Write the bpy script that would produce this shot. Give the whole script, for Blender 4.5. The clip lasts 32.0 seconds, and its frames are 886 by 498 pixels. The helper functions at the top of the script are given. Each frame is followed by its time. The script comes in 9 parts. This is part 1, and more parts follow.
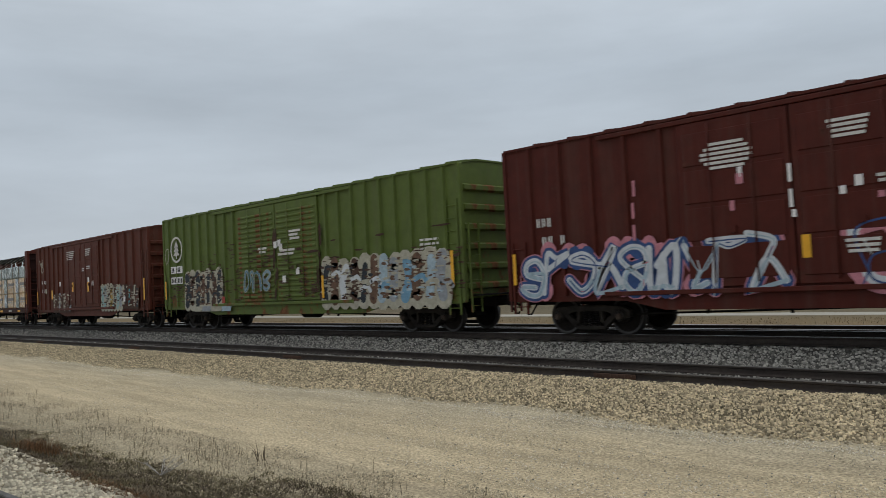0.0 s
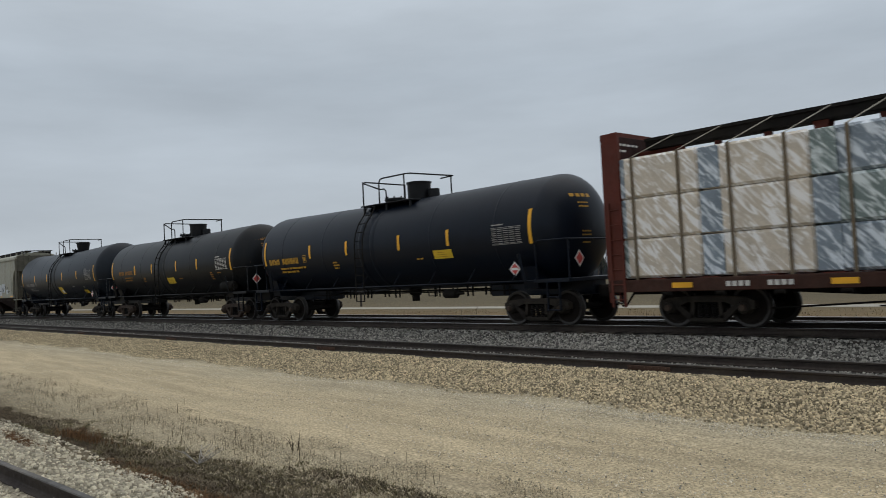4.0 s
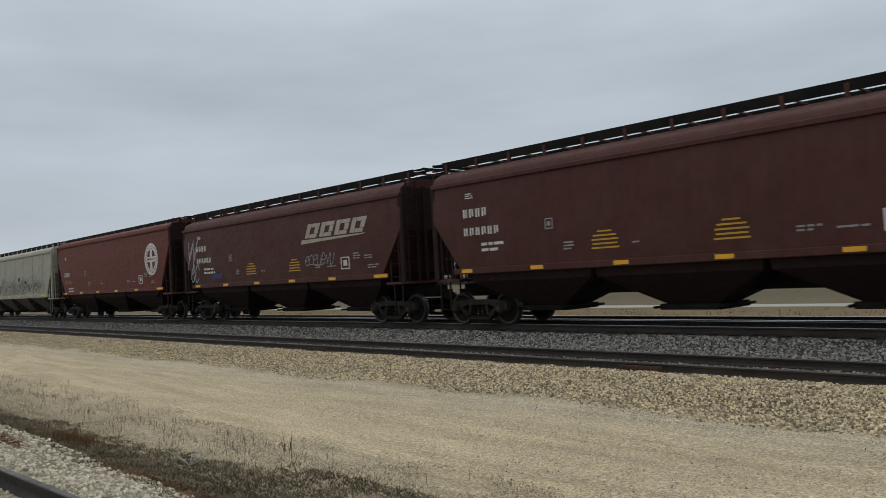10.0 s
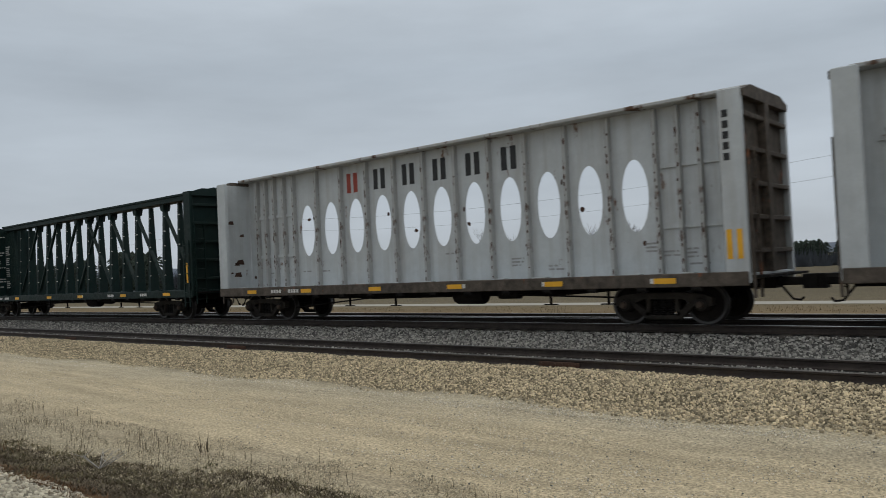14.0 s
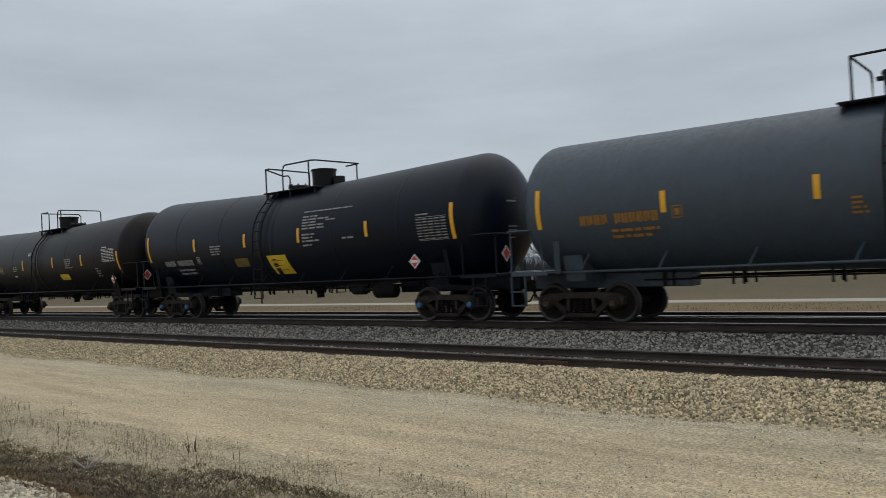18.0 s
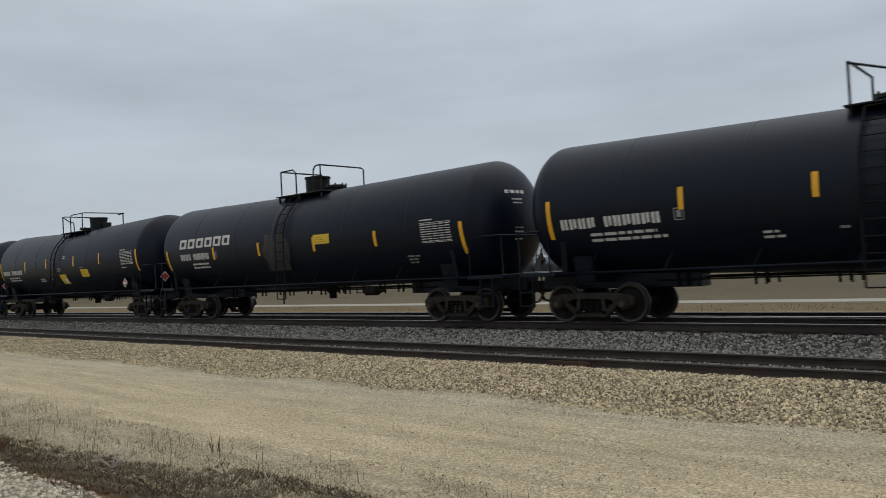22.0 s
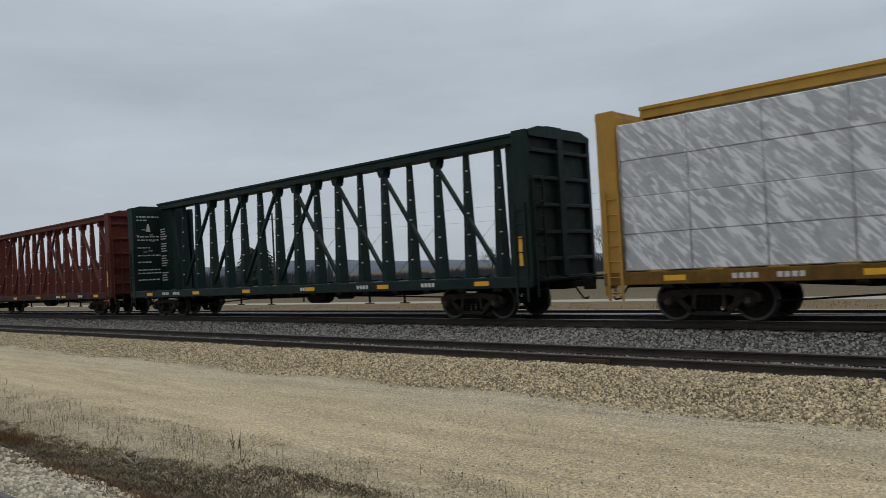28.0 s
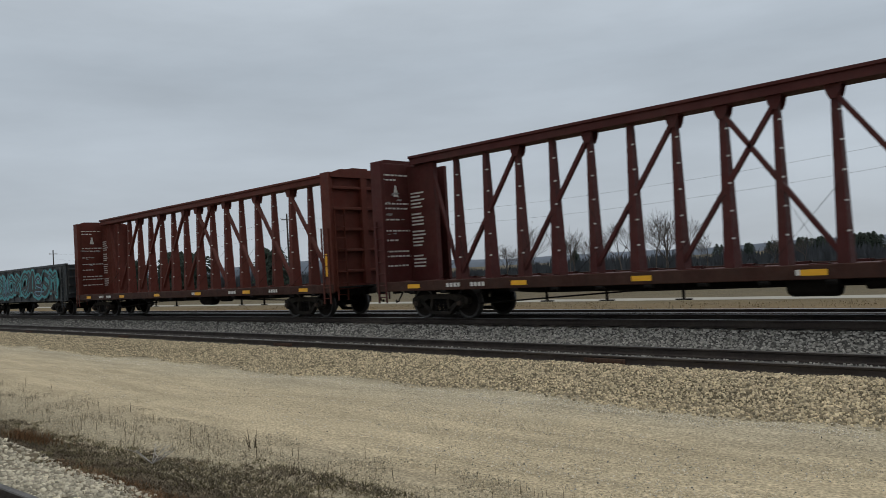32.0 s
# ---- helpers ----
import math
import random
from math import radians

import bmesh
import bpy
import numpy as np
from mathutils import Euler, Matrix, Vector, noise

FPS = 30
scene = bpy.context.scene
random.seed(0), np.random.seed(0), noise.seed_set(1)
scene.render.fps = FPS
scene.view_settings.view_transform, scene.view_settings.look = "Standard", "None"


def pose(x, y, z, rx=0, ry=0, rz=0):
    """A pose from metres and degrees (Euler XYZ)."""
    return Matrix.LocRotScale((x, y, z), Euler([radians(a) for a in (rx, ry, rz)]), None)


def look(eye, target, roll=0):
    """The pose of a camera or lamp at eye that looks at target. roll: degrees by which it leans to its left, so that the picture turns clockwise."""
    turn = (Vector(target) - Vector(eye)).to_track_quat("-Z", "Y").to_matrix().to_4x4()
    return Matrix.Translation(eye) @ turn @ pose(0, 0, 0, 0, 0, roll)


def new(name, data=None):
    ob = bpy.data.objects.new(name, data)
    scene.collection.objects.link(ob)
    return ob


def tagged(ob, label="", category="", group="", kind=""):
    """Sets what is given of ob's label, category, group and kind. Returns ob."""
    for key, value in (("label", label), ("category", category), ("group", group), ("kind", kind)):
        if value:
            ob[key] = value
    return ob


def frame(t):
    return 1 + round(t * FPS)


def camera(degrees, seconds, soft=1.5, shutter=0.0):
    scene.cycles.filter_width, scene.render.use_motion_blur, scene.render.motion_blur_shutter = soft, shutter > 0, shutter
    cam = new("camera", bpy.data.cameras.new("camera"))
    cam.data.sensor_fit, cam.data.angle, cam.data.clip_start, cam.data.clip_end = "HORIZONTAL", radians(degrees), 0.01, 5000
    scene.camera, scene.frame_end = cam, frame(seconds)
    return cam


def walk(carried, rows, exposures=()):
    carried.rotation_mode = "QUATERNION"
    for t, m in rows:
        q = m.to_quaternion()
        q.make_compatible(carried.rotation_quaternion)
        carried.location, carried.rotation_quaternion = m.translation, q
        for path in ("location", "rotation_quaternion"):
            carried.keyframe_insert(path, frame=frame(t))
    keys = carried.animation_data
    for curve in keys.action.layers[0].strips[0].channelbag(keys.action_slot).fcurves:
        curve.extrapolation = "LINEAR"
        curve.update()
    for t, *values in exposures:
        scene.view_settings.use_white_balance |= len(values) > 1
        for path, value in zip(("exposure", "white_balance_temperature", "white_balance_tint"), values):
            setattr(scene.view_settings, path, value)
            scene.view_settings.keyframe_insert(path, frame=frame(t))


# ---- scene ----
EYE = 1.5            # lens height above the main rail heads (z = 0)
LENS = 60.0
cam = camera(LENS, 32.0, soft=0.75, shutter=0.08)
walk(cam, [
    (0.0, pose(0, 0, EYE, 92.41, 2.90, 44.88)),
    (0.5, pose(0, 0, EYE, 92.03, 2.92, 45.72)),
    (1.0, pose(0, 0, EYE, 91.86, 2.93, 46.42)),
    (1.5, pose(0, 0, EYE, 91.86, 2.94, 46.90)),
    (2.0, pose(0, 0, EYE, 91.87, 2.96, 47.15)),
    (2.5, pose(0, 0, EYE, 91.88, 2.98, 47.21)),
    (4.5, pose(0, 0, EYE, 91.92, 3.04, 47.32)),
    (5.0, pose(0, 0, EYE, 91.91, 3.10, 47.33)),
    (5.5, pose(0, 0, EYE, 91.91, 3.09, 47.31)),
    (6.0, pose(0, 0, EYE, 91.91, 3.09, 47.24)),
    (6.5, pose(0, 0, EYE, 91.91, 3.11, 46.98)),
    (7.0, pose(0, 0, EYE, 91.91, 3.07, 46.88)),
    (7.5, pose(0, 0, EYE, 91.91, 3.08, 46.86)),
    (8.0, pose(0, 0, EYE, 91.91, 3.09, 46.81)),
    (8.5, pose(0, 0, EYE, 91.91, 3.09, 46.81)),
    (9.0, pose(0, 0, EYE, 91.90, 3.10, 46.80)),
    (9.5, pose(0, 0, EYE, 91.91, 3.10, 46.82)),
    (10.0, pose(0, 0, EYE, 91.90, 3.09, 46.70)),
    (10.5, pose(0, 0, EYE, 91.87, 3.15, 46.29)),
    (11.0, pose(0, 0, EYE, 91.85, 3.17, 45.99)),
    (11.5, pose(0, 0, EYE, 91.86, 3.17, 45.81)),
    (12.0, pose(0, 0, EYE, 91.82, 3.06, 44.98)),
    (12.5, pose(0, 0, EYE, 91.53, 2.84, 43.63)),
    (13.0, pose(0, 0, EYE, 91.48, 2.79, 42.49)),
    (13.5, pose(0, 0, EYE, 91.45, 2.77, 41.61)),
    (15.5, pose(0, 0, EYE, 91.37, 2.83, 40.01)),
    (16.0, pose(0, 0, EYE, 91.36, 2.85, 40.02)),
    (16.5, pose(0, 0, EYE, 91.32, 2.86, 39.99)),
    (17.0, pose(0, 0, EYE, 91.29, 2.85, 39.96)),
    (17.5, pose(0, 0, EYE, 91.28, 2.84, 39.97)),
    (18.0, pose(0, 0, EYE, 91.28, 2.86, 40.09)),
    (18.5, pose(0, 0, EYE, 91.29, 2.90, 40.75)),
    (19.0, pose(0, 0, EYE, 91.32, 2.92, 41.28)),
    (19.5, pose(0, 0, EYE, 91.36, 2.94, 41.61)),
    (20.0, pose(0, 0, EYE, 91.38, 2.93, 41.71)),
    (20.5, pose(0, 0, EYE, 91.40, 2.97, 41.70)),
    (21.0, pose(0, 0, EYE, 91.40, 2.97, 41.69)),
    (21.5, pose(0, 0, EYE, 91.40, 2.98, 41.69)),
    (22.0, pose(0, 0, EYE, 91.40, 2.99, 41.67)),
    (22.5, pose(0, 0, EYE, 91.35, 3.01, 41.69)),
    (23.0, pose(0, 0, EYE, 91.35, 3.04, 41.73)),
    (23.5, pose(0, 0, EYE, 91.35, 3.04, 41.73)),
    (24.0, pose(0, 0, EYE, 91.35, 3.04, 41.73)),
    (24.5, pose(0, 0, EYE, 91.35, 3.03, 41.74)),
    (25.0, pose(0, 0, EYE, 91.35, 3.04, 41.72)),
    (25.5, pose(0, 0, EYE, 91.33, 3.07, 41.67)),
    (26.0, pose(0, 0, EYE, 91.32, 3.12, 41.64)),
    (26.5, pose(0, 0, EYE, 91.29, 3.06, 41.66)),
    (28.5, pose(0, 0, EYE, 91.35, 3.18, 43.62)),
    (29.0, pose(0, 0, EYE, 91.38, 3.23, 43.98)),
    (29.5, pose(0, 0, EYE, 91.37, 3.25, 44.15)),
    (30.0, pose(0, 0, EYE, 91.37, 3.25, 44.18)),
    (30.5, pose(0, 0, EYE, 91.36, 3.25, 44.13)),
    (31.0, pose(0, 0, EYE, 91.35, 3.20, 44.11)),
    (31.5, pose(0, 0, EYE, 91.35, 3.26, 44.11)),
    (32.0, pose(0, 0, EYE, 91.35, 3.30, 44.14)),
], exposures=[(0.0, 0.0), (3.0, 0.0), (5.0, -0.1), (7.0, -0.08), (8.0, 0.0), (13.0, -0.04), (15.5, -0.1), (17.0, 0.0), (26.0, 0.0), (28.5, -0.08), (32.0, -0.08)])

# ---------------------------------------------------------------- light
SUN_EL, SUN_AZ = radians(68), radians(20)
world = bpy.data.worlds.new("overcast")
scene.world = world
world.use_nodes = True
wn, wl = world.node_tree.nodes, world.node_tree.links
wn.clear()


def wnode(kind, **kw):
    n = wn.new(kind)
    for k, v in kw.items():
        n.inputs[k].default_value = v
    return n


sky = wn.new("ShaderNodeTexSky")
sky.sky_type, sky.sun_disc, sky.sun_elevation, sky.sun_rotation = "NISHITA", False, SUN_EL, SUN_AZ
wco = wn.new("ShaderNodeTexCoord")
wsep = wn.new("ShaderNodeSeparateXYZ")
wl.new(wco.outputs["Generated"], wsep.inputs[0])
# cloud deck: brighter towards the zenith, as under any overcast
wel = wn.new("ShaderNodeMapRange")
wel.inputs["From Min"].default_value, wel.inputs["From Max"].default_value = 0.0, 1.0
wel.inputs["To Min"].default_value, wel.inputs["To Max"].default_value = 0.0, 1.0
wl.new(wsep.outputs["Z"], wel.inputs["Value"])
wramp = wn.new("ShaderNodeValToRGB")
wl.new(wel.outputs[0], wramp.inputs[0])
cr = wramp.color_ramp
cr.elements[0].position, cr.elements[0].color = 0.0, (0.503, 0.552, 0.606, 1)
cr.elements[1].position, cr.elements[1].color = 1.0, (1.02, 1.05, 1.06, 1)
for pos_, col_ in ((0.10, (0.493, 0.548, 0.606, 1)), (0.25, (0.493, 0.558, 0.626, 1)), (0.50, (0.648, 0.71, 0.772, 1))):
    e_ = cr.elements.new(pos_)
    e_.color = col_
wmap = wn.new("ShaderNodeMapping")
wmap.inputs["Scale"].default_value = (1.0, 1.0, 4.5)
wl.new(wco.outputs["Generated"], wmap.inputs[0])
wnoise = wnode("ShaderNodeTexNoise", Scale=1.9, Detail=7.0, Roughness=0.55)
wl.new(wmap.outputs[0], wnoise.inputs["Vector"])
wcl = wn.new("ShaderNodeMapRange")
wcl.inputs["From Min"].default_value, wcl.inputs["From Max"].default_value = 0.3, 0.7
wcl.inputs["To Min"].default_value, wcl.inputs["To Max"].default_value = 0.86, 1.12
wl.new(wnoise.outputs["Fac"], wcl.inputs["Value"])
wmul = wn.new("ShaderNodeVectorMath")
wmul.operation = "SCALE"
wl.new(wramp.outputs[0], wmul.inputs[0])
wl.new(wcl.outputs[0], wmul.inputs["Scale"])
bg_cloud = wnode("ShaderNodeBackground", Strength=1.0)
wl.new(wmul.outputs[0], bg_cloud.inputs["Color"])
bg_sky = wnode("ShaderNodeBackground", Strength=0.05)
wl.new(sky.outputs[0], bg_sky.inputs["Color"])
wmix = wnode("ShaderNodeMixShader", Fac=0.93)
wl.new(bg_sky.outputs[0], wmix.inputs[1])
wl.new(bg_cloud.outputs[0], wmix.inputs[2])
wout = wn.new("ShaderNodeOutputWorld")
wl.new(wmix.outputs[0], wout.inputs[0])

sun = new("sun", bpy.data.lights.new("sun", "SUN"))
sun.data.energy, sun.data.angle, sun.data.color = 0.5, radians(60), (1.0, 0.98, 0.95)
sun.matrix_basis = look((math.sin(SUN_AZ) * math.cos(SUN_EL) * 90, math.cos(SUN_AZ) * math.cos(SUN_EL) * 90, math.sin(SUN_EL) * 90), (0, 0, 0))


# ---------------------------------------------------------------- materials
def mat(name, rgb, rough=0.6, metal=0.0, var=0.18, scale=2.5, streak=0.0, rust=0.0, rust_low=0.0, dust=0.0,
        bump=0.12, bump_scale=60.0, rustcol=(0.13, 0.045, 0.02), dirtcol=(0.10, 0.08, 0.06), spec=0.4):
    m = bpy.data.materials.new(name)
    m.use_nodes = True
    nt = m.node_tree
    n, l = nt.nodes, nt.links
    bs = n["Principled BSDF"]
    bs.inputs["Roughness"].default_value, bs.inputs["Metallic"].default_value = rough, metal
    bs.inputs["Specular IOR Level"].default_value = spec
    co = n.new("ShaderNodeTexCoord")

    def noise_at(sc, detail=5.0, squash=None):
        t = n.new("ShaderNodeTexNoise")
        t.inputs["Scale"].default_value, t.inputs["Detail"].default_value = sc, detail
        t.inputs["Roughness"].default_value = 0.62
        if squash:
            mp = n.new("ShaderNodeMapping")
            mp.inputs["Scale"].default_value = squash
            l.new(co.outputs["Object"], mp.inputs[0])
            l.new(mp.outputs[0], t.inputs["Vector"])
        else:
            l.new(co.outputs["Object"], t.inputs["Vector"])
        return t.outputs["Fac"]

    def span(v, a, b, c=0.0, d=1.0):
        r = n.new("ShaderNodeMapRange")
        for k, x in zip(("From Min", "From Max", "To Min", "To Max"), (a, b, c, d)):
            r.inputs[k].default_value = x
        l.new(v, r.inputs["Value"])
        return r.outputs[0]

    def mixc(fac, a, b):
        x = n.new("ShaderNodeMix")
        x.data_type = "RGBA"
        if isinstance(fac, float):
            x.inputs[0].default_value = fac
        else:
            l.new(fac, x.inputs[0])
        for sock, val in ((x.inputs[6], a), (x.inputs[7], b)):
            if isinstance(val, tuple):
                sock.default_value = (*val, 1)
            else:
                l.new(val, sock)
        return x.outputs[2]

    def times(a, b):
        x = n.new("ShaderNodeMath")
        x.operation = "MULTIPLY"
        l.new(a, x.inputs[0])
        if isinstance(b, float):
            x.inputs[1].default_value = b
        else:
            l.new(b, x.inputs[1])
        return x.outputs[0]

    lo = tuple(c * (1 - var) for c in rgb)
    hi = tuple(min(0.95, c * (1 + var)) for c in rgb)
    col = mixc(span(noise_at(scale), 0.3, 0.7), lo, hi)
    col = mixc(times(span(noise_at(scale * 14, 3), 0.35, 0.65), 0.5), col, lo)
    if dust > 0:
        col = mixc(span(noise_at(scale * 0.35, 4), 0.4, 0.75, 0.0, dust), col, (0.30, 0.25, 0.18))
    if streak > 0:
        col = mixc(span(noise_at(1.0, 5, (3.2, 3.2, 0.22)), 0.48, 0.78, 0.0, streak), col, dirtcol)
    rough_out = None
    if rust > 0 or rust_low > 0:
        base = noise_at(1.7, 9, (1.2, 1.2, 0.7))
        if rust_low > 0:
            sp = n.new("ShaderNodeSeparateXYZ")
            l.new(co.outputs["Object"], sp.inputs[0])
            ad = n.new("ShaderNodeMath")
            ad.operation = "ADD"
            l.new(base, ad.inputs[0])
            l.new(span(sp.outputs["Z"], 0.9, 3.4, rust_low, -0.05), ad.inputs[1])
            base = ad.outputs[0]
        fac = span(base, 0.66 - rust * 0.3, 0.72 - rust * 0.3)
        col = mixc(fac, col, mixc(span(noise_at(9.0, 5), 0.35, 0.7), rustcol, tuple(c * 2.4 for c in rustcol)))
        rough_out = span(fac, 0.0, 1.0, rough, 0.9)
    l.new(col, bs.inputs["Base Color"])
    if rough_out is None:
        rough_out = span(noise_at(scale * 3, 3), 0.3, 0.7, max(0.05, rough - 0.1), min(1.0, rough + 0.12))
    l.new(rough_out, bs.inputs["Roughness"])
    if bump > 0:
        bp = n.new("ShaderNodeBump")
        bp.inputs["Strength"].default_value, bp.inputs["Distance"].default_value = bump, 0.02
        l.new(noise_at(bump_scale, 4), bp.inputs["Height"])
        l.new(bp.outputs[0], bs.inputs["Normal"])
    return m


M_STEEL = mat("dark_cast_steel", (0.0105, 0.0095, 0.009), 0.85, 0, 0.3, dust=0.04, spec=0.12)
M_GEAR = mat("black_gear_paint", (0.0075, 0.0085, 0.0100), 0.55, 0, 0.25, spec=0.25)
M_VALVE = mat("dark_green_valve_paint", (0.012, 0.030, 0.022), 0.6, 0, 0.3, spec=0.3)
M_RUSTY = mat("rusty_cast_steel", (0.040, 0.024, 0.017), 0.85, 0, 0.3, dust=0.15)
M_TREAD = mat("polished_wheel_steel", (0.058, 0.054, 0.051), 0.45, 0.7, 0.1, bump=0.03)
M_WHEEL = mat("wheel_plate_steel", (0.013, 0.0105, 0.0095), 0.85, 0, 0.3, dust=0.04, spec=0.12)
M_BLUECAP = mat("blue_bearing_cap", (0.05, 0.16, 0.30), 0.5, 0.1, 0.2)
M_RAILTOP = mat("polished_rail_head", (0.34, 0.335, 0.33), 0.38, 0.9, 0.1, bump=0.03)
M_RAIL = mat("dark_rail_steel", (0.033, 0.0235, 0.019), 0.75, 0.1, 0.25, scale=4, dust=0.08)
M_RAILDULL = mat("dull_worn_rail_head", (0.10, 0.092, 0.085), 0.6, 0.3, 0.4, scale=3, dust=0.2)
M_SIDEFRAME = mat("dusty_cast_side_frame", (0.0165, 0.0135, 0.0115), 0.85, 0, 0.3, scale=4, dust=0.14, spec=0.2)
M_RAILRUST = mat("rusty_joint_bar", (0.075, 0.040, 0.026), 0.85, 0.1, 0.3)
M_TIE = mat("creosoted_tie_wood", (0.045, 0.038, 0.032), 0.9, 0, 0.3, scale=6, dust=0.3)
M_YELLOW = mat("yellow_reflective_sheet", (0.80, 0.40, 0.02), 0.4, 0, 0.12)
M_YELLOWP = mat("yellow_paint_panel", (0.72, 0.48, 0.03), 0.5, 0, 0.15)
M_DULLY = mat("dirty_orange_panel", (0.20, 0.085, 0.015), 0.6, 0, 0.3, scale=5)
M_WHITE = mat("white_stencil_paint", (0.62, 0.60, 0.56), 0.65, 0, 0.2, scale=8)
M_CREAMTXT = mat("faded_cream_emblem_paint", (0.40, 0.36, 0.29), 0.6, 0, 0.15, streak=0.3)
M_BLUETXT = mat("pale_blue_grey_stencil_paint", (0.33, 0.38, 0.44), 0.6, 0, 0.1)
M_GREYTXT = mat("faded_grey_stencil", (0.30, 0.29, 0.28), 0.7, 0, 0.3, scale=8)
M_YTXT = mat("yellow_stencil_paint", (0.55, 0.30, 0.03), 0.6, 0, 0.2, scale=8)
M_OTXT = mat("dull_orange_stencil_paint", (0.33, 0.15, 0.022), 0.65, 0, 0.25, scale=8)
M_DIMY = mat("grimy_olive_yellow_panel", (0.17, 0.115, 0.018), 0.7, 0, 0.35, scale=6)
M_BLACKTXT = mat("black_stencil_paint", (0.02, 0.02, 0.02), 0.6, 0, 0.2)
M_REDTXT = mat("red_stencil_paint", (0.30, 0.05, 0.03), 0.6, 0, 0.2)
M_RED = mat("red_placard", (0.55, 0.07, 0.06), 0.5, 0, 0.15)
M_PLACARD = mat("white_placard", (0.75, 0.72, 0.70), 0.5, 0, 0.08)
M_TANK = mat("black_tank_paint", (0.0034, 0.0066, 0.0140), 0.36, 0, 0.2, streak=0.3, dirtcol=(0.0055, 0.0072, 0.0110), bump=0.0, spec=0.20)
M_TANKB = mat("faded_blue_black_tank_paint", (0.0082, 0.0126, 0.0195), 0.42, 0, 0.2, streak=0.3, dirtcol=(0.014, 0.018, 0.025), bump=0.0, spec=0.22)
M_TANKBR = mat("brownish_black_tank_paint", (0.0082, 0.0068, 0.0075), 0.45, 0, 0.25, streak=0.45, dirtcol=(0.0140, 0.0112, 0.0115), bump=0.0, spec=0.20)
M_TANKRU = mat("rust_stained_black_tank_paint", (0.0055, 0.0068, 0.0088), 0.42, 0, 0.25, streak=0.5, rust=0.05, dirtcol=(0.016, 0.0125, 0.0095), rustcol=(0.020, 0.014, 0.010), bump=0.0, spec=0.20)
M_TANKS = mat("slate_black_tank_paint", (0.0085, 0.0112, 0.0145), 0.40, 0, 0.2, streak=0.45, dirtcol=(0.015, 0.0135, 0.012), bump=0.0, spec=0.22)
M_TANKG = mat("slate_grey_tank_paint", (0.048, 0.064, 0.082), 0.5, 0, 0.15, streak=0.3, dirtcol=(0.056, 0.066, 0.076), bump=0.0)
M_TANKGLOSS = mat("glossy_black_tank_paint", (0.0045, 0.0098, 0.0230), 0.20, 0, 0.15, streak=0.15, bump=0.0, spec=0.36)
M_CREAM = mat("cream_tank_paint", (0.82, 0.74, 0.62), 0.45, 0, 0.06, streak=0.2, dirtcol=(0.42, 0.28, 0.14))
M_TERRA = mat("terracotta_band_paint", (0.28, 0.075, 0.035), 0.55, 0, 0.15, streak=0.3)
for m_ in (M_TANK, M_TANKB, M_TANKBR, M_TANKRU, M_TANKS, M_TANKGLOSS):
    inp = m_.node_tree.nodes["Principled BSDF"].inputs["Roughness"]
    for ln in list(inp.links):
        m_.node_tree.links.remove(ln)
    inp.default_value = 0.2 if m_ is M_TANKGLOSS else 0.4
M_BAND = mat("worn_grey_reinforcing_band", (0.012, 0.0145, 0.017), 0.6, 0, 0.3, streak=0.4, spec=0.25)
M_SPILL = mat("grey_spill_streaks", (0.034, 0.033, 0.033), 0.8, 0, 0.35, scale=3, streak=0.6)
M_GREEN = mat("olive_green_boxcar_paint", (0.100, 0.136, 0.030), 0.55, 0, 0.16, streak=0.25, spec=0.2, rust=0.04, rust_low=0.12, rustcol=(0.10, 0.045, 0.02))
M_BROWN = mat("oxide_red_boxcar_paint", (0.098, 0.025, 0.014), 0.62, 0, 0.2, spec=0.2, streak=0.35, rust=0.1, rustcol=(0.06, 0.025, 0.016))
M_MAROON = mat("maroon_boxcar_paint", (0.078, 0.0145, 0.009), 0.6, 0, 0.2, spec=0.18, streak=0.3, rust=0.08, rustcol=(0.05, 0.02, 0.014))
M_HOPR = mat("mineral_red_hopper_paint", (0.116, 0.035, 0.024), 0.6, 0, 0.14, streak=0.4, dust=0.05, dirtcol=(0.05, 0.02, 0.014), spec=0.25)
M_HOPR3 = mat("bright_mineral_red_hopper_paint", (0.13, 0.033, 0.020), 0.6, 0, 0.14, streak=0.4, dirtcol=(0.07, 0.025, 0.017), spec=0.25)
M_HOPR2 = mat("dark_mineral_red_hopper_paint", (0.070, 0.0215, 0.0155), 0.6, 0, 0.16, streak=0.5, dust=0.05, dirtcol=(0.038, 0.018, 0.014), spec=0.25)
M_HOPG = mat("grimy_pale_grey_hopper_paint", (0.355, 0.342, 0.272), 0.6, 0, 0.12, streak=0.5, rust=0.03, dirtcol=(0.22, 0.18, 0.13), spec=0.25)
M_HOPGD = mat("grimy_olive_grey_hopper_paint", (0.34, 0.335, 0.275), 0.6, 0, 0.14, streak=0.5, dirtcol=(0.17, 0.145, 0.105), spec=0.25)
# end colours: grime, and the shade of the recessed ends mixed in
M_HOPEND = mat("grimy_shade_dark_hopper_end", (0.024, 0.0125, 0.0105), 0.8, 0, 0.25, streak=0.4, dirtcol=(0.012, 0.009, 0.008), spec=0.2)
M_HOPGEND = mat("grimy_shade_dark_grey_hopper_end", (0.15, 0.14, 0.11), 0.75, 0, 0.25, streak=0.6, dirtcol=(0.05, 0.042, 0.035), spec=0.2)
M_SCRIBBLE = mat("faded_dark_grey_marker", (0.15, 0.142, 0.128), 0.7, 0, 0.4, scale=6)
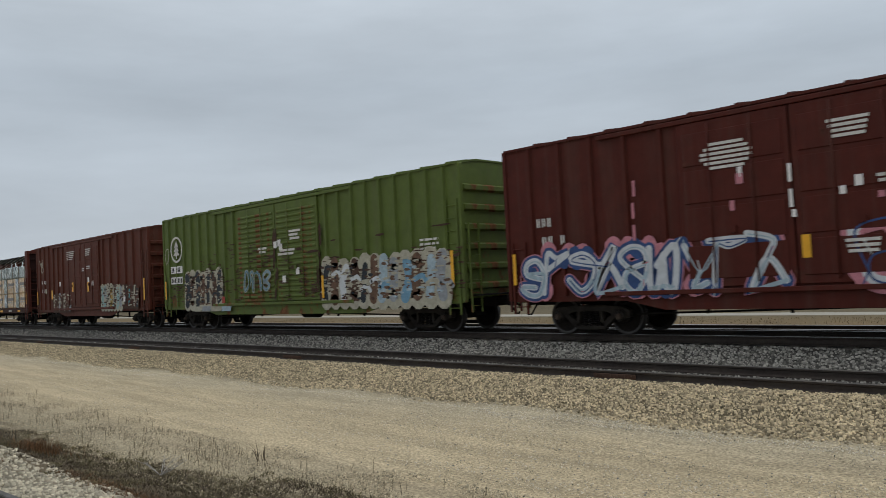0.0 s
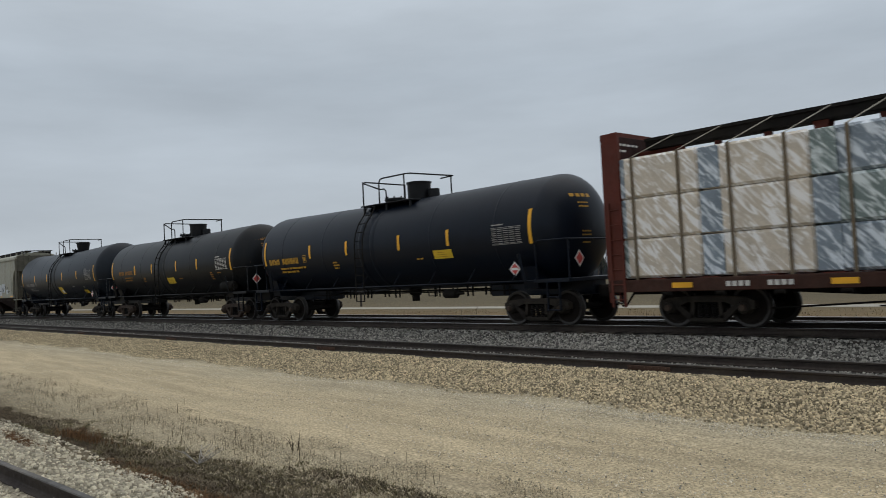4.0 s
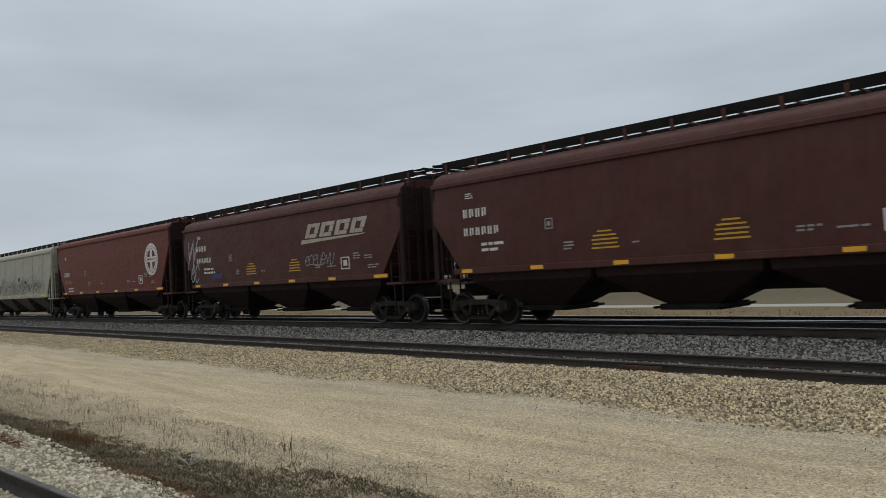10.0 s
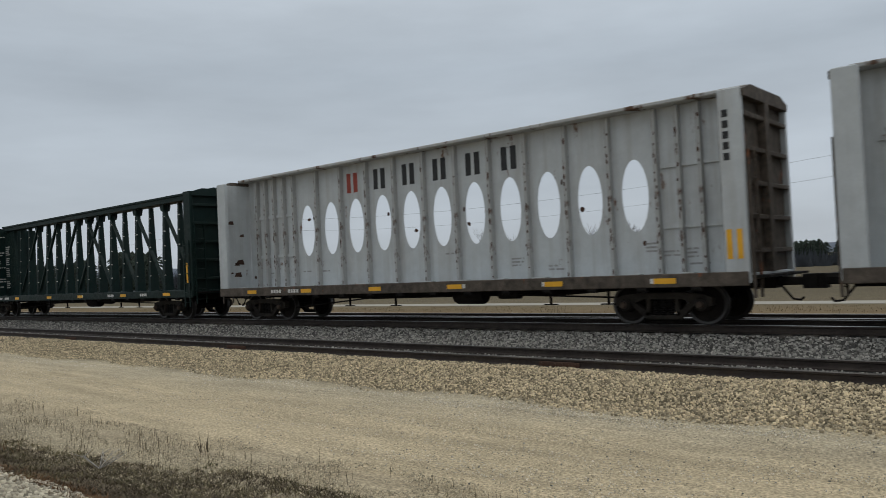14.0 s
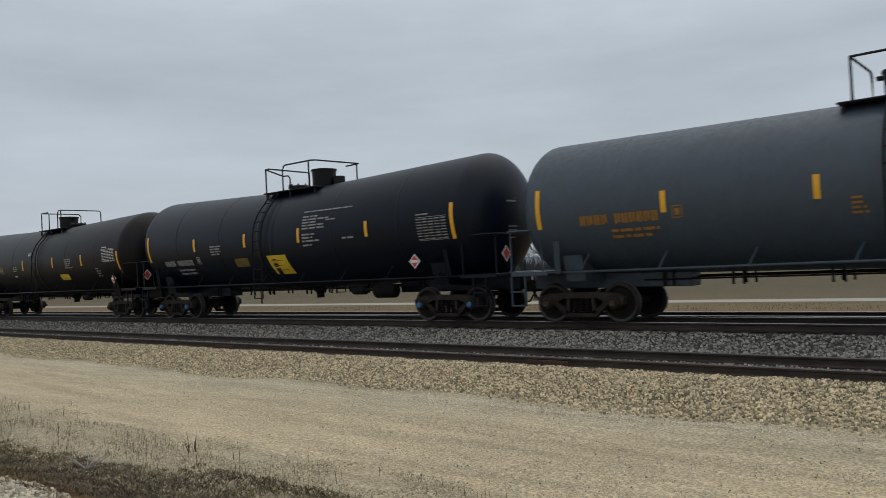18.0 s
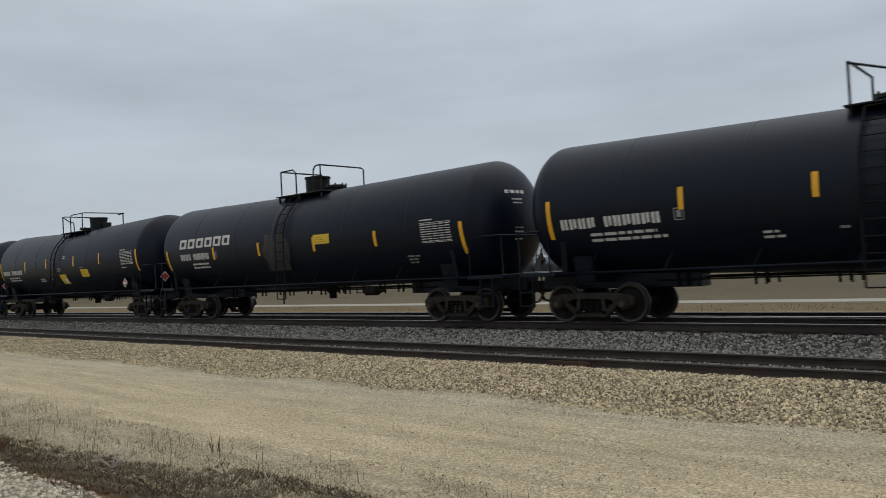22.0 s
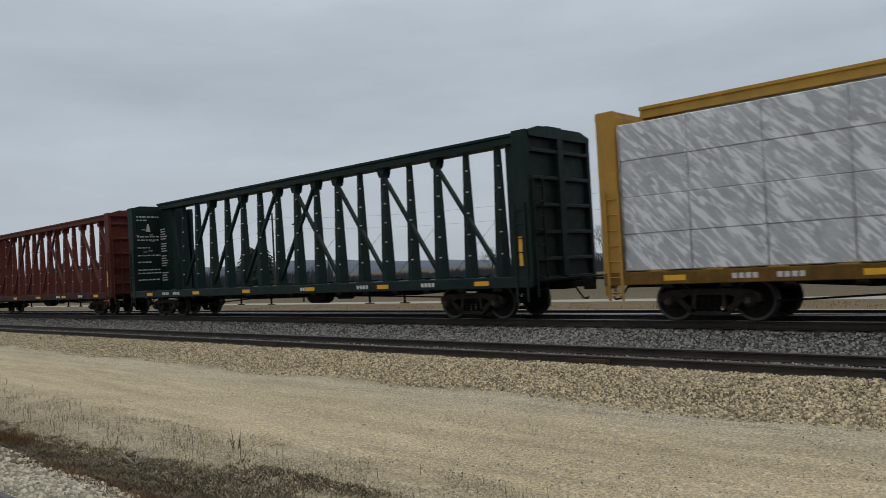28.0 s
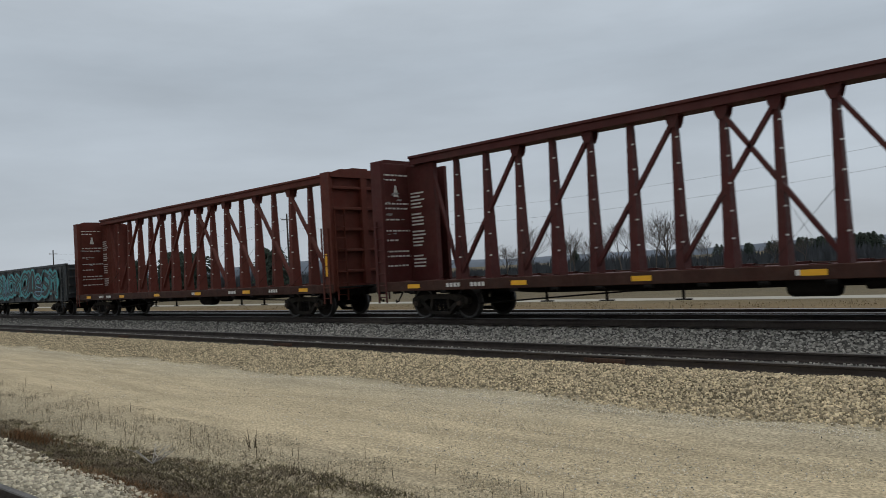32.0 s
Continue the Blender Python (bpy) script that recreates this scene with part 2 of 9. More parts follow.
M_CBRIB = mat("rust_eaten_white_rib", (0.40, 0.40, 0.385), 0.7, 0, 0.15, streak=0.3, rust=0.32, rustcol=(0.055, 0.030, 0.018), dirtcol=(0.2, 0.16, 0.12))
M_GRIME = mat("rust_brown_grime_on_white", (0.098, 0.078, 0.060), 0.85, 0, 0.6, scale=5, streak=0.7, rust=0.14, dirtcol=(0.06, 0.045, 0.035))
M_PATCH = mat("pale_grey_repaint_patch", (0.50, 0.53, 0.56), 0.55, 0, 0.06, streak=0.15)
M_CBRED = mat("oxide_red_centerbeam_paint", (0.100, 0.023, 0.015), 0.62, 0, 0.2, streak=0.3, dust=0.05, dirtcol=(0.05, 0.022, 0.015), spec=0.2)
M_CBDRED = mat("dark_red_centerbeam_paint", (0.072, 0.017, 0.015), 0.62, 0, 0.2, streak=0.3, dust=0.05, dirtcol=(0.035, 0.016, 0.013), spec=0.2)
M_CBEND = mat("streaked_black_red_bulkhead", (0.030, 0.0115, 0.0095), 0.8, 0, 0.3, streak=0.5, dirtcol=(0.013, 0.009, 0.008), spec=0.2)
M_CBGREEN = mat("dark_green_centerbeam_paint", (0.005, 0.0180, 0.0160), 0.55, 0, 0.2, streak=0.25, dust=0.03, dirtcol=(0.02, 0.024, 0.02), spec=0.18)
M_CBYEL = mat("mustard_yellow_centerbeam_paint", (0.42, 0.225, 0.028), 0.55, 0, 0.15, streak=0.5, rust=0.05, dirtcol=(0.16, 0.09, 0.03))
M_CBWHITE = mat("rust_flecked_white_centerbeam_paint", (0.48, 0.50, 0.50), 0.55, 0, 0.10, streak=0.5, rust=0.05, dirtcol=(0.26, 0.22, 0.18), rustcol=(0.09, 0.045, 0.025))
M_SILLR = mat("grimy_red_deck_sill", (0.050, 0.020, 0.014), 0.75, 0, 0.3, scale=4, streak=0.4, dust=0.06, dirtcol=(0.018, 0.012, 0.010), spec=0.2)
M_SILLY = mat("grimy_yellow_deck_sill", (0.17, 0.090, 0.018), 0.75, 0, 0.35, scale=4, streak=0.6, rust=0.12, dirtcol=(0.03, 0.02, 0.012), rustcol=(0.05, 0.03, 0.018), spec=0.2)
M_GOND = mat("weathered_black_gondola_paint", (0.03, 0.036, 0.04), 0.6, 0, 0.25, streak=0.4)


def wrapped(name, rgb, pale):
    """Creased shrink wrap: tilted pale streaks paint the creases' highlights over the goods' colour."""
    m = mat(name, rgb, 0.4, 0, 0.22, scale=2.0, bump=0.5, bump_scale=4.0)
    n, l = m.node_tree.nodes, m.node_tree.links
    bs = n["Principled BSDF"]
    src = bs.inputs["Base Color"].links[0].from_socket
    co = n.new("ShaderNodeTexCoord")
    mp = n.new("ShaderNodeMapping")
    mr = n.new("ShaderNodeMapping")
    mr.inputs["Rotation"].default_value = (0, 0.75, 0)
    l.new(co.outputs["Object"], mr.inputs[0])
    mp.inputs["Scale"].default_value = (9.0, 5.0, 1.6)
    l.new(mr.outputs[0], mp.inputs[0])
    t = n.new("ShaderNodeTexNoise")
    t.inputs["Scale"].default_value, t.inputs["Detail"].default_value, t.inputs["Distortion"].default_value = 1.0, 5.0, 1.2
    l.new(mp.outputs[0], t.inputs["Vector"])
    r = n.new("ShaderNodeMapRange")
    for k, x in zip(("From Min", "From Max", "To Min", "To Max"), (0.48, 0.60, 0.0, 0.9)):
        r.inputs[k].default_value = x
    l.new(t.outputs["Fac"], r.inputs["Value"])
    x = n.new("ShaderNodeMix")
    x.data_type = "RGBA"
    l.new(r.outputs[0], x.inputs[0])
    l.new(src, x.inputs[6])
    x.inputs[7].default_value = (*pale, 1)
    l.new(x.outputs[2], bs.inputs["Base Color"])
    return m


M_WRAPW = wrapped("white_plastic_wrap", (0.46, 0.47, 0.49), (0.80, 0.81, 0.83))
M_WRAPB = wrapped("blue_grey_plastic_wrap", (0.20, 0.24, 0.28), (0.72, 0.77, 0.82))
M_LUMBER = wrapped("wrapped_tan_lumber", (0.58, 0.385, 0.19), (0.84, 0.77, 0.66))
M_LUMBERG = wrapped("wrapped_grey_lumber", (0.60, 0.52, 0.42), (0.88, 0.86, 0.84))
M_LUMBERR = wrapped("wrapped_reddish_lumber", (0.48, 0.37, 0.35), (0.76, 0.72, 0.72))
M_WRAPGN = wrapped("grey_green_plastic_wrap", (0.17, 0.215, 0.205), (0.70, 0.75, 0.75))
M_STRAP = mat("pale_tie_down_strap", (0.34, 0.31, 0.25), 0.7, 0, 0.2)
M_STRAPD = mat("dark_webbing_strap", (0.15, 0.115, 0.075), 0.8, 0, 0.25)
M_YSTRAP = mat("yellow_webbing_strap", (0.55, 0.45, 0.04), 0.7, 0, 0.15)
M_PRINT = mat("dark_grey_print_on_wrap", (0.27, 0.25, 0.24), 0.6, 0, 0.3, scale=9)
G_WHITE = mat("white_spray_paint", (0.58, 0.60, 0.62), 0.6, 0, 0.15, scale=5)
G_BLUE = mat("navy_spray_paint", (0.03, 0.07, 0.20), 0.6, 0, 0.3, scale=5)
G_PINK = mat("pink_spray_paint", (0.52, 0.20, 0.24), 0.6, 0, 0.25, scale=5)
G_BLACK = mat("black_spray_paint", (0.025, 0.023, 0.022), 0.65, 0, 0.3, scale=5)
G_BROWN = mat("brown_spray_paint", (0.14, 0.075, 0.045), 0.7, 0, 0.4, scale=5)
G_INK = mat("blue_black_spray_paint", (0.018, 0.024, 0.032), 0.65, 0, 0.3, scale=5)
G_RUST = mat("rust_stained_spray_paint", (0.075, 0.036, 0.022), 0.75, 0, 0.4, scale=7)
G_GREY = mat("grey_spray_paint", (0.30, 0.32, 0.34), 0.65, 0, 0.3, scale=5)
G_SKY = mat("light_blue_spray_paint", (0.16, 0.32, 0.45), 0.6, 0, 0.3, scale=5)
G_TEAL = mat("teal_spray_paint", (0.06, 0.30, 0.32), 0.6, 0, 0.3, scale=5)
G_OCHRE = mat("ochre_spray_paint", (0.42, 0.26, 0.05), 0.6, 0, 0.3, scale=5)
G_OCHREP = mat("pale_ochre_spray_paint", (0.36, 0.25, 0.09), 0.65, 0, 0.3, scale=6)
G_SKYP = mat("pale_blue_spray_paint", (0.36, 0.46, 0.52), 0.6, 0, 0.3, scale=5)
G_TEALP = mat("pale_teal_spray_paint", (0.26, 0.42, 0.42), 0.6, 0, 0.3, scale=5)
M_RUSTB = mat("brown_paint_loss_rust", (0.060, 0.030, 0.018), 0.9, 0, 0.35, scale=6)
G_RED = mat("red_spray_paint", (0.40, 0.06, 0.04), 0.6, 0, 0.3, scale=5)
G_PALE = mat("pale_cream_spray_paint", (0.42, 0.39, 0.30), 0.6, 0, 0.25, scale=5)


# ---------------------------------------------------------------- mesh tools
class Mesh:
    """Collects vertices and faces of one mesh."""

    def __init__(self):
        self.v, self.f, self.s, self.m = [], [], [], []

    def add(self, verts, faces, smooth=False, slot=0):
        k = len(self.v)
        self.v += [tuple(p) for p in verts]
        for f in faces:
            self.f.append(tuple(i + k for i in f))
            self.s.append(smooth)
            self.m.append(slot)
        return self

    def box(self, x0, x1, y0, y1, z0, z1, c=0.0, slot=0):
        if c <= 0:
            vs = [(x, y, z) for x in (x0, x1) for y in (y0, y1) for z in (z0, z1)]
            return self.add(vs, [(0, 1, 3, 2), (4, 6, 7, 5), (0, 4, 5, 1), (2, 3, 7, 6), (0, 2, 6, 4), (1, 5, 7, 3)], False, slot)
        # chamfered along all edges
        c = min(c, (x1 - x0) / 2.1, (y1 - y0) / 2.1, (z1 - z0) / 2.1)
        vs, idx = [], {}
        for i, x in enumerate((x0, x1)):
            for j, y in enumerate((y0, y1)):
                for k, z in enumerate((z0, z1)):
                    sx, sy, sz = (1, -1)[i] * c, (1, -1)[j] * c, (1, -1)[k] * c
                    idx[i, j, k] = len(vs)
                    vs += [(x, y + sy, z + sz), (x + sx, y, z + sz), (x + sx, y + sy, z)]
        fs = []
        for i in (0, 1):
            fs.append(tuple(idx[i, j, k] for j, k in ((0, 0), (1, 0), (1, 1), (0, 1))))
            fs.append(tuple(idx[j, i, k] + 1 for j, k in ((0, 0), (1, 0), (1, 1), (0, 1))))
            fs.append(tuple(idx[j, k, i] + 2 for j, k in ((0, 0), (1, 0), (1, 1), (0, 1))))
            for j in (0, 1):
                fs.append((idx[0, i, j] + 1, idx[1, i, j] + 1, idx[1, i, j] + 2, idx[0, i, j] + 2))
                fs.append((idx[i, 0, j], idx[i, 1, j], idx[i, 1, j] + 2, idx[i, 0, j] + 2))
                fs.append((idx[i, j, 0], idx[i, j, 1], idx[i, j, 1] + 1, idx[i, j, 0] + 1))
                for k in (0, 1):
                    fs.append((idx[i, j, k], idx[i, j, k] + 1, idx[i, j, k] + 2))
        return self.add(vs, fs, False, slot)

    def beam(self, a, b, w, h, up=(0, 0, 1), slot=0):
        a, b = Vector(a), Vector(b)
        d = (b - a).normalized()
        s = d.cross(Vector(up))
        if s.length < 1e-4:
            s = d.cross(Vector((0, 1, 0)))
        s.normalize()
        u = s.cross(d)
        vs = [p + s * i * w / 2 + u * j * h / 2 for p in (a, b) for i, j in ((-1, -1), (1, -1), (1, 1), (-1, 1))]
        return self.add(vs, [(0, 1, 2, 3), (7, 6, 5, 4), (0, 4, 5, 1), (1, 5, 6, 2), (2, 6, 7, 3), (3, 7, 4, 0)], False, slot)

    def tube(self, pts, r, n=6, slot=0, r1=None):
        pts = [Vector(p) for p in pts]
        vs, fs = [], []
        for i, p in enumerate(pts):
            d = (pts[min(i + 1, len(pts) - 1)] - pts[max(i - 1, 0)]).normalized()
            s = d.cross(Vector((0, 0, 1)))
            if s.length < 1e-3:
                s = Vector((1, 0, 0))
            s.normalize()
            u = s.cross(d)
            rr = r if r1 is None else r + (r1 - r) * i / (len(pts) - 1)
            vs += [p + (s * math.cos(2 * math.pi * k / n) + u * math.sin(2 * math.pi * k / n)) * rr for k in range(n)]
        for i in range(len(pts) - 1):
            for k in range(n):
                fs.append((i * n + k, i * n + (k + 1) % n, (i + 1) * n + (k + 1) % n, (i + 1) * n + k))
        self.add(vs, fs, True, slot)
        return self.add([vs[k] for k in range(n)] + [vs[-n + k] for k in range(n)], [tuple(range(n))[::-1], tuple(range(n, 2 * n))], False, slot)

    def lathe(self, prof, axis, origin=(0, 0, 0), n=24, slot=0, smooth=True, flat_at=()):
        """prof: (along, radius) pairs turned about the axis 'x', 'y' or 'z'."""
        o = Vector(origin)
        ring = [(math.cos(2 * math.pi * k / n), math.sin(2 * math.pi * k / n)) for k in range(n)]

        def put(a, r, c, s):
            return o + Vector({"x": (a, r * c, r * s), "y": (r * c, a, r * s), "z": (r * c, r * s, a)}[axis])

        for (a0, r0), (a1, r1) in zip(prof, prof[1:]):
            pass
        vs = [put(a, max(r, 1e-4), c, s) for a, r in prof for c, s in ring]
        fs = []
        for i in range(len(prof) - 1):
            for k in range(n):
                fs.append((i * n + k, i * n + (k + 1) % n, (i + 1) * n + (k + 1) % n, (i + 1) * n + k))
        return self.add(vs, fs, smooth, slot)

    def prism(self, poly, axis, d0, d1, slot=0):
        """A polygon of (a, b) pairs pushed along the axis: 'y' takes (x, z), 'x' takes (y, z), 'z' takes (x, y)."""
        def put(a, b, d):
            return {"y": (a, d, b), "x": (d, a, b), "z": (a, b, d)}[axis]
        n = len(poly)
        vs = [put(a, b, d) for d in (d0, d1) for a, b in poly]
        fs = [tuple(range(n))[::-1], tuple(range(n, 2 * n))] + [(k, (k + 1) % n, n + (k + 1) % n, n + k) for k in range(n)]
        return self.add(vs, fs, False, slot)

    def data(self, name, *mats):
        me = bpy.data.meshes.new(name)
        me.from_pydata(self.v, [], self.f)
        for m in mats:
            me.materials.append(m)
        me.polygons.foreach_set("use_smooth", self.s)
        me.polygons.foreach_set("material_index", self.m)
        me.update()
        b = bmesh.new()
        b.from_mesh(me)
        bmesh.ops.remove_doubles(b, verts=b.verts, dist=1e-5)
        bmesh.ops.recalc_face_normals(b, faces=b.faces)
        for e in b.edges:
            if len(e.link_faces) == 2 and e.calc_face_angle(0.0) > 0.7:
                e.smooth = False
        b.to_mesh(me)
        b.free()
        return me


def part(name, me, mats, parent, label="", at=None):
    """Links one mesh as one object under a thing or part."""
    data = me if isinstance(me, bpy.types.Mesh) else me.data(name, *(mats if isinstance(mats, (list, tuple)) else [mats]))
    ob = new(name, data)
    ob.parent = parent
    if at is not None:
        ob.matrix_basis = at
    if label:
        ob["label"] = label
    return ob


def thing(name, label, category, group="", at=None, kind=""):
    ob = new(name)
    if at is not None:
        ob.matrix_basis = at
    return tagged(ob, label, category, group, kind)


# ---------------------------------------------------------------- ground
PROFILE = [(-900, -0.7), (-3, -0.62), (0, -0.55), (1.2, -0.48), (2.5, -0.45), (3.2, -0.58), (4.0, -0.78), (5.0, -0.84), (7.0, -0.82),
           (9.0, -0.80), (10.2, -0.76), (11.2, -0.66), (12.2, -0.54), (14.5, -0.54), (15.1, -0.40), (15.7, -0.20), (18.4, -0.18),
           (19.6, -0.40), (22.6, -0.40), (23.6, -0.62), (26, -0.95), (33, -1.10), (48, -1.25), (80, -1.6), (200, -2.0), (4000, -2.0)]


def ground_z(y):
    for (y0, z0), (y1, z1) in zip(PROFILE, PROFILE[1:]):
        if y <= y1:
            return z0 + (z1 - z0) * (y - y0) / (y1 - y0)
    return PROFILE[-1][1]


def ground_material():
    m = bpy.data.materials.new("trackside_ground")
    m.use_nodes = True
    n, l = m.node_tree.nodes, m.node_tree.links
    bs = n["Principled BSDF"]
    bs.inputs["Specular IOR Level"].default_value = 0.2
    co = n.new("ShaderNodeTexCoord")
    sep = n.new("ShaderNodeSeparateXYZ")
    l.new(co.outputs["Object"], sep.inputs[0])

    def noise_at(sc, det=5.0, squash=None):
        t = n.new("ShaderNodeTexNoise")
        t.inputs["Scale"].default_value, t.inputs["Detail"].default_value, t.inputs["Roughness"].default_value = sc, det, 0.65
        if squash:
            mp = n.new("ShaderNodeMapping")
            mp.inputs["Scale"].default_value = squash
            l.new(co.outputs["Object"], mp.inputs[0])
            l.new(mp.outputs[0], t.inputs["Vector"])
        else:
            l.new(co.outputs["Object"], t.inputs["Vector"])
        return t.outputs["Fac"]

    def math_(op, a, b):
        x = n.new("ShaderNodeMath")
        x.operation = op
        for s, v in zip(x.inputs, (a, b)):
            if isinstance(v, (int, float)):
                s.default_value = v
            else:
                l.new(v, s)
        return x.outputs[0]

    # distance from the camera's track, with wavering borders
    wob = math_("MULTIPLY", math_("SUBTRACT", noise_at(0.45, 4), 0.5), 1.7)
    yy = math_("DIVIDE", math_("ADD", sep.outputs["Y"], wob), 60.0)
    ramp = n.new("ShaderNodeValToRGB")
    l.new(yy, ramp.inputs[0])
    # 10.8 to 15.4: base darkened to paint the shade between the loose stones
    bands = [(0.0, (0.300, 0.260, 0.200)), (2.6, (0.26, 0.228, 0.172)), (3.5, (0.120, 0.094, 0.058)), (4.3, (0.135, 0.107, 0.068)), (4.9, (0.290, 0.245, 0.165)),
             (6.0, (0.355, 0.292, 0.194)), (6.4, (0.420, 0.342, 0.222)), (8.6, (0.415, 0.340, 0.222)), (9.6, (0.380, 0.322, 0.222)), (10.2, (0.365, 0.312, 0.214)), (10.8, (0.160, 0.128, 0.080)), (12.4, (0.100, 0.080, 0.052)),
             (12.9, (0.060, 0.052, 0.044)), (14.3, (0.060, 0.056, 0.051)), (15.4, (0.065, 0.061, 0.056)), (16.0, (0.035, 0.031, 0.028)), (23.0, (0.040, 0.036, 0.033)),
             (24.2, (0.180, 0.116, 0.050)), (30.0, (0.165, 0.110, 0.050)), (42.5, (0.118, 0.094, 0.054)), (60.0, (0.095, 0.076, 0.044))]
    els = ramp.color_ramp.elements
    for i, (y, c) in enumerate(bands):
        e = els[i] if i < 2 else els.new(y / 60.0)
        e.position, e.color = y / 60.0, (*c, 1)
    # stone-by-stone speckle at two scales
    vor = n.new("ShaderNodeTexVoronoi")
    vor.inputs["Scale"].default_value = 26.0
    l.new(co.outputs["Object"], vor.inputs["Vector"])
    speck = n.new("ShaderNodeMapRange")
    for k, v in zip(("From Min", "From Max", "To Min", "To Max"), (0.0, 1.0, 0.22, 1.72)):
        speck.inputs[k].default_value = v
    l.new(math_("ADD", math_("MULTIPLY", noise_at(55.0, 3), 0.55), math_("MULTIPLY", vor.outputs["Distance"], 0.7)), speck.inputs["Value"])
    patch = n.new("ShaderNodeMapRange")
    for k, v in zip(("From Min", "From Max", "To Min", "To Max"), (0.3, 0.7, 0.74, 1.14)):
        patch.inputs[k].default_value = v
    l.new(noise_at(1.0, 8, (0.3, 2.6, 1.0)), patch.inputs["Value"])
    sc = n.new("ShaderNodeVectorMath")
    sc.operation = "SCALE"
    l.new(ramp.outputs[0], sc.inputs[0])
    l.new(math_("MULTIPLY", speck.outputs[0], patch.outputs[0]), sc.inputs["Scale"])
    l.new(sc.outputs[0], bs.inputs["Base Color"])
    bs.inputs["Roughness"].default_value = 0.95
    bp = n.new("ShaderNodeBump")
    bp.inputs["Strength"].default_value, bp.inputs["Distance"].default_value = 0.55, 0.03
    l.new(math_("ADD", vor.outputs["Distance"], math_("MULTIPLY", noise_at(70.0, 3), 0.6)), bp.inputs["Height"])
    l.new(bp.outputs[0], bs.inputs["Normal"])
    return m


M_GROUND = ground_material()


def build_ground():
    ys = [-4000, -1500, -500, -150, -50, -20, -8] + list(np.arange(-4, 26, 0.4)) + list(np.arange(26, 50, 2.0)) + [60, 80, 110, 150, 200, 300, 500, 900, 1600, 4000]
    xs = [-4000, -1500, -700, -350, -200, -140, -100, -80] + list(np.arange(-66, 14, 0.8)) + [16, 22, 30, 45, 70, 120, 250, 600, 1500, 4000]
    g = Mesh()
    nx = len(xs)
    vs = []
    for y in ys:
        for x in xs:
            z = ground_z(y)
            if -3 < y < 24 and -70 < x < 16:
                rough = 0.05 if (y < 12.2) else 0.015
                z += (noise.noise(Vector((x * 0.35, y * 0.9, 3.0))) * rough + noise.noise(Vector((x * 1.7, y * 1.9, 8.0))) * 0.018)
                if 5.0 < y < 9.2:      # wheel ruts of the dirt road
                    z -= 0.035 * (math.exp(-((y - 6.1) / 0.35) ** 2) + math.exp(-((y - 7.9) / 0.35) ** 2))
            elif y > 60:
                z += noise.noise(Vector((x * 0.004, y * 0.004, 1.0))) * min(1.5, (y - 60) * 0.01)
            vs.append((x, y, z))
    fs = [(j * nx + i, j * nx + i + 1, (j + 1) * nx + i + 1, (j + 1) * nx + i) for j in range(len(ys) - 1) for i in range(nx - 1)]
    g.add(vs, fs, True)
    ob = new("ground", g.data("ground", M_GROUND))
    tagged(ob, "buff gravel and sandy dirt ground beside the tracks", "ground", kind="structure")


build_ground()


# ---------------------------------------------------------------- tracks
RAIL_PROFILE = [(-0.075, 0.0), (0.075, 0.0), (0.075, 0.012), (0.018, 0.032), (0.010, 0.05), (0.010, 0.115), (0.034, 0.130), (0.036, 0.160), (0.028, 0.170),
                (-0.028, 0.170), (-0.036, 0.160), (-0.034, 0.130), (-0.010, 0.115), (-0.010, 0.05), (-0.018, 0.032), (-0.075, 0.012)]


def rail_mesh(x0, x1, shiny):
    """A rail from x0 to x1 with its foot at z = 0; slot 1 is the worn running surface."""
    r = Mesh()
    n = len(RAIL_PROFILE)
    vs = [(x, y, z) for x in (x0, x1) for y, z in RAIL_PROFILE]
    r.add(vs, [tuple(range(n)), tuple(range(n, 2 * n))[::-1]])
    for k in range(n):
        r.add([vs[k], vs[(k + 1) % n], vs[n + (k + 1) % n], vs[n + k]], [(0, 1, 2, 3)], False, 1 if (shiny and k in (7, 8, 9)) else 0)
    return r.data("rail", M_RAIL, M_RAILTOP if shiny == "polished" else M_RAILDULL)


def track(name, label, yc, ztop, x0, x1, shiny, ties, turn=0.0):
    t = thing(name, label, "railway track", at=pose(0, yc, ztop - 0.17, 0, 0, turn))
    me = rail_mesh(x0, x1, shiny)
    for s in (-0.7175, 0.7175):
        part("rail", me, None, t, at=pose(0, s, 0))
    if ties:
        tie = Mesh().box(-0.115, 0.115, -1.3, 1.3, -0.15, -0.004, 0.015).data("tie", M_TIE)
        plate = Mesh().box(-0.09, 0.09, -0.18, 0.18, -0.004, 0.012, 0.004).data("tie_plate", M_STEEL)
        k = 0
        x = ties[0]
        while x < ties[1]:
            part("tie", tie, None, t, at=pose(x + random.uniform(-0.03, 0.03), random.uniform(-0.04, 0.04), 0, 0, 0, random.uniform(-1, 1)))
            x += 0.53
            k += 1
    return t


track("main_track", "main line track with polished rail heads on dark ballast", 17.0, 0.0, -600, 300, "polished", (-58, 12))
SIDING = track("siding_track", "dark rusty siding track bedded in buff gravel", 13.37, -0.36, -600, 300, True, None)
track("far_track", "second main track beyond the train", 21.5, -0.22, -600, 300, "polished", None)
track("near_track", "rusty spur track beside the camera", 2.0, -0.29, -120, 30, True, None, 3.6)
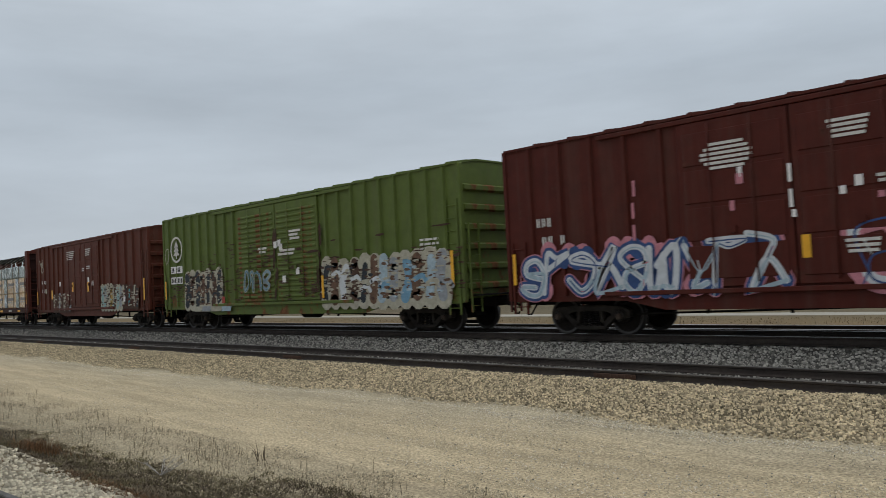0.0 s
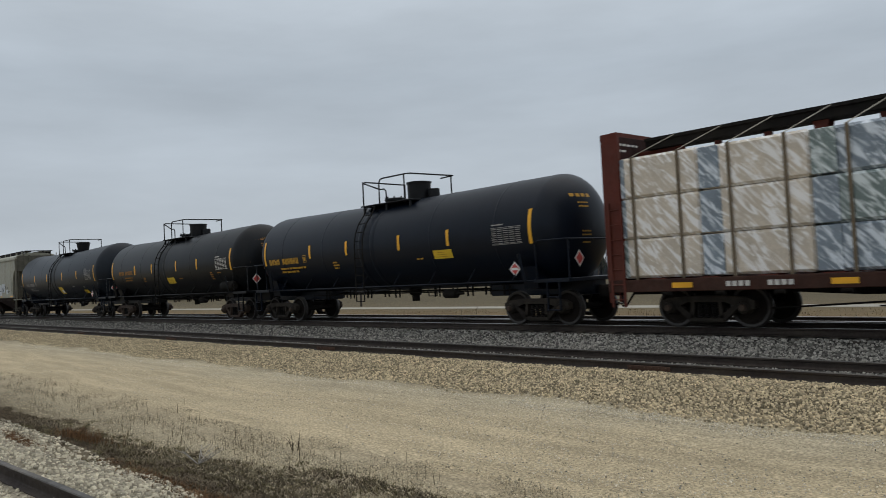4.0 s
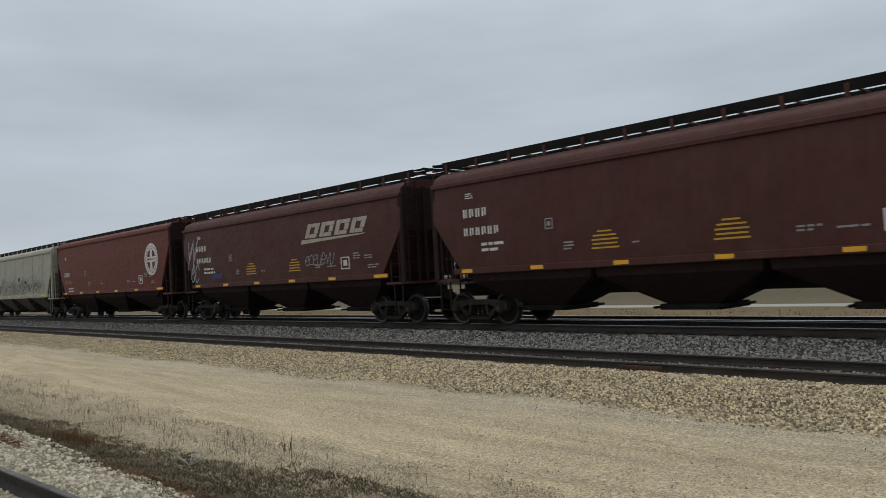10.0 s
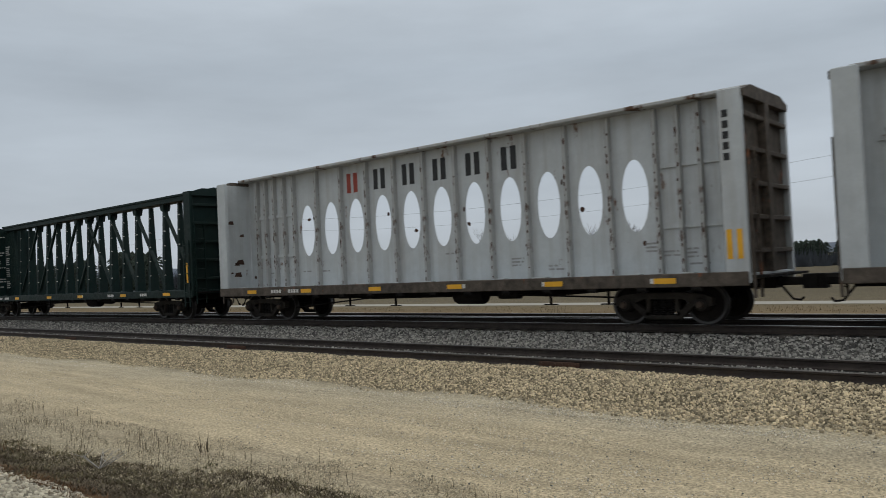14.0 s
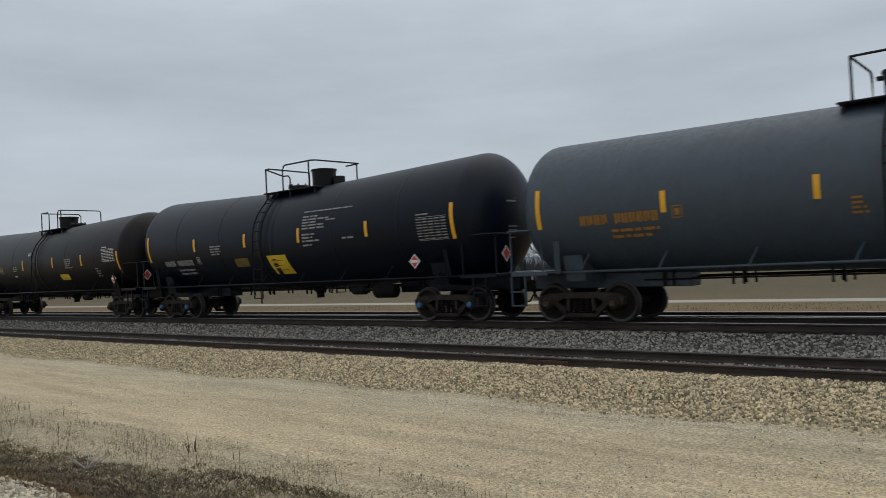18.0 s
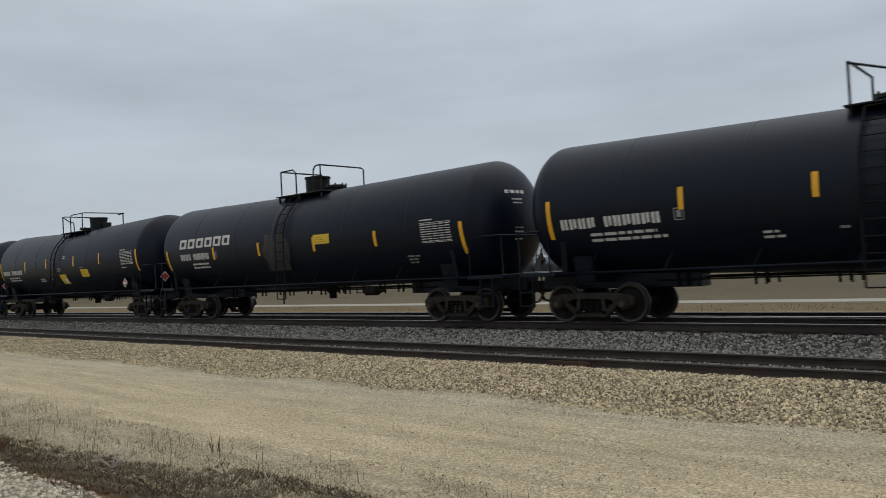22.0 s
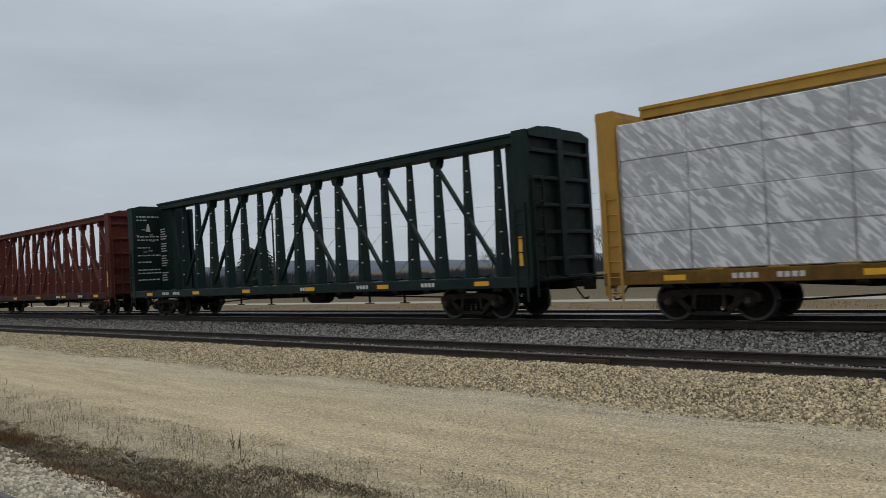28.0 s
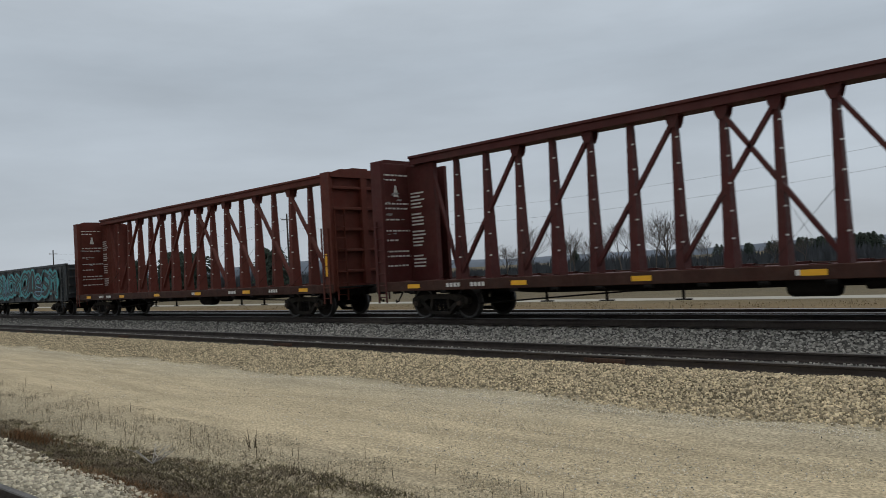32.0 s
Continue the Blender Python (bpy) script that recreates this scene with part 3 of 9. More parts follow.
# joint bars with bolts on the siding's near rail
for jx in (-18.85, -29.6, -8.1, -40.3):
    b = Mesh().box(-0.46, 0.46, -0.058, -0.034, 0.02, 0.115, 0.008)
    for k in range(6):
        b.lathe([(-0.085, 0.0), (-0.085, 0.022), (-0.056, 0.022)], "y", (-0.38 + k * 0.152, 0, 0.07), 6, smooth=False)
    part("joint_bar", b, M_RAILRUST, SIDING, "rusty brown joint bar", at=pose(jx, -0.7175, 0))


# ---------------------------------------------------------------- distance
def build_distance():
    r = Mesh()
    r.box(-900, 900, 41.0, 43.3, -1.3, -1.17)
    tagged(new("far_road", r.data("far_road", mat("pale_concrete_road", (0.33, 0.305, 0.255), 0.85, 0, 0.1, scale=0.6))), "pale concrete road across the field", "road", kind="structure")


build_distance()


# ---------------------------------------------------------------- loose stone
M_STONE = mat("buff_ballast_stone", (0.475, 0.385, 0.245), 0.9, 0, 0.2, scale=5, bump=0.3, bump_scale=90)
M_STONEW = mat("pale_limestone_chips", (0.47, 0.42, 0.315), 0.9, 0, 0.2, scale=5, bump=0.3, bump_scale=90)
M_STONEP = mat("bleached_limestone_chips", (0.60, 0.54, 0.43), 0.9, 0, 0.15, scale=5, bump=0.2, bump_scale=90)
M_STONEV = mat("weathered_grey_buff_chips", (0.45, 0.382, 0.262), 0.9, 0, 0.2, scale=5, bump=0.2, bump_scale=90)
M_STONER = mat("buff_road_pebbles", (0.505, 0.430, 0.300), 0.9, 0, 0.2, scale=5, bump=0.2, bump_scale=90)
M_STONEG = mat("grey_granite_ballast", (0.250, 0.236, 0.208), 0.9, 0, 0.25, scale=6, bump=0.3, bump_scale=90)


def vary_island(m, spread):
    """Each joined stone gets its own lightness."""
    n, l = m.node_tree.nodes, m.node_tree.links
    bs = n["Principled BSDF"]
    src = bs.inputs["Base Color"].links[0].from_socket
    geo = n.new("ShaderNodeNewGeometry")
    mr = n.new("ShaderNodeMapRange")
    mr.inputs["To Min"].default_value, mr.inputs["To Max"].default_value = 1 - spread, 1 + spread
    l.new(geo.outputs["Random Per Island"], mr.inputs["Value"])
    sc = n.new("ShaderNodeVectorMath")
    sc.operation = "SCALE"
    l.new(src, sc.inputs[0])
    l.new(mr.outputs[0], sc.inputs["Scale"])
    l.new(sc.outputs[0], bs.inputs["Base Color"])


for m_, s_ in ((M_STONE, 0.68), (M_STONEW, 0.5), (M_STONEP, 0.35), (M_STONEV, 0.55), (M_STONER, 0.5), (M_STONEG, 0.7)):
    vary_island(m_, s_)

ROCK = np.array([(x * (0.8 if z > 0 else 1.0), y * (0.8 if z > 0 else 1.0), z) for x in (-1, 1) for y in (-1, 1) for z in (-1, 1)], float)
ROCK_F = np.array([(0, 1, 3, 2), (4, 6, 7, 5), (0, 4, 5, 1), (2, 3, 7, 6), (1, 5, 7, 3)])     # the underside lies in the ground


def scatter_stones(name, label, xy, size, material, seed, lift=0.25):
    """One joined mesh of angular stones; xy: (n, 2) places, size: (n,) half widths."""
    rng = np.random.default_rng(seed)
    n = len(xy)
    v = ROCK[None] * rng.uniform(0.45, 1.0, (n, 8, 3)) * size[:, None, None] * rng.uniform([0.7, 0.7, 0.5], [1.15, 1.15, 0.85], (n, 3))[:, None, :]
    a, b = rng.uniform(0, 2 * np.pi, n), rng.uniform(-0.5, 0.5, n)
    ca, sa, cb, sb = np.cos(a)[:, None], np.sin(a)[:, None], np.cos(b)[:, None], np.sin(b)[:, None]
    x, y, z = v[..., 0], v[..., 1], v[..., 2]
    y, z = y * cb - z * sb, y * sb + z * cb
    x, y = x * ca - y * sa, x * sa + y * ca
    ys, zs = np.array([p[0] for p in PROFILE]), np.array([p[1] for p in PROFILE])
    gz = np.interp(xy[:, 1], ys, zs)
    gz = gz + np.array([noise.noise(Vector((p[0] * 0.35, p[1] * 0.9, 3.0))) * (0.05 if p[1] < 12.2 else 0.015) + noise.noise(Vector((p[0] * 1.7, p[1] * 1.9, 8.0))) * 0.018 for p in xy])
    v = np.stack([x + xy[:, :1], y + xy[:, 1:], z + gz[:, None] + (size * lift)[:, None]], -1).reshape(-1, 3)
    f = (ROCK_F[None] + (np.arange(n) * 8)[:, None, None]).reshape(-1, 4)
    me = bpy.data.meshes.new(name)
    me.vertices.add(len(v))
    me.vertices.foreach_set("co", v.ravel())
    me.loops.add(f.size)
    me.loops.foreach_set("vertex_index", f.ravel())
    me.polygons.add(len(f))
    me.polygons.foreach_set("loop_start", np.arange(0, f.size, 4))
    me.update(calc_edges=True)
    me.validate()
    me.materials.append(material)
    return tagged(new(name, me), label, "gravel", kind="stuff")


def places(n, x0, x1, y0, y1, seed, near=0.0, ypow=1.0):
    """Places thinned out with distance from the camera."""
    rng = np.random.default_rng(seed)
    x = rng.uniform(x0, x1, n)
    y = y0 + (y1 - y0) * rng.uniform(0, 1, n) ** ypow
    if near:
        keep = rng.uniform(0, 1, n) < np.clip((near / np.maximum(1, np.hypot(x, y))) ** 1.5, 0.05, 1)
        x, y = x[keep], y[keep]
    return np.stack([x, y], 1)


def lanes(p, seed, low):
    """Keeps the pebbles that lie in ragged lanes along the road."""
    return p[[noise.noise(Vector((x * 0.16, y * 2.4, seed))) + 0.5 * noise.noise(Vector((x * 0.9, y * 3.5, seed + 4))) > low for x, y in p]]


def build_stones():
    rng = np.random.default_rng(7)
    p = places(200000, -70, 14, 10.0, 12.62, 1, 15, 0.78)
    p = p[p[:, 1] > 10.25 + 0.3 * np.sin(p[:, 0] * 0.9) * np.sin(p[:, 0] * 0.37 + 1) + rng.normal(0, 0.1, len(p))]
    scatter_stones("ballast_shoulder", "buff crushed stone shoulder beside the siding", p, 0.010 + 0.020 * rng.uniform(0, 1, len(p)) ** 1.5, M_STONE, 1, 0.8)
    p = places(10000, -45, 14, 12.75, 14.0, 2, 18)
    scatter_stones("siding_ballast", "dark stained stones between the siding rails", p, rng.uniform(0.015, 0.032, len(p)), M_STONEG, 2)
    p = places(72000, -80, 16, 14.15, 15.85, 3, 18)
    scatter_stones("main_ballast", "grey crushed stone between the tracks", p, rng.uniform(0.017, 0.038, len(p)), M_STONEG, 3, 0.5)
    p = places(36000, -40, 12, 9.3, 10.9, 4, 13)
    p = p[[abs(y - 10.0 + 0.25 * noise.noise(Vector((x * 0.3, 0, 7)))) < 0.28 + 0.45 * noise.noise(Vector((x * 0.8, y * 1.5, 9))) for x, y in p]]
    scatter_stones("pale_gravel", "pale limestone chips along the dirt road", p, rng.uniform(0.005, 0.013, len(p)), M_STONEP, 4, 0.4)
    p = lanes(places(110000, -45, 10.0, 5.9, 10.3, 5, 10), 2.0, -0.22)
    scatter_stones("road_gravel", "fine loose gravel on the dirt road", p, rng.uniform(0.0035, 0.0095, len(p)), M_STONER, 5, 0.4)
    p = lanes(places(22000, -30, 8.0, 6.6, 10.0, 15, 9), 6.0, -0.1)
    scatter_stones("road_chips", "scattered pale chips on the dirt road", p, rng.uniform(0.004, 0.011, len(p)), M_STONEP, 15, 0.5)
    p = places(2600, -26, 8.0, 6.3, 10.0, 16, 9)
    scatter_stones("dark_pebbles", "scattered dark pebbles on the dirt road", p, rng.uniform(0.005, 0.012, len(p)), M_STONEG, 16, 0.6)
    p = places(15000, -18, 8.0, 2.2, 3.5, 6, 8)
    scatter_stones("spur_gravel", "pale coarse gravel beside the spur rail", p, rng.uniform(0.014, 0.034, len(p)), M_STONEW, 6)
    p = places(7000, -20, 8.0, 0.9, 2.1, 8, 8)
    scatter_stones("spur_ballast", "pale coarse gravel between the spur rails", p, rng.uniform(0.012, 0.034, len(p)), M_STONEW, 8)
    p = places(62000, -28, 8.0, 4.2, 6.4, 9, 10)
    p = p[[1.2 * noise.noise(Vector((x * 0.8, y * 1.6, 2.0))) + (6.0 - y) * 0.6 > -0.1 for x, y in p]]
    scatter_stones("verge_gravel", "weathered gravel among the dry weeds", p, rng.uniform(0.005, 0.014, len(p)), M_STONEV, 9, 0.5)


build_stones()


# ---------------------------------------------------------------- dry weeds
M_STEM = mat("dry_grey_brown_stems", (0.170, 0.136, 0.085), 0.9, 0, 0.35, scale=3, bump=0)
M_BLADE = mat("dead_brown_grass", (0.140, 0.108, 0.070), 0.9, 0, 0.4, scale=2, bump=0)
M_OLIVE = mat("dull_olive_moss_grass", (0.165, 0.140, 0.070), 0.9, 0, 0.35, scale=2, bump=0)
M_RUSTGRASS = mat("rust_brown_matted_grass", (0.175, 0.092, 0.040), 0.9, 0, 0.35, scale=2, bump=0)
for m_ in (M_STEM, M_BLADE, M_OLIVE, M_RUSTGRASS):
    vary_island(m_, 0.6)
M_TWIG = mat("bleached_white_twigs", (0.36, 0.34, 0.31), 0.8, 0, 0.2, bump=0)
M_STRAWD = mat("dry_tan_field_grass", (0.145, 0.098, 0.044), 0.9, 0, 0.3, scale=1, bump=0)
M_STRAW = mat("pale_straw", (0.33, 0.27, 0.17), 0.9, 0, 0.3, scale=3, bump=0)


def blades(name, label, category, roots, hmin, hmax, width, material, seed, lean=0.5, joints=1):
    """Thin bent blades or stems, joined."""
    rnd = random.Random(seed)
    m = Mesh()
    for x, y in roots:
        z = ground_z(y) - 0.005
        if -3 < y < 12.2:
            z += noise.noise(Vector((x * 0.35, y * 0.9, 3.0))) * 0.05 + noise.noise(Vector((x * 1.7, y * 1.9, 8.0))) * 0.018
        h = rnd.uniform(hmin, hmax)
        a = rnd.uniform(0, 6.283)
        dx, dy = math.cos(a) * h * rnd.uniform(0, lean), math.sin(a) * h * rnd.uniform(0, lean)
        px, py = math.cos(a + 1.57) * width / 2, math.sin(a + 1.57) * width / 2
        w2 = 0.6
        vs = [(x - px, y - py, z), (x + px, y + py, z), (x + dx * 0.35 + px * w2, y + dy * 0.35 + py * w2, z + h * 0.6), (x + dx * 0.35 - px * w2, y + dy * 0.35 - py * w2, z + h * 0.6), (x + dx, y + dy, z + h)]
        fs = [(0, 1, 2, 3), (3, 2, 4)]
        # a second crossing blade gives the stem depth
        qx, qy = -py, px
        k = len(vs)
        vs += [(x - qx, y - qy, z), (x + qx, y + qy, z), (x + dx * 0.35 + qx * w2, y + dy * 0.35 + qy * w2, z + h * 0.6), (x + dx * 0.35 - qx * w2, y + dy * 0.35 - qy * w2, z + h * 0.6)]
        fs += [(k, k + 1, k + 2, k + 3), (k + 3, k + 2, 4)]
        for j in range(joints):
            f = rnd.uniform(0.35, 0.85)
            b = rnd.uniform(0, 6.283)
            bx, by, bz = x + dx * 0.35 * f / 0.6, y + dy * 0.35 * f / 0.6, z + h * f
            L = h * rnd.uniform(0.12, 0.3)
            k = len(vs)
            ex, ey, ez = bx + math.cos(b) * L * 0.6, by + math.sin(b) * L * 0.6, bz + L
            vs += [(bx - px * 0.6, by - py * 0.6, bz), (bx + px * 0.6, by + py * 0.6, bz), (ex, ey, ez)]
            fs += [(k, k + 1, k + 2)]
        m.add(vs, fs)
    me = bpy.data.meshes.new(name)
    me.from_pydata(m.v, [], m.f)
    me.materials.append(material)
    return tagged(new(name, me), label, category, kind="stuff")


def build_weeds():
    rnd = random.Random(5)
    band = lambda n, y0, y1, x0, x1: [(x, y) for x, y in ((rnd.uniform(x0, x1), rnd.gauss((y0 + y1) / 2, (y1 - y0) / 4)) for _ in range(n)) if noise.noise(Vector((x * 0.7, y * 1.5, 5))) > -0.5]

    def mats(n, y0, y1, x0, x1, thick, seed):
        """Roots of ragged mats that lie along the spur."""
        out = []
        for _ in range(n):
            x, y = rnd.uniform(x0, x1), rnd.uniform(y0 - 0.3, y1 + 0.9)
            top = y1 + float(np.interp(x, (-20, -16.4, -15, -11.4, -10.2, -7.5, -3), (-0.6, -0.4, -0.05, 0.0, 0.3, 1.1, 1.4)))      # the mats widen along the spur
            mid, half = (y0 + top) / 2, max(0.05, (top - y0) / 2)
            edge = 1 - abs(y - mid) / half
            if edge + 0.8 * noise.noise(Vector((x * 0.55, y * 1.6, seed))) + 1.1 * noise.noise(Vector((x * 2.6, y * 5.0, seed + 3))) > 1 - thick:
                out.append((x, y))
        return out

    blades("dry_stalks", "thin grey-brown dry weed stalks on the verge", "weeds", [q for q in band(5200, 4.3, 6.6, -28, -1.5) if q[1] < 6.15 + 0.3 * noise.noise(Vector((q[0], 0, 3))) and noise.noise(Vector((q[0] * 0.9, q[1] * 2.2, 12))) > 0.0], 0.03, 0.13, 0.0045, M_STEM, 1, 0.35, 2)
    blades("tall_stalks", "taller dry stalks with bare side shoots", "weeds", band(110, 4.2, 6.2, -24, -2), 0.13, 0.25, 0.007, M_STEM, 2, 0.3, 4)
    blades("brown_grass", "matted dead brown grass along the spur", "grass", mats(90000, 3.35, 4.5, -21, 2.0, 0.78, 1.0), 0.010, 0.050, 0.011, M_BLADE, 3, 3.2, 0)
    blades("olive_grass", "dull olive grass patches", "grass", mats(34000, 3.5, 4.55, -15, 1.0, 0.65, 6.0), 0.010, 0.055, 0.011, M_OLIVE, 4, 3.0, 0)
    blades("rust_grass", "rust-brown matted grass by the spur gravel", "grass", [(rnd.uniform(-10.4, -2.5), rnd.gauss(3.5, 0.12)) for _ in range(5200)] + [(rnd.gauss(-12.4, 0.4), rnd.gauss(2.98, 0.07)) for _ in range(900)], 0.010, 0.05, 0.011, M_RUSTGRASS, 5, 3.0, 0)
    blades("straw_litter", "pale straw among the gravel", "grass", mats(4000, 3.7, 4.8, -20, 0.5, 0.8, 15.0), 0.02, 0.07, 0.006, M_STRAW, 6, 3.0, 0)
    blades("brown_clump", "low clump of rust-brown dead stems", "weeds", [(rnd.gauss(-12.5, 0.4), rnd.gauss(3.85, 0.14)) for _ in range(420)], 0.05, 0.2, 0.007, M_RUSTGRASS, 7, 0.8, 2)
    blades("forked_stalks", "dark forked dry stalks standing on the gravel", "weeds", [(rnd.gauss(-9.46, 0.10), rnd.gauss(5.75, 0.05)) for _ in range(7)], 0.14, 0.30, 0.014, M_BLADE, 8, 0.9, 3)
    for k, (x, y, h, n) in enumerate(((-9.6, 4.38, 0.30, 8),)):
        m = Mesh()
        r2 = random.Random(30 + k)
        for j in range(n):
            a = r2.uniform(0, 6.283)
            p0 = Vector((x, y, ground_z(y) + 0.02))
            p1 = p0 + Vector((math.cos(a) * 0.17, math.sin(a) * 0.17, r2.uniform(0.04, 0.20)))
            p2 = p1 + Vector((math.cos(a + r2.uniform(-0.7, 0.7)) * 0.15, math.sin(a) * 0.15, r2.uniform(-0.03, 0.12)))
            m.tube([p0, p1, p2], 0.006, 5, r1=0.002)
            m.tube([p1, p1 + Vector((r2.uniform(-0.1, 0.1), r2.uniform(-0.1, 0.1), 0.08))], 0.004, 4, r1=0.0015)
        tagged(new("twig_tangle", m.data("twig_tangle", M_TWIG)), "bleached white tangle of bare twigs on the gravel", "twigs")


build_weeds()


# ---------------------------------------------------------------- trees and wires beyond the field
M_BARK = mat("grey_brown_bark", (0.085, 0.072, 0.062), 0.95, 0, 0.25, scale=4)
M_NEEDLE = mat("dark_pine_needles", (0.022, 0.034, 0.022), 0.9, 0, 0.35, scale=0.6, bump=0)
# woods and hill carry the bluish distance haze in their base colours
M_WOODS = mat("haze_tinted_grey_woods", (0.050, 0.055, 0.062), 0.95, 0, 0.3, scale=0.3, bump=0)
M_HILL = mat("hazy_wooded_hill", (0.105, 0.125, 0.155), 1.0, 0, 0.2, scale=0.02, bump=0)
M_POLE = mat("weathered_pole_wood", (0.06, 0.05, 0.042), 0.9, 0, 0.2)


def bare_tree(label, x, y, height, seed, spread=0.72):
    t = thing("bare_tree", label, "tree", "bare trees beyond the field", at=pose(x, y, ground_z(y) - 0.1))
    rnd = random.Random(seed)
    trunk, crown = Mesh(), Mesh()

    def grow(p, d, L, r, depth):
        q = p + d * L * 0.5 + Vector((rnd.uniform(-1, 1), rnd.uniform(-1, 1), 0)) * L * 0.04
        e = q + (d + Vector((rnd.uniform(-0.15, 0.15), rnd.uniform(-0.15, 0.15), 0.05))).normalized() * L * 0.5
        (trunk if depth < 2 else crown).tube([p, q, e], r, 5 if depth < 2 else 3, r1=r * 0.65)
        if depth < 6:
            grow(e, (d + Vector((rnd.uniform(-0.25, 0.25), rnd.uniform(-0.25, 0.25), 0.1))).normalized(), L * rnd.uniform(0.66, 0.80), max(0.017, r * 0.65), depth + 1)
            for _ in range(2 if depth < 4 else 1):
                a = rnd.uniform(0, 6.283)
                dd = (d * 0.9 + Vector((math.cos(a), math.sin(a), rnd.uniform(0.0, 0.3))) * spread).normalized()
                grow(p + (e - p) * rnd.uniform(0.65 if depth == 0 else 0.4, 1.0), dd, L * rnd.uniform(0.60, 0.82), max(0.017, r * 0.5), depth + 1)
    for k in range(rnd.choice((1, 1, 2))):
        a = rnd.uniform(0, 6.283)
        grow(Vector((math.cos(a) * 0.3, math.sin(a) * 0.3, 0)), Vector((math.cos(a) * 0.12, math.sin(a) * 0.12, 1)).normalized(), height * 0.28, height * 0.015, 0)
    part("trunk", trunk, M_BARK, t)
    part("crown", crown, M_BARK, t, "bare twiggy crown")
    return t


def conifer_meshes(seed):
    rnd = random.Random(seed)
    tr = Mesh().tube([(0, 0, 0), (0, 0, 1.0)], 0.022, 6, r1=0.006)
    cr = Mesh()
    for k in range(230):
        f = rnd.uniform(0.12, 1.0)
        r = (1 - f) ** 0.6 * 0.25 * rnd.uniform(0.3, 1.15)
        a = rnd.uniform(0, 6.283)
        c = Vector((math.cos(a) * r, math.sin(a) * r, f - 0.02))
        s = 0.028 + 0.03 * (1 - f)
        out = Vector((math.cos(a), math.sin(a), -0.35))
        side = Vector((-math.sin(a), math.cos(a), 0))
        vs = [c - out * s, c + side * s * 0.8, c + out * s * rnd.uniform(1.0, 2.2), c - side * s * 0.8, c + Vector((0, 0, s * 0.9))]
        cr.add(vs, [(0, 1, 4), (1, 2, 4), (2, 3, 4), (3, 0, 4), (0, 3, 2, 1)])
    return tr.data("trunk", M_BARK), cr.data("crown", M_NEEDLE)


def build_far():
    rnd = random.Random(11)
    for k, (u, y, h) in enumerate(((-0.765, 120, 12.5), (-0.725, 124, 10.0), (-0.69, 128, 10.5), (-0.66, 124, 8.5), (-0.635, 122, 9.5), (-0.60, 126, 11.5), (-0.575, 120, 12.6),
                                   (-0.55, 128, 12.0), (-0.53, 122, 12.6), (-0.495, 126, 11.2), (-0.47, 132, 8.5), (-0.38, 150, 6.5), (-0.345, 155, 6.0), (-0.82, 130, 9.0))):
        bare_tree("tall bare deciduous tree at the field's far edge", u * y, y, h, 40 + k)
    kinds = [conifer_meshes(s) for s in (1, 2, 3)]
    clumps = [(-0.36, 0.75, 200, 6.0, 260), (-0.46, -0.33, 205, 5.6, 16), (-1.60, -1.44, 100, 10.2, 14), (-2.06, -1.84, 96, 11.5, 18), (-2.9, -2.2, 96, 10.5, 40), (-0.74, -0.68, 190, 6.5, 6)]
    for u0, u1, yc, hh, count in clumps:
        for k in range(count):
            u = rnd.uniform(u0, u1)
            y = yc + rnd.uniform(-6, 22)
            h = hh * rnd.uniform(0.9, 1.05)
            c = thing("pine_tree", "dark green pine in the far tree line", "tree", "pines of the far tree line", at=pose(u * y, y, ground_z(y)) @ Matrix.Diagonal((h * rnd.uniform(1.0, 1.5), h * rnd.uniform(1.0, 1.5), h, 1)))
            tr, cr = kinds[k % 3]
            part("trunk", tr, None, c)
            part("crown", cr, None, c)
    # bare brush and woods standing between the pines
    m = Mesh()
    for k in range(16000):
        u = rnd.uniform(-2.9, 0.6)
        left = u < -1.25
        y = rnd.uniform(98, 125) if left else rnd.uniform(165, 215)
        h = rnd.uniform(1.5, 5.6) * (0.8 + 0.45 * noise.noise(Vector((u * 14, 0, 2)))) * (1.15 if left else (0.62 if -1.25 < u < -0.8 else 1.0))
        x, z = u * y, ground_z(y)
        w = rnd.uniform(0.05, 0.45)
        lx, ly = rnd.uniform(-0.7, 0.7), rnd.uniform(-0.5, 0.5)
        m.add([(x - w, y, z), (x + w, y, z), (x, y + w, z), (x + lx, y + ly, z + h)], [(0, 1, 3), (1, 2, 3), (2, 0, 3)])
        m.add([(x - w * 1.5, y, z), (x + w * 1.5, y, z), (x, y + w, z), (x - lx, y + ly, z + h * 0.7)], [(0, 1, 3), (1, 2, 3), (2, 0, 3)])
    me = bpy.data.meshes.new("far_woods")
    me.from_pydata(m.v, [], m.f)
    me.materials.append(M_WOODS)
    tagged(new("far_woods", me), "grey leafless brush and woods along the far tree line", "woods", kind="stuff")
    # wooded hill on the horizon
    hm = Mesh()
    n = 140
    vs = []
    for k in range(n + 1):
        x = -3200 + k * 4200 / n
        h = 13 + 30 * min(1, max(0, (-x / 1300 - 0.85) / 0.5)) + 6 * noise.noise(Vector((x * 0.004, 2, 0))) + 2.0 * noise.noise(Vector((x * 0.03, 5, 0)))
        vs += [(x, 1150, -4), (x, 1180, -2 + max(4, h) * 0.7), (x, 1300, -2 + max(4, h)), (x, 1600, -4)]
    hm.add(vs, [(4 * k + j, 4 * k + 4 + j, 4 * k + 5 + j, 4 * k + 1 + j) for k in range(n) for j in range(3)], True)
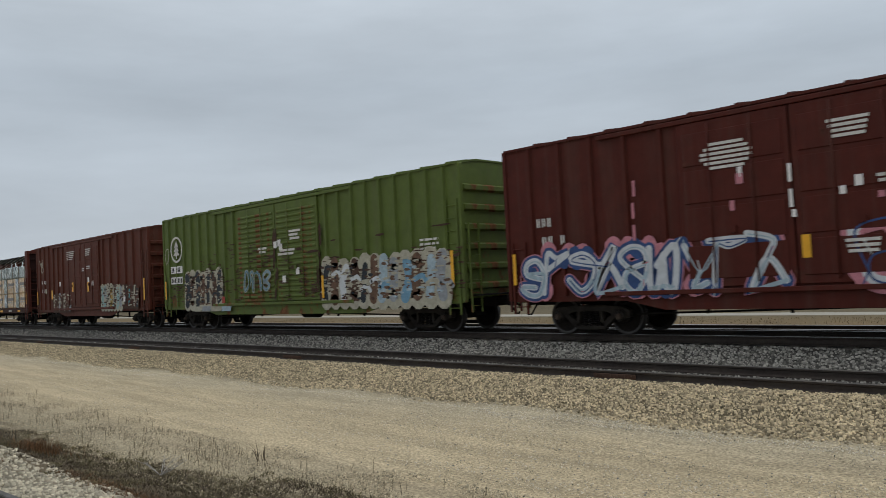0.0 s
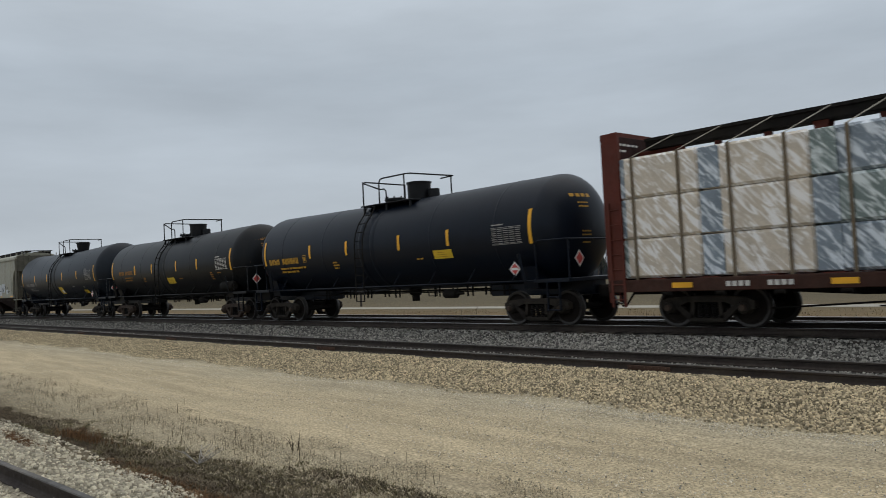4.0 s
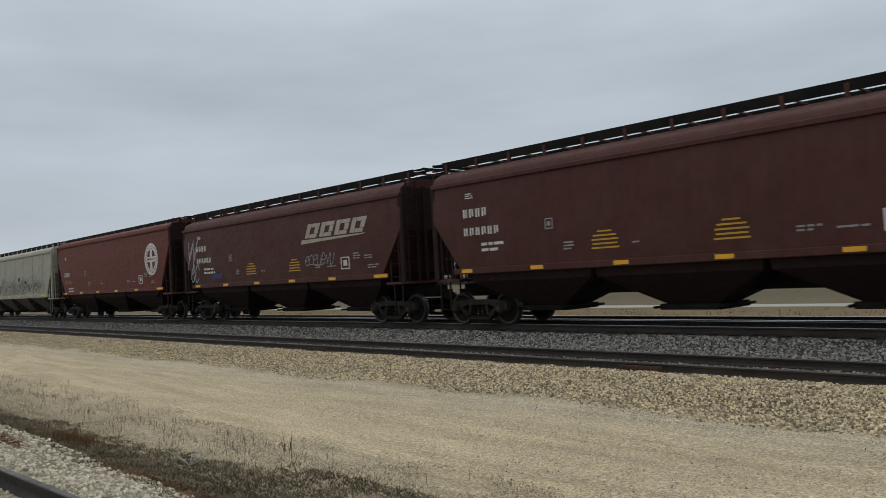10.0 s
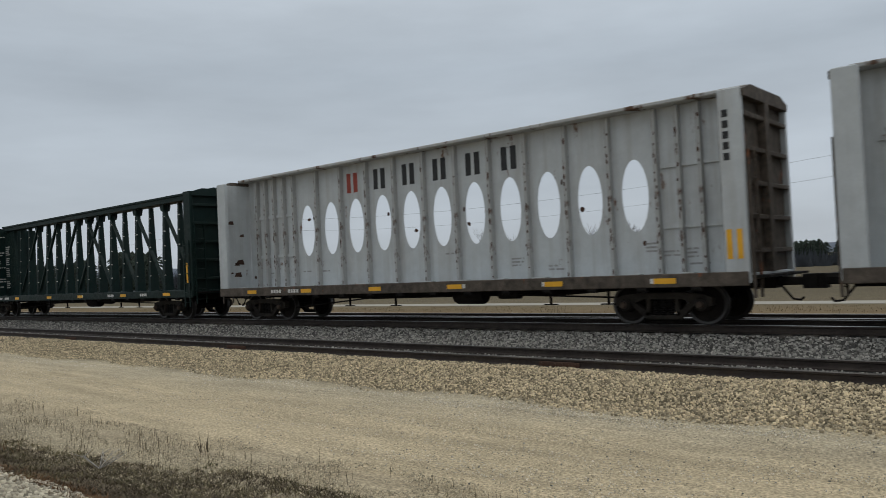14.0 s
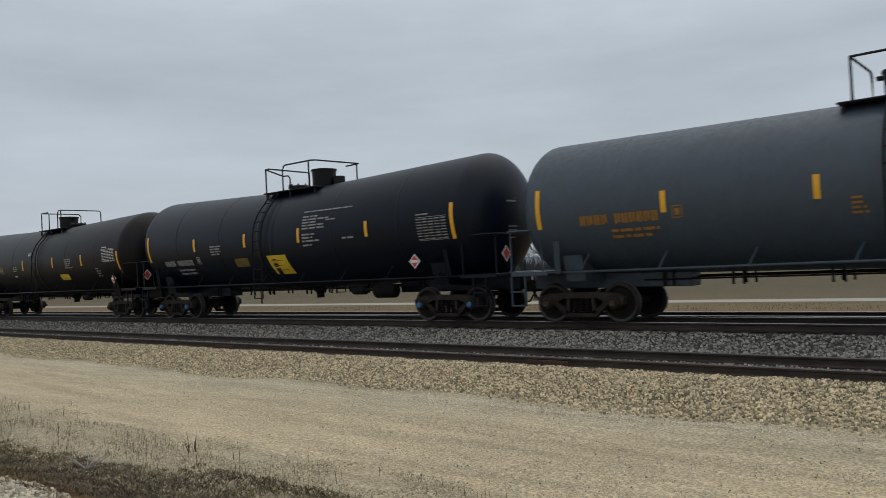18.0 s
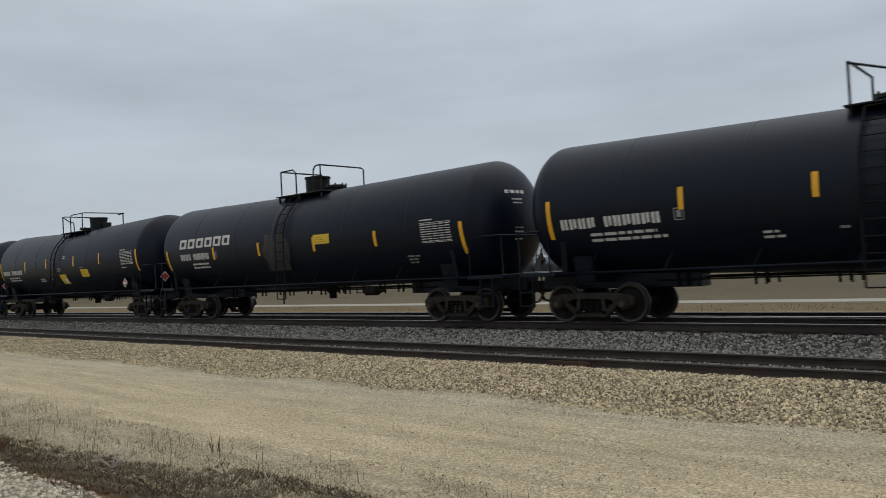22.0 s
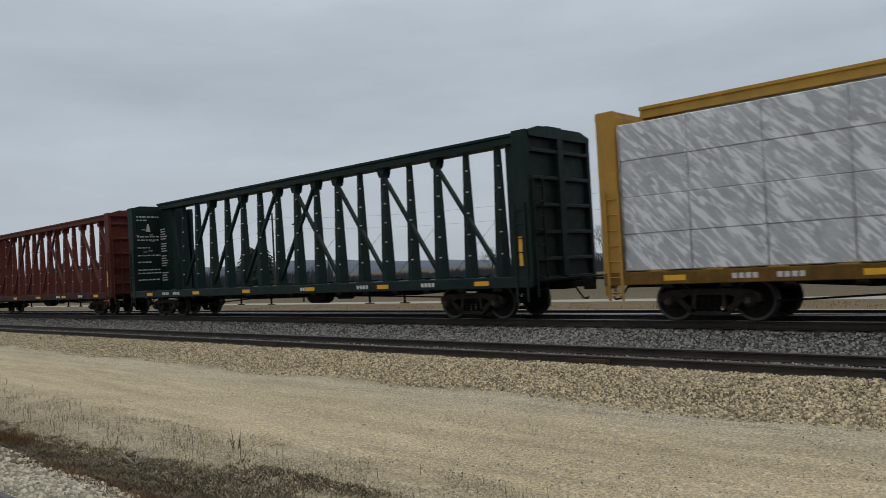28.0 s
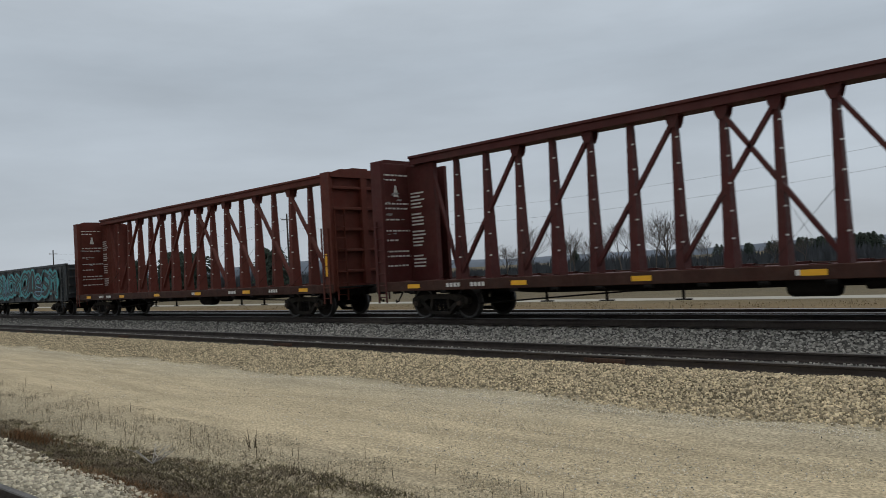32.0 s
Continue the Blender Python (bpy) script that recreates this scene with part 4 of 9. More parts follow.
    tagged(new("backdrop_hill", hm.data("backdrop_hill", M_HILL)), "low hazy wooded hill on the horizon", "hill", kind="structure")
    # lamp post beside the road
    lp = thing("street_lamp", "dark road lamp on a slim pole beside the road", "street lamp", at=pose(-61.4, 45.5, ground_z(45.5)))
    part("pole", Mesh().tube([(0, 0, -0.3), (0, 0, 7.5)], 0.11, 10, r1=0.08), M_POLE, lp)
    part("arm", Mesh().tube([(0, 0, 7.4), (-0.15, 0, 7.62), (-0.75, 0, 7.7)], 0.05, 6), M_POLE, lp)
    part("lamp_head", Mesh().prism([(-1.25, 7.62), (-0.7, 7.62), (-0.65, 7.78), (-1.1, 7.76)], "y", -0.13, 0.13), M_POLE, lp)

    # wires of a pole line along the road
    def pole(x, y, h, label):
        p = thing("utility_pole", label, "utility pole", "utility poles", at=pose(x, y, ground_z(y)))
        part("pole", Mesh().tube([(0, 0, -0.5), (0, 0, h)], 0.16, 10, r1=0.11), M_POLE, p)
        part("crossarm", Mesh().box(-0.06, 0.06, -0.9, 0.9, h - 0.9, h - 0.78, 0.01), M_POLE, p)
        for s in (-0.75, 0.0, 0.75):
            part("insulator", Mesh().lathe([(h - 0.78, 0.03), (h - 0.72, 0.06), (h - 0.62, 0.05), (h - 0.58, 0.0)], "z", (0, s, 0), 8), M_PLACARD, p)
        return p
    for x in (-180, -90, 0, 90):
        pole(x, 62.0, 11.6, "wooden utility pole along the road")
    for dy, z in ((-0.75, 11.0), (0.75, 9.6)):
        for a, b in ((-180, -90), (-90, 0), (0, 90)):
            w = Mesh()
            pts = []
            for k in range(17):
                f = k / 16
                pts.append((a + (b - a) * f, 62.0 + dy, ground_z(62) + z - 2.2 * (1 - (2 * f - 1) ** 2)))
            w.tube(pts, 0.008, 4)
            tagged(new("overhead_wire", w.data("overhead_wire", M_STEEL)), "thin dark overhead wire between the poles", "wire", "overhead wires")
    # grass tufts beside the far track
    r = []
    for k in range(9000):
        x, y = rnd.uniform(-70, 12), rnd.uniform(23.6, 39.5)
        if noise.noise(Vector((x * 0.3, y * 0.4, 4))) > -0.1:
            r.append((x, y))
    blades("field_grass", "dry tan grass beyond the far track", "grass", r, 0.03, 0.10, 0.03, M_STRAWD, 12, 0.8, 0)
    blades("field_stalks", "dark dry stalks beside the far track", "weeds", [(rnd.gauss(-15.9, 0.5), rnd.gauss(24.5, 0.4)) for _ in range(24)] + [(rnd.uniform(-50, 5), rnd.uniform(23.5, 27)) for _ in range(120)], 0.3, 0.75, 0.02, M_STEM, 13, 0.3, 3)


build_far()


# ---------------------------------------------------------------- running gear shared by all cars
def truck_meshes():
    """One freight truck: bolster, side frames, springs, axles, wheels, bearing caps."""
    d = {}
    d["truck"] = Mesh().box(-0.2, 0.2, -0.95, 0.95, 0.42, 0.68, 0.03).data("truck", M_STEEL)
    sf = Mesh()
    # cast side frame: an arch with two triangular windows
    top = [(-1.12, 0.60), (-0.95, 0.68), (-0.45, 0.72), (0.45, 0.72), (0.95, 0.68), (1.12, 0.60), (1.12, 0.44), (0.98, 0.40), (0.80, 0.44),
           (0.45, 0.58), (-0.45, 0.58), (-0.80, 0.44), (-0.98, 0.40), (-1.12, 0.44)]
    sf.prism(top, "y", -0.09, 0.09)
    sf.prism([(-0.80, 0.50), (-0.66, 0.52), (-0.28, 0.24), (-0.30, 0.16), (-0.44, 0.18)], "y", -0.08, 0.08)
    sf.prism([(0.80, 0.50), (0.44, 0.18), (0.30, 0.16), (0.28, 0.24), (0.66, 0.52)], "y", -0.08, 0.08)
    sf.box(-0.42, 0.42, -0.09, 0.09, 0.13, 0.23, 0.02)
    for s in (-1, 1):
        sf.prism([(s * 0.32, 0.22), (s * 0.40, 0.22), (s * 0.36, 0.60), (s * 0.28, 0.60)], "y", -0.08, 0.08)
        sf.lathe([(-0.16, 0.0), (-0.16, 0.12), (-0.10, 0.15), (0.10, 0.15)], "y", (s * 0.89, 0, 0.457), 14)
    d["side_frame"] = sf.data("side_frame", M_SIDEFRAME)
    d["side_frame_rusty"] = sf.data("side_frame", M_RUSTY)
    sp = [(0.23, 0.05)]
    for k in range(7):
        sp += [(0.25 + k * 0.047, 0.078), (0.272 + k * 0.047, 0.052)]
    d["spring"] = Mesh().lathe(sp, "z", (0, 0, 0), 10).data("spring", M_STEEL)
    d["axle"] = Mesh().lathe([(-0.95, 0.07), (-0.72, 0.09), (0.72, 0.09), (0.95, 0.07)], "y", (0, 0, 0.457), 12).data("axle", M_STEEL)
    w = Mesh()   # outer side at -y
    w.lathe([(-0.075, 0.0), (-0.075, 0.13), (-0.02, 0.17), (-0.01, 0.33), (-0.06, 0.385)], "y", (0, 0, 0), 32)
    w.lathe([(-0.06, 0.385), (-0.07, 0.40), (-0.07, 0.448)], "y", (0, 0, 0), 32, 1)
    w.lathe([(-0.07, 0.448), (-0.06, 0.455), (0.03, 0.460), (0.045, 0.484), (0.07, 0.478), (0.075, 0.39)], "y", (0, 0, 0), 32, 1)
    w.lathe([(0.075, 0.39), (0.03, 0.33), (0.03, 0.17), (0.09, 0.13), (0.09, 0.0)], "y", (0, 0, 0), 32)
    d["wheel"] = w.data("wheel", M_WHEEL, M_TREAD)
    c = Mesh().lathe([(-0.06, 0.0), (-0.06, 0.06), (-0.045, 0.075), (0.03, 0.08)], "y", (0, 0, 0), 12)
    for k in range(3):
        a = 2 * math.pi * k / 3 + 0.5
        c.lathe([(-0.075, 0.0), (-0.075, 0.013), (-0.05, 0.013)], "y", (0.045 * math.cos(a), 0, 0.045 * math.sin(a)), 6, smooth=False)
    d["bearing_cap"] = c.data("bearing_cap", M_RUSTY)
    d["bearing_cap_blue"] = c.data("bearing_cap", M_BLUECAP)
    return d


TRUCK = truck_meshes()


def add_truck(car, x, rusty=False, blue=False):
    t = part("truck", TRUCK["truck"], None, car, at=pose(x, 0, 0))
    for s in (-1, 1):
        part("side_frame", TRUCK["side_frame_rusty" if rusty else "side_frame"], None, t, at=pose(0, s * 1.0, 0))
        if s < 0:
            for q in (-0.17, 0.0, 0.17):
                part("spring", TRUCK["spring"], None, t, at=pose(q, s * 1.0, 0))
        part("axle", TRUCK["axle"], None, t, at=pose(s * 0.89, 0, 0))
        for s2 in (-1, 1):
            part("wheel", TRUCK["wheel"], None, t, at=pose(s2 * 0.89, s * 0.7525, 0.457, 0, 0, 0 if s < 0 else 180))
            part("bearing_cap", TRUCK["bearing_cap_blue" if blue else "bearing_cap"], None, t,
                 "blue bearing end cap" if blue else "", at=pose(s2 * 0.89, s * 1.17, 0.457, 0, 0, 0 if s < 0 else 180))


def coupler_mesh():
    c = Mesh().box(-0.55, 0.05, -0.09, 0.09, 0.79, 0.96, 0.02)
    c.prism([(0.02, -0.14), (0.16, -0.17), (0.30, -0.14), (0.32, -0.02), (0.22, 0.0), (0.20, 0.10), (0.10, 0.16), (0.02, 0.12)], "z", 0.72, 1.02)
    return c.data("coupler", M_STEEL)


COUPLER = coupler_mesh()
HOSE = Mesh().tube([(0, 0.35, 0.80), (0.1, 0.36, 0.66), (0.25, 0.34, 0.48), (0.42, 0.28, 0.46), (0.5, 0.2, 0.52)], 0.025, 6).data("air_hose", M_STEEL)


def add_couplers(car, half, reach):
    """half: where the car's end sill stands; reach: to the pulling face."""
    for s in (1, -1):
        part("coupler", COUPLER, None, car, at=pose(s * (reach - 0.25), 0, 0, 0, 0, 0 if s > 0 else 180))
        part("air_hose", HOSE, None, car, at=pose(s * (half - 0.02), 0, 0, 0, 0, 0 if s > 0 else 180))


def ladder(car, x, y, z0, z1, w, material, along="x", n=None, stile=0.03, name="ladder"):
    """Rungs between two stiles; along 'x' lies on a side, along 'y' on an end."""
    m = Mesh()
    n = n or max(2, round((z1 - z0) / 0.38))
    for s in (-w / 2, w / 2):
        p = (x + s, y) if along == "x" else (x, y + s)
        m.box(p[0] - stile, p[0] + stile, p[1] - stile / 2, p[1] + stile / 2, z0, z1)
    for k in range(n):
        z = z0 + (k + 0.5) * (z1 - z0) / n
        a, b = ((x - w / 2, y, z), (x + w / 2, y, z)) if along == "x" else ((x, y - w / 2, z), (x, y + w / 2, z))
        m.tube([a, b], 0.014, 5)
    return part(name, m, material, car)


def patch(m, surf, x0, x1, z0, z1, slant=0.0, off=0.005, slot=0, steps=3):
    """A painted mark laid on a side whose surface is y = -surf(z)."""
    vs = []
    for k in range(steps + 1):
        z = z0 + (z1 - z0) * k / steps
        d = slant * (z - z0)
        vs += [(x0 + d, -surf(z) - off, z), (x1 + d, -surf(z) - off, z)]
    m.add(vs, [(2 * k, 2 * k + 1, 2 * k + 3, 2 * k + 2) for k in range(steps)], False, slot)


def stencil(car, surf, x, z, chars, h, material, ratio=0.72, name="lettering", label="", gaps=()):
    """A row of plain character-sized bars starting at x, with its foot at z."""
    m = Mesh()
    for k in range(chars):
        if k in gaps:
            continue
        a = x + k * h * ratio
        patch(m, surf, a, a + h * ratio * 0.26, z, z + h, steps=2)
        patch(m, surf, a + h * ratio * 0.40, a + h * ratio * 0.64, z + (0.12 * h if k % 2 else 0.0), z + h, steps=2)
    return part(name, m, material, car, label)


def small_print(car, surf, x, z, w, rows, pitch, material, seed=0, name="small_print", off=0.005):
    rnd = random.Random(seed)
    m = Mesh()
    for k in range(rows):
        a = x
        end = x + w * rnd.uniform(0.55, 1.0)
        while a < end:
            b = min(end, a + rnd.uniform(0.12, 0.4))
            patch(m, surf, a, b, z - k * pitch, z - k * pitch + pitch * 0.5, off=off, steps=1)
            a = b + 0.05
    return part(name, m, material, car)


def blob(m, surf, cx, cz, rx, rz, rnd, off, slot=0, n=16, jag=0.35):
    rad = [1 + rnd.uniform(-jag, jag) for _ in range(n)]
    rad = [(rad[k - 1] + 2 * rad[k] + rad[(k + 1) % n]) / 4 for k in range(n)]
    vs = [(cx, -surf(cz) - off, cz)]
    for k in range(n):
        a = 2 * math.pi * k / n
        z = cz + rz * rad[k] * math.sin(a)
        vs.append((cx + rx * rad[k] * math.cos(a), -surf(z) - off, z))
    m.add(vs, [(0, 1 + k, 1 + (k + 1) % n) for k in range(n)], False, slot)


def smooth_line(pts, n=5):
    """A rounded line through the given points."""
    q = [pts[0]] + list(pts) + [pts[-1]]
    out = []
    for a, b, c, d in zip(q, q[1:], q[2:], q[3:]):
        for k in range(n):
            t = k / n
            out.append(tuple(0.5 * (2 * b[i] + (c[i] - a[i]) * t + (2 * a[i] - 5 * b[i] + 4 * c[i] - d[i]) * t * t + (3 * b[i] - a[i] - 3 * c[i] + d[i]) * t ** 3) for i in (0, 1)))
    return out + [tuple(pts[-1])]


def stroke(m, surf, pts, w, off, slot=0, round_=False):
    """A painted line of the given width; rounded through its points when asked."""
    if round_:
        pts = smooth_line(pts)
    side = []
    for k, p in enumerate(pts):
        a, b = pts[max(k - 1, 0)], pts[min(k + 1, len(pts) - 1)]
        d = Vector((b[0] - a[0], b[1] - a[1]))
        if d.length < 1e-5:
            d = Vector((1, 0))
        nrm = Vector((-d.y, d.x)).normalized() * w / 2
        side.append(((p[0] + nrm.x, p[1] + nrm.y), (p[0] - nrm.x, p[1] - nrm.y)))
    vs = [(x, -surf(z) - off, z) for pair in side for x, z in pair]
    m.add(vs, [(2 * k, 2 * k + 1, 2 * k + 3, 2 * k + 2) for k in range(len(side) - 1)], False, slot)
    if round_:
        for x, z in (pts[0], pts[-1]):
            ring = [(x + w / 2 * math.cos(a * 0.6283), z + w / 2 * math.sin(a * 0.6283)) for a in range(10)]
            m.add([(a, -surf(b) - off, b) for a, b in ring], [tuple(range(10))], False, slot)


LOOPS = (
    ((0.85, 0.75), (0.5, 1.0), (0.12, 0.72), (0.10, 0.3), (0.45, 0.0), (0.85, 0.2)),
    ((0.1, 1.0), (0.1, 0.4), (0.25, 0.03), (0.6, 0.02), (0.8, 0.4), (0.82, 1.0)),
    ((0.1, 0.0), (0.15, 0.6), (0.2, 1.0), (0.5, 0.85), (0.85, 1.0)),
    ((0.15, 0.45), (0.7, 0.55), (0.75, 0.9), (0.4, 1.0), (0.1, 0.6), (0.2, 0.1), (0.6, 0.0), (0.9, 0.2)),
    ((0.05, 0.0), (0.12, 0.9), (0.35, 0.95), (0.45, 0.2), (0.6, 0.9), (0.82, 0.95), (0.9, 0.0)),
    ((0.85, 0.85), (0.45, 1.0), (0.2, 0.75), (0.6, 0.5), (0.85, 0.25), (0.45, 0.0), (0.1, 0.15)),
    ((0.5, 0.0), (0.12, 0.3), (0.15, 0.8), (0.5, 1.0), (0.85, 0.75), (0.85, 0.25), (0.5, 0.0)),
    ((0.1, 0.9), (0.5, 0.35), (0.9, 1.0), (0.5, 0.35), (0.4, 0.0)))


def graffiti(car, surf, x0, x1, z0, z1, mats, seed, letters, label, fat=0.30, cloud=True):
    """Sprayed interlocking rounded shapes: mats = halo, fill, outline, accents."""
    rnd = random.Random(seed)
    m = Mesh()
    w, h = (x1 - x0) / letters, z1 - z0
    t = min(w * 0.5, h * 0.5) * fat * 2
    jobs = []
    last = None
    for k in range(letters):
        base = rnd.choice([q for q in LOOPS if q is not last])
        last = base
        mx, mz = rnd.random() < 0.5, rnd.random() < 0.5
        shp = [(1 - a if mx else a, 1 - b if mz else b) for a, b in base] + [(rnd.uniform(0, 1.3), rnd.uniform(0.1, 1.1))]
        ox, oz = x0 + k * w, z0 + h * rnd.uniform(0.10, 0.2)
        sx, sz, lean = w * rnd.uniform(0.95, 1.35), h * rnd.uniform(0.6, 0.75), rnd.uniform(-0.1, 0.3)
        jobs.append([(ox + sx * a + lean * sz * b * 0.4 + rnd.uniform(-0.04, 0.04) * w, oz + sz * b + rnd.uniform(-0.04, 0.04) * h) for a, b in shp])
    if cloud:
        for k, ln in enumerate(jobs):
            stroke(m, surf, ln, t * 1.9, 0.0045 + 0.0002 * k, 0, True)
            for _ in range(3):
                a, b = rnd.choice(ln)
                blob(m, surf, a, max(b, z0 + h * 0.2), w * 0.32, h * 0.18, rnd, 0.0062 + 0.0002 * k, 0, 16, 0.25)
        for k, ln in enumerate(jobs):
            stroke(m, surf, ln, t * 1.6, 0.0082 + 0.0001 * k, 2 % len(mats), True)
            for _ in range(2):
                a, b = rnd.choice(ln)
                blob(m, surf, a + w * 0.2, max(b, z0 + h * 0.2) * 0.98, w * 0.25, h * 0.16, rnd, 0.0086 + 0.0001 * k, 2 % len(mats), 16, 0.25)
    for k, ln in enumerate(jobs):
        o = 0.0105 + 0.0018 * k / letters * 3
        stroke(m, surf, ln, t * 1.15, o, 2 % len(mats), True)
        stroke(m, surf, ln, t * rnd.uniform(0.7, 0.9), o + 0.0014, 1, True)
    for k, ln in enumerate(jobs):
        low = [(a, b) for a, b in ln if b < z0 + h * 0.5]
        if len(mats) > 4 and len(low) > 1:
            stroke(m, surf, low, t * 0.5, 0.0195, 4, True)
        stroke(m, surf, [(a + t * 0.12, b - t * 0.1) for a, b in ln], t * 0.16, 0.0205, rnd.randrange(2, len(mats)) if len(mats) > 2 else 0, True)
        for _ in range(3):
            a, b = rnd.choice(ln)
            stroke(m, surf, [(a, b), (a + rnd.uniform(-0.2, 0.2) * w, b + rnd.uniform(-0.2, 0.2) * h)], t * 0.14, 0.0215, rnd.randrange(len(mats)), True)
    return part("graffiti", m, mats, car, label)


def scrawl(car, surf, x0, x1, z0, z1, material, seed, letters, width, label):
    """A quick one-line tag."""
    rnd = random.Random(seed)
    m = Mesh()
    w, h = (x1 - x0) / letters, z1 - z0
    for k in range(letters):
        shp = rnd.choice(LOOPS)
        stroke(m, surf, [(x0 + (k + a * 1.1) * w + 0.2 * h * b, z0 + h * (b * 0.85 + rnd.uniform(-0.05, 0.15))) for a, b in shp], width, 0.008, 0, True)
    return part("graffiti", m, material, car, label)


def worn_piece(car, surf, x0, x1, z0, z1, mats, seed, n, label):
    """A weathered sprayed wall piece: mats = pale ground, then the fills; flaked into level streaks."""
    rnd = random.Random(seed)
    m = Mesh()
    w, h = (x1 - x0) / n, z1 - z0
    for k in range(n):
        top = z1 - h * rnd.uniform(0.0, 0.12)
        a = x0 + (k + 0.5) * w
        stroke(m, surf, [(a - w * 0.1, z0 + 0.06), (a + rnd.uniform(-0.1, 0.1) * w, z0 + h * 0.5), (a + rnd.uniform(-0.1, 0.2) * w, top - w * 0.5)], w * 1.25, 0.005 + 0.0003 * k, 0, True)
    for k in range(n):
        top = z1 - h * rnd.uniform(0.12, 0.3)
        a = x0 + (k + 0.5) * w
        bend = rnd.uniform(-0.3, 0.3) * w
        stroke(m, surf, [(a - w * 0.15, z0 + h * rnd.uniform(0.05, 0.15)), (a + bend, z0 + h * 0.45), (a + rnd.uniform(-0.1, 0.25) * w, top)], w * rnd.uniform(0.5, 0.8), 0.0085 + 0.0003 * k, 1 + k % (len(mats) - 1), True)
        if rnd.random() < 0.6:
            q = z0 + h * rnd.uniform(0.25, 0.6)
            stroke(m, surf, [(a - w * 0.3, q), (a + w * 0.3, q + 0.1), (a + w * 0.6, q - 0.05)], w * 0.3, 0.0115 + 0.0003 * k, rnd.randrange(len(mats)), True)
    for k in range(n * 22):
        x, z = rnd.uniform(x0, x1), rnd.uniform(z0 + 0.05, z1 - h * 0.08)
        blob(m, surf, x, z, rnd.uniform(0.04, 0.15), rnd.uniform(0.012, 0.045), rnd, 0.015 + 0.00002 * k, rnd.choice((0, 0, len(mats) - 1, len(mats) - 1, 1)), 9, 0.6)
    return part("graffiti", m, mats, car, label)


# ---------------------------------------------------------------- tank cars
def tank_prof(half, r=1.57):
    """Shell with ellipsoidal heads; half is measured to the end platforms."""
    pr = []
    for k in range(12):
        a = math.pi / 2 * k / 11
        pr.append((-half - 0.22 + 0.84 * (1 - math.cos(a)), r * math.sin(a)))
    return pr + [(0.0, r)] + [(-x, q) for x, q in pr[::-1]]


def dome_gear(car, zt, style, paint, dark):
    """Platform, railings, manway and valve housing on top of the shell."""
    lo, hi, y = zt - 0.1, zt + 0.77, 0.95
    x0, x1, hx, hr, hz, mx = {"plain": (-1.14, 1.5, 0.84, 0.40, 0.65, -0.45), "turned": (-1.2, 1.25, -0.13, 0.42, 0.62, 0.82), "long": (-0.96, 1.7, 0.12, 0.47, 0.72, 1.15), "valves": (-1.1, 1.3, 0.0, 0.22, 0.3, 0.55), "drum": (-1.14, 1.2, 0.84, 0.41, 0.66, -0.25)}[style]
    deck = Mesh().box(x0, x1, -1.0, -0.45, zt - 0.10, zt - 0.06, 0.01).box(x0, x1, 0.45, 1.0, zt - 0.10, zt - 0.06, 0.01).box(x0, x0 + 0.2, -0.45, 0.45, zt - 0.1, zt - 0.06)
    for x in (x0 + 0.1, (x0 + x1) / 2, x1 - 0.1):
        for q in (-0.9, 0.9):
            deck.box(x - 0.03, x + 0.03, q - 0.03, q + 0.03, zt - 0.42, zt - 0.1)
    part("platform", deck, dark, car)
    left, right = Mesh(), Mesh()
    if style in ("plain", "valves", "drum"):
        for q in (-y, y):
            left.tube([(-1.02, q, lo), (-1.02, q, hi)], 0.026, 6)
        left.tube([(-1.02, y, hi - 0.02), (-1.02, -y + 0.1, hi), (-1.0, -y, hi - 0.04), (-0.1, -y, hi - 0.36), (0.15, -y, hi - 0.37), (0.24, -y, hi - 0.46), (0.25, -y, lo)], 0.026, 6)
        right.tube([(-0.13, -y, lo), (-0.13, -y, hi - 0.16), (-0.06, -y, hi - 0.03), (0.06, -y, hi), (1.32, -y, hi), (1.42, -y + 0.1, hi), (1.52, y, hi), (0.9, y, hi - 0.02)], 0.026, 6)
        right.tube([(1.19, -y, lo), (1.19, -y, hi)], 0.024, 6).tube([(1.42, y, lo), (1.42, y, hi)], 0.026, 6)
    elif style == "turned":
        left.tube([(-0.92, y, lo), (-0.92, y, hi - 0.1), (-0.92, y - 0.1, hi), (-0.92, -y, hi), (-0.25, -y, hi), (-0.1, -y, hi - 0.12), (-0.1, -y, lo)], 0.026, 6)
        left.tube([(-0.92, -y, lo), (-0.92, -y, hi)], 0.026, 6)
        right.tube([(0.82, -y, lo), (0.82, -y, hi - 0.16), (0.9, -y, hi - 0.03), (1.0, -y, hi), (1.18, -y, hi), (1.18, y - 0.1, hi), (1.18, y, hi - 0.05), (1.18, y, lo)], 0.026, 6)
        right.tube([(1.18, -y, lo), (1.18, -y, hi)], 0.024, 6)
    else:
        left.tube([(-0.96, y, lo), (-0.96, y, hi - 0.1), (-0.96, y - 0.1, hi), (-0.96, -y + 0.1, hi), (-0.9, -y, hi), (-0.16, -y, hi), (0.0, -y, hi - 0.05), (0.1, -y, hi - 0.2), (0.12, -y, lo)], 0.028, 6)
        left.tube([(-0.96, -y, lo), (-0.96, -y, hi)], 0.028, 6)
        right.tube([(0.62, -y, lo), (0.62, -y, hi - 0.2), (0.7, -y, hi - 0.05), (0.82, -y, hi), (1.5, -y, hi), (1.68, -y, hi - 0.07), (1.77, -y, hi - 0.3), (1.77, -y, lo)], 0.028, 6)
